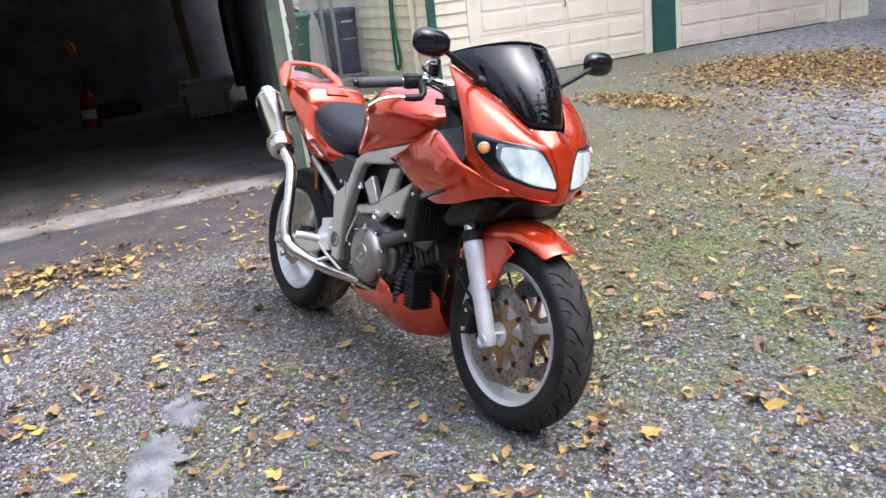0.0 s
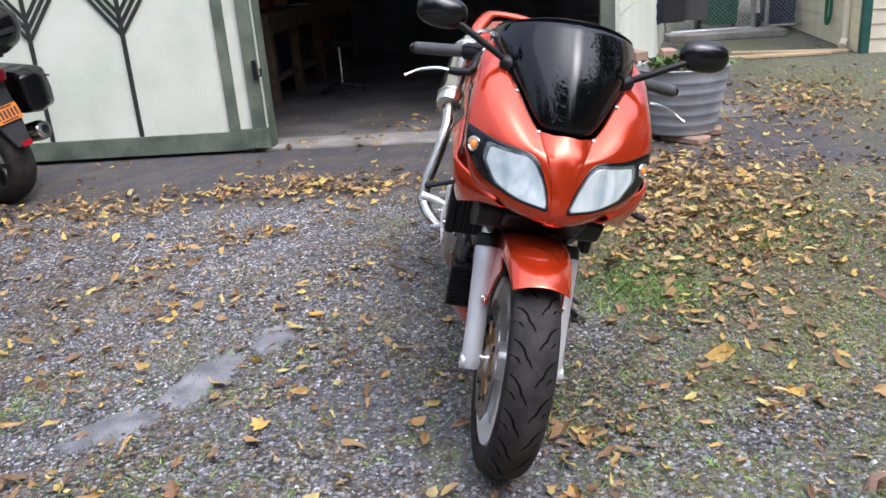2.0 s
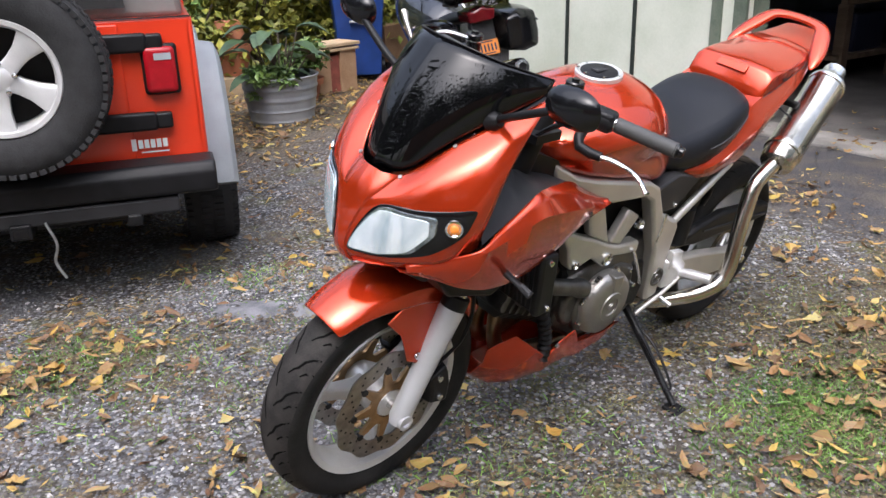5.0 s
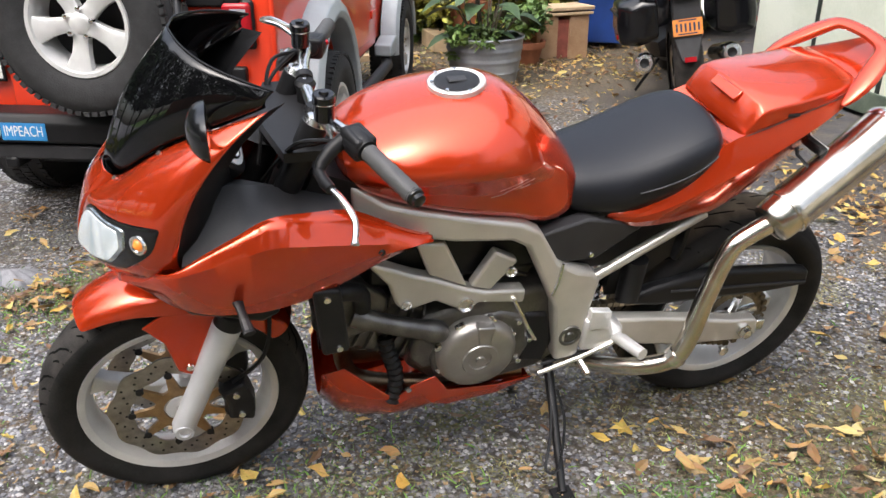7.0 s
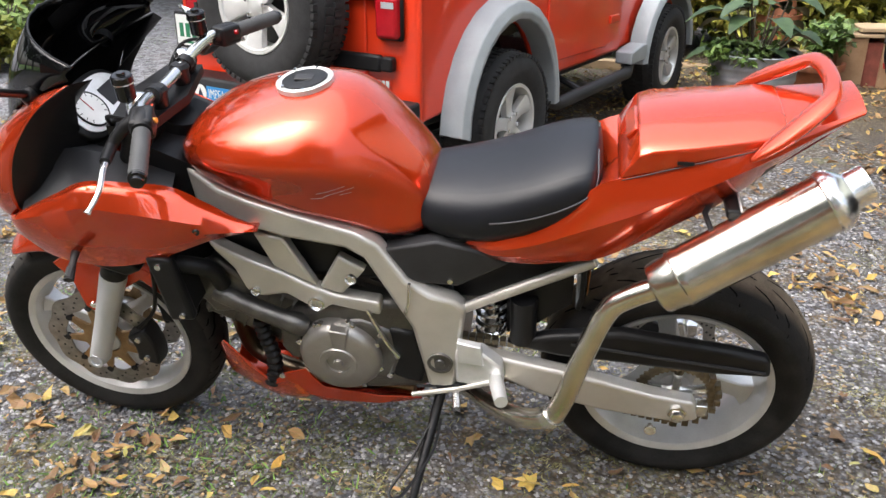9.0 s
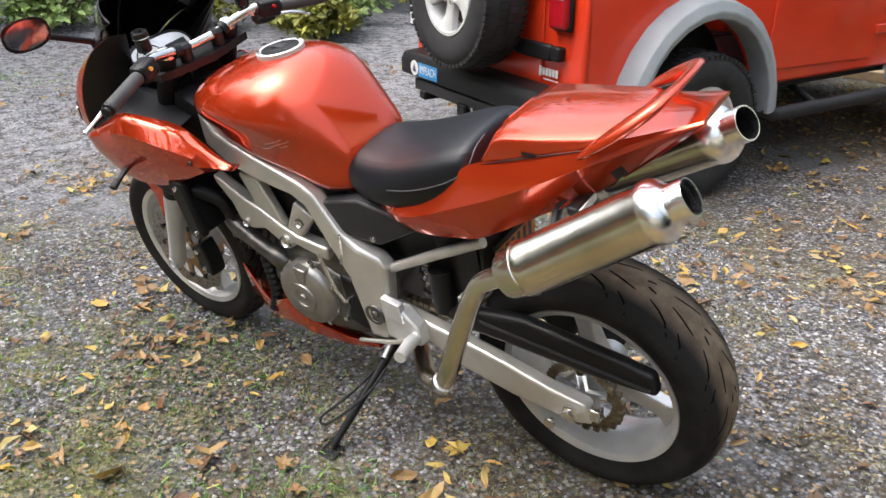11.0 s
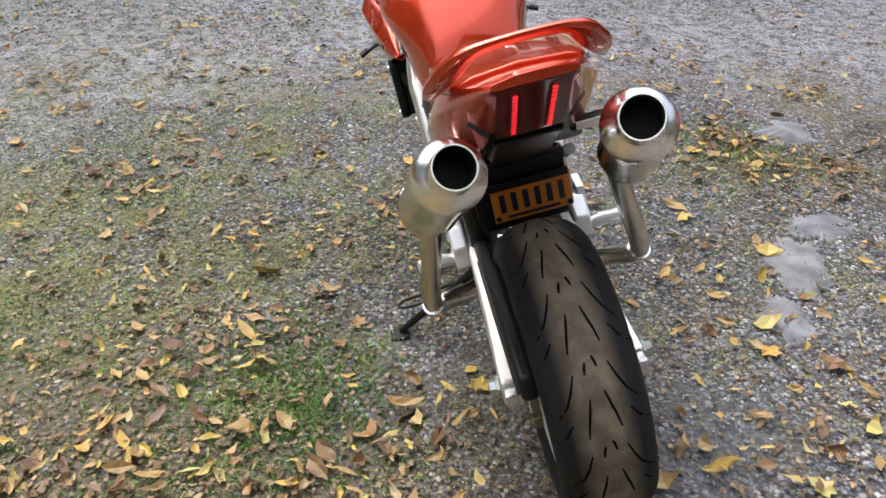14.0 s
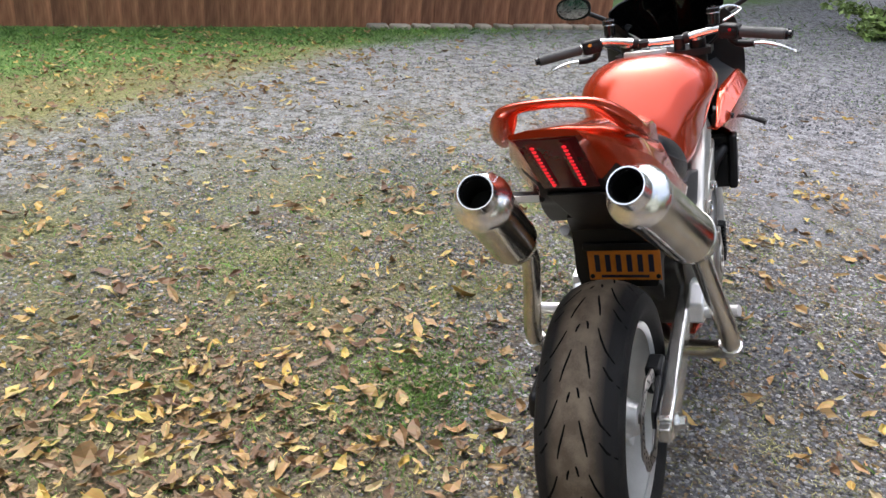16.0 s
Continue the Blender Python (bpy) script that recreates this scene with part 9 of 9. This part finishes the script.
# grass tufts: x, y, spread, blades
TUFTS = [(1.85, -1.2, 0.22, 1600), (1.1, 0.15, 0.25, 700), (1.3, 0.3, 0.25, 700), (0.95, -1.65, 0.15, 500), (-0.1, 1.25, 0.22, 1500), (-0.45, 1.45, 0.25, 1200), (0.6, 1.4, 0.3, 900), (0.38, 0.62, 0.16, 2600), (0.25, 0.52, 0.12, 1200), (0.1, 0.7, 0.2, 1200), (-0.2, 0.9, 0.25, 500), (-0.6, 1.1, 0.3, 500), (-4.3, 3.0, 0.7, 1600), (-6.0, 2.6, 0.8, 1500), (1.9, 1.3, 0.5, 1500), (1.2, 0.9, 0.5, 1200), (2.6, 0.5, 0.5, 900), (0.8, 1.9, 0.5, 1200), (-0.4, 0.5, 0.3, 700), (0.9, -0.9, 0.25, 500), (1.6, -0.7, 0.3, 500), (0.1, 1.5, 0.25, 260), (0.5, -6.2, 0.8, 1500), (6.0, -1.4, 0.5, 1500), (7.6, 0.1, 0.8, 1800), (9.2, -1.0, 1.0, 1800), (5.0, 0.6, 0.4, 700), (4.5, -8.0, 1.0, 1500)]
gv, gf, blades = [], [], []
for x, y, s, n in TUFTS:
    blades += gen.normal((x, y), s, (n, 2)).tolist()
for px, py in gen.uniform((0.8, 1.6), (8.0, 7.0), (90000, 2)).tolist():
    if 0.34 * px + 0.94 * py > 4.95 + 0.4 * noise.noise((px * 1.9, py * 1.9, 0)) + gen.uniform(-0.25, 0.25) - (0.9 if gen.random() < 0.16 else 0) and 0.68 * px + 0.73 * py < 6.7:
        blades.append((px, py))
for px, py in blades:
    h = gen.uniform(0.006, 0.022) * (1.0 + 1.4 * max(0, 0.68 * px + 0.73 * py - 5.6))
    a = gen.uniform(0, 6.28)
    w = 0.0026
    dx, dy = math.cos(a) * w, math.sin(a) * w
    lx, ly = gen.normal(0, 0.9 * h, 2)
    z = ground_height(px, py)
    b = len(gv)
    gv += [(px - dx, py - dy, z), (px + dx, py + dy, z), (px + lx * 0.4 + dx * 0.7, py + ly * 0.4 + dy * 0.7, z + h * 0.6), (px + lx, py + ly, z + h)]
    gf += [(b, b + 1, b + 2), (b, b + 2, b + 3)]
hv_, hf_ = [], []
for cx, cy in gen.uniform((-1.0, -2.2), (3.4, 3.2), (110, 2)).tolist() + gen.uniform((-0.8, 0.0), (3.0, 3.2), (70, 2)).tolist():
    size = gen.uniform(0.05, 0.22)
    for px, py in gen.normal((cx, cy), (size, size * 0.7), (int(1500 * size) + 60, 2)).tolist():
        a, ln = gen.uniform(0, 6.28), gen.uniform(0.008, 0.028)
        z = ground_height(px, py) + gen.uniform(0.004, 0.012)
        dx, dy = math.cos(a), math.sin(a)
        b = len(hv_)
        hv_ += [(px - dy * 0.0016, py + dx * 0.0016, z), (px + dy * 0.0016, py - dx * 0.0016, z), (px + dx * ln, py + dy * ln, z + gen.uniform(-0.002, 0.010))]
        hf_.append((b, b + 1, b + 2))
mesh_stuff("dry_grass", hv_, hf_, STRAW, "dry straw and moss in the gravel", "dry grass")
mesh_stuff("grass", gv, gf, GRASS, "short green grass growing through the gravel", "grass")

# smooth worn patches of old asphalt in the gravel
OLD_TAR = shade("worn_asphalt", (0.14, 0.143, 0.158), 0.85, 0, 0.25, 9, 0.6, 160, second=(0.25, 0.25, 0.265))
for x, y, a, b, turn in TAR:
    bm = bmesh.new()
    rim = []
    for k in range(72):
        t = 2 * math.pi * k / 72
        q = 1 + 0.34 * noise.noise((2 * math.cos(t) + x * 9, 2 * math.sin(t), y)) + 0.22 * noise.noise((7 * math.cos(t) + x * 9, 7 * math.sin(t), y)) + 0.12 * noise.noise((19 * math.cos(t), 19 * math.sin(t), x))
        px, py = a * q * math.cos(t), b * q * math.sin(t)
        rim.append((x + px * math.cos(turn) - py * math.sin(turn), y + px * math.sin(turn) + py * math.cos(turn)))
    rings = [[(px, py, ground_height(px, py) - 0.006) for px, py in rim], [(x + (px - x) * 0.78, y + (py - y) * 0.78, ground_height(px, py) + 0.004) for px, py in rim], [(x + (px - x) * 0.4, y + (py - y) * 0.4, ground_height(px, py) + 0.009) for px, py in rim]]
    tagged(part("asphalt_patch", loft(rings, True, True, bm), OLD_TAR), "worn grey asphalt patch showing through the gravel", "asphalt", "asphalt patches", kind="structure")
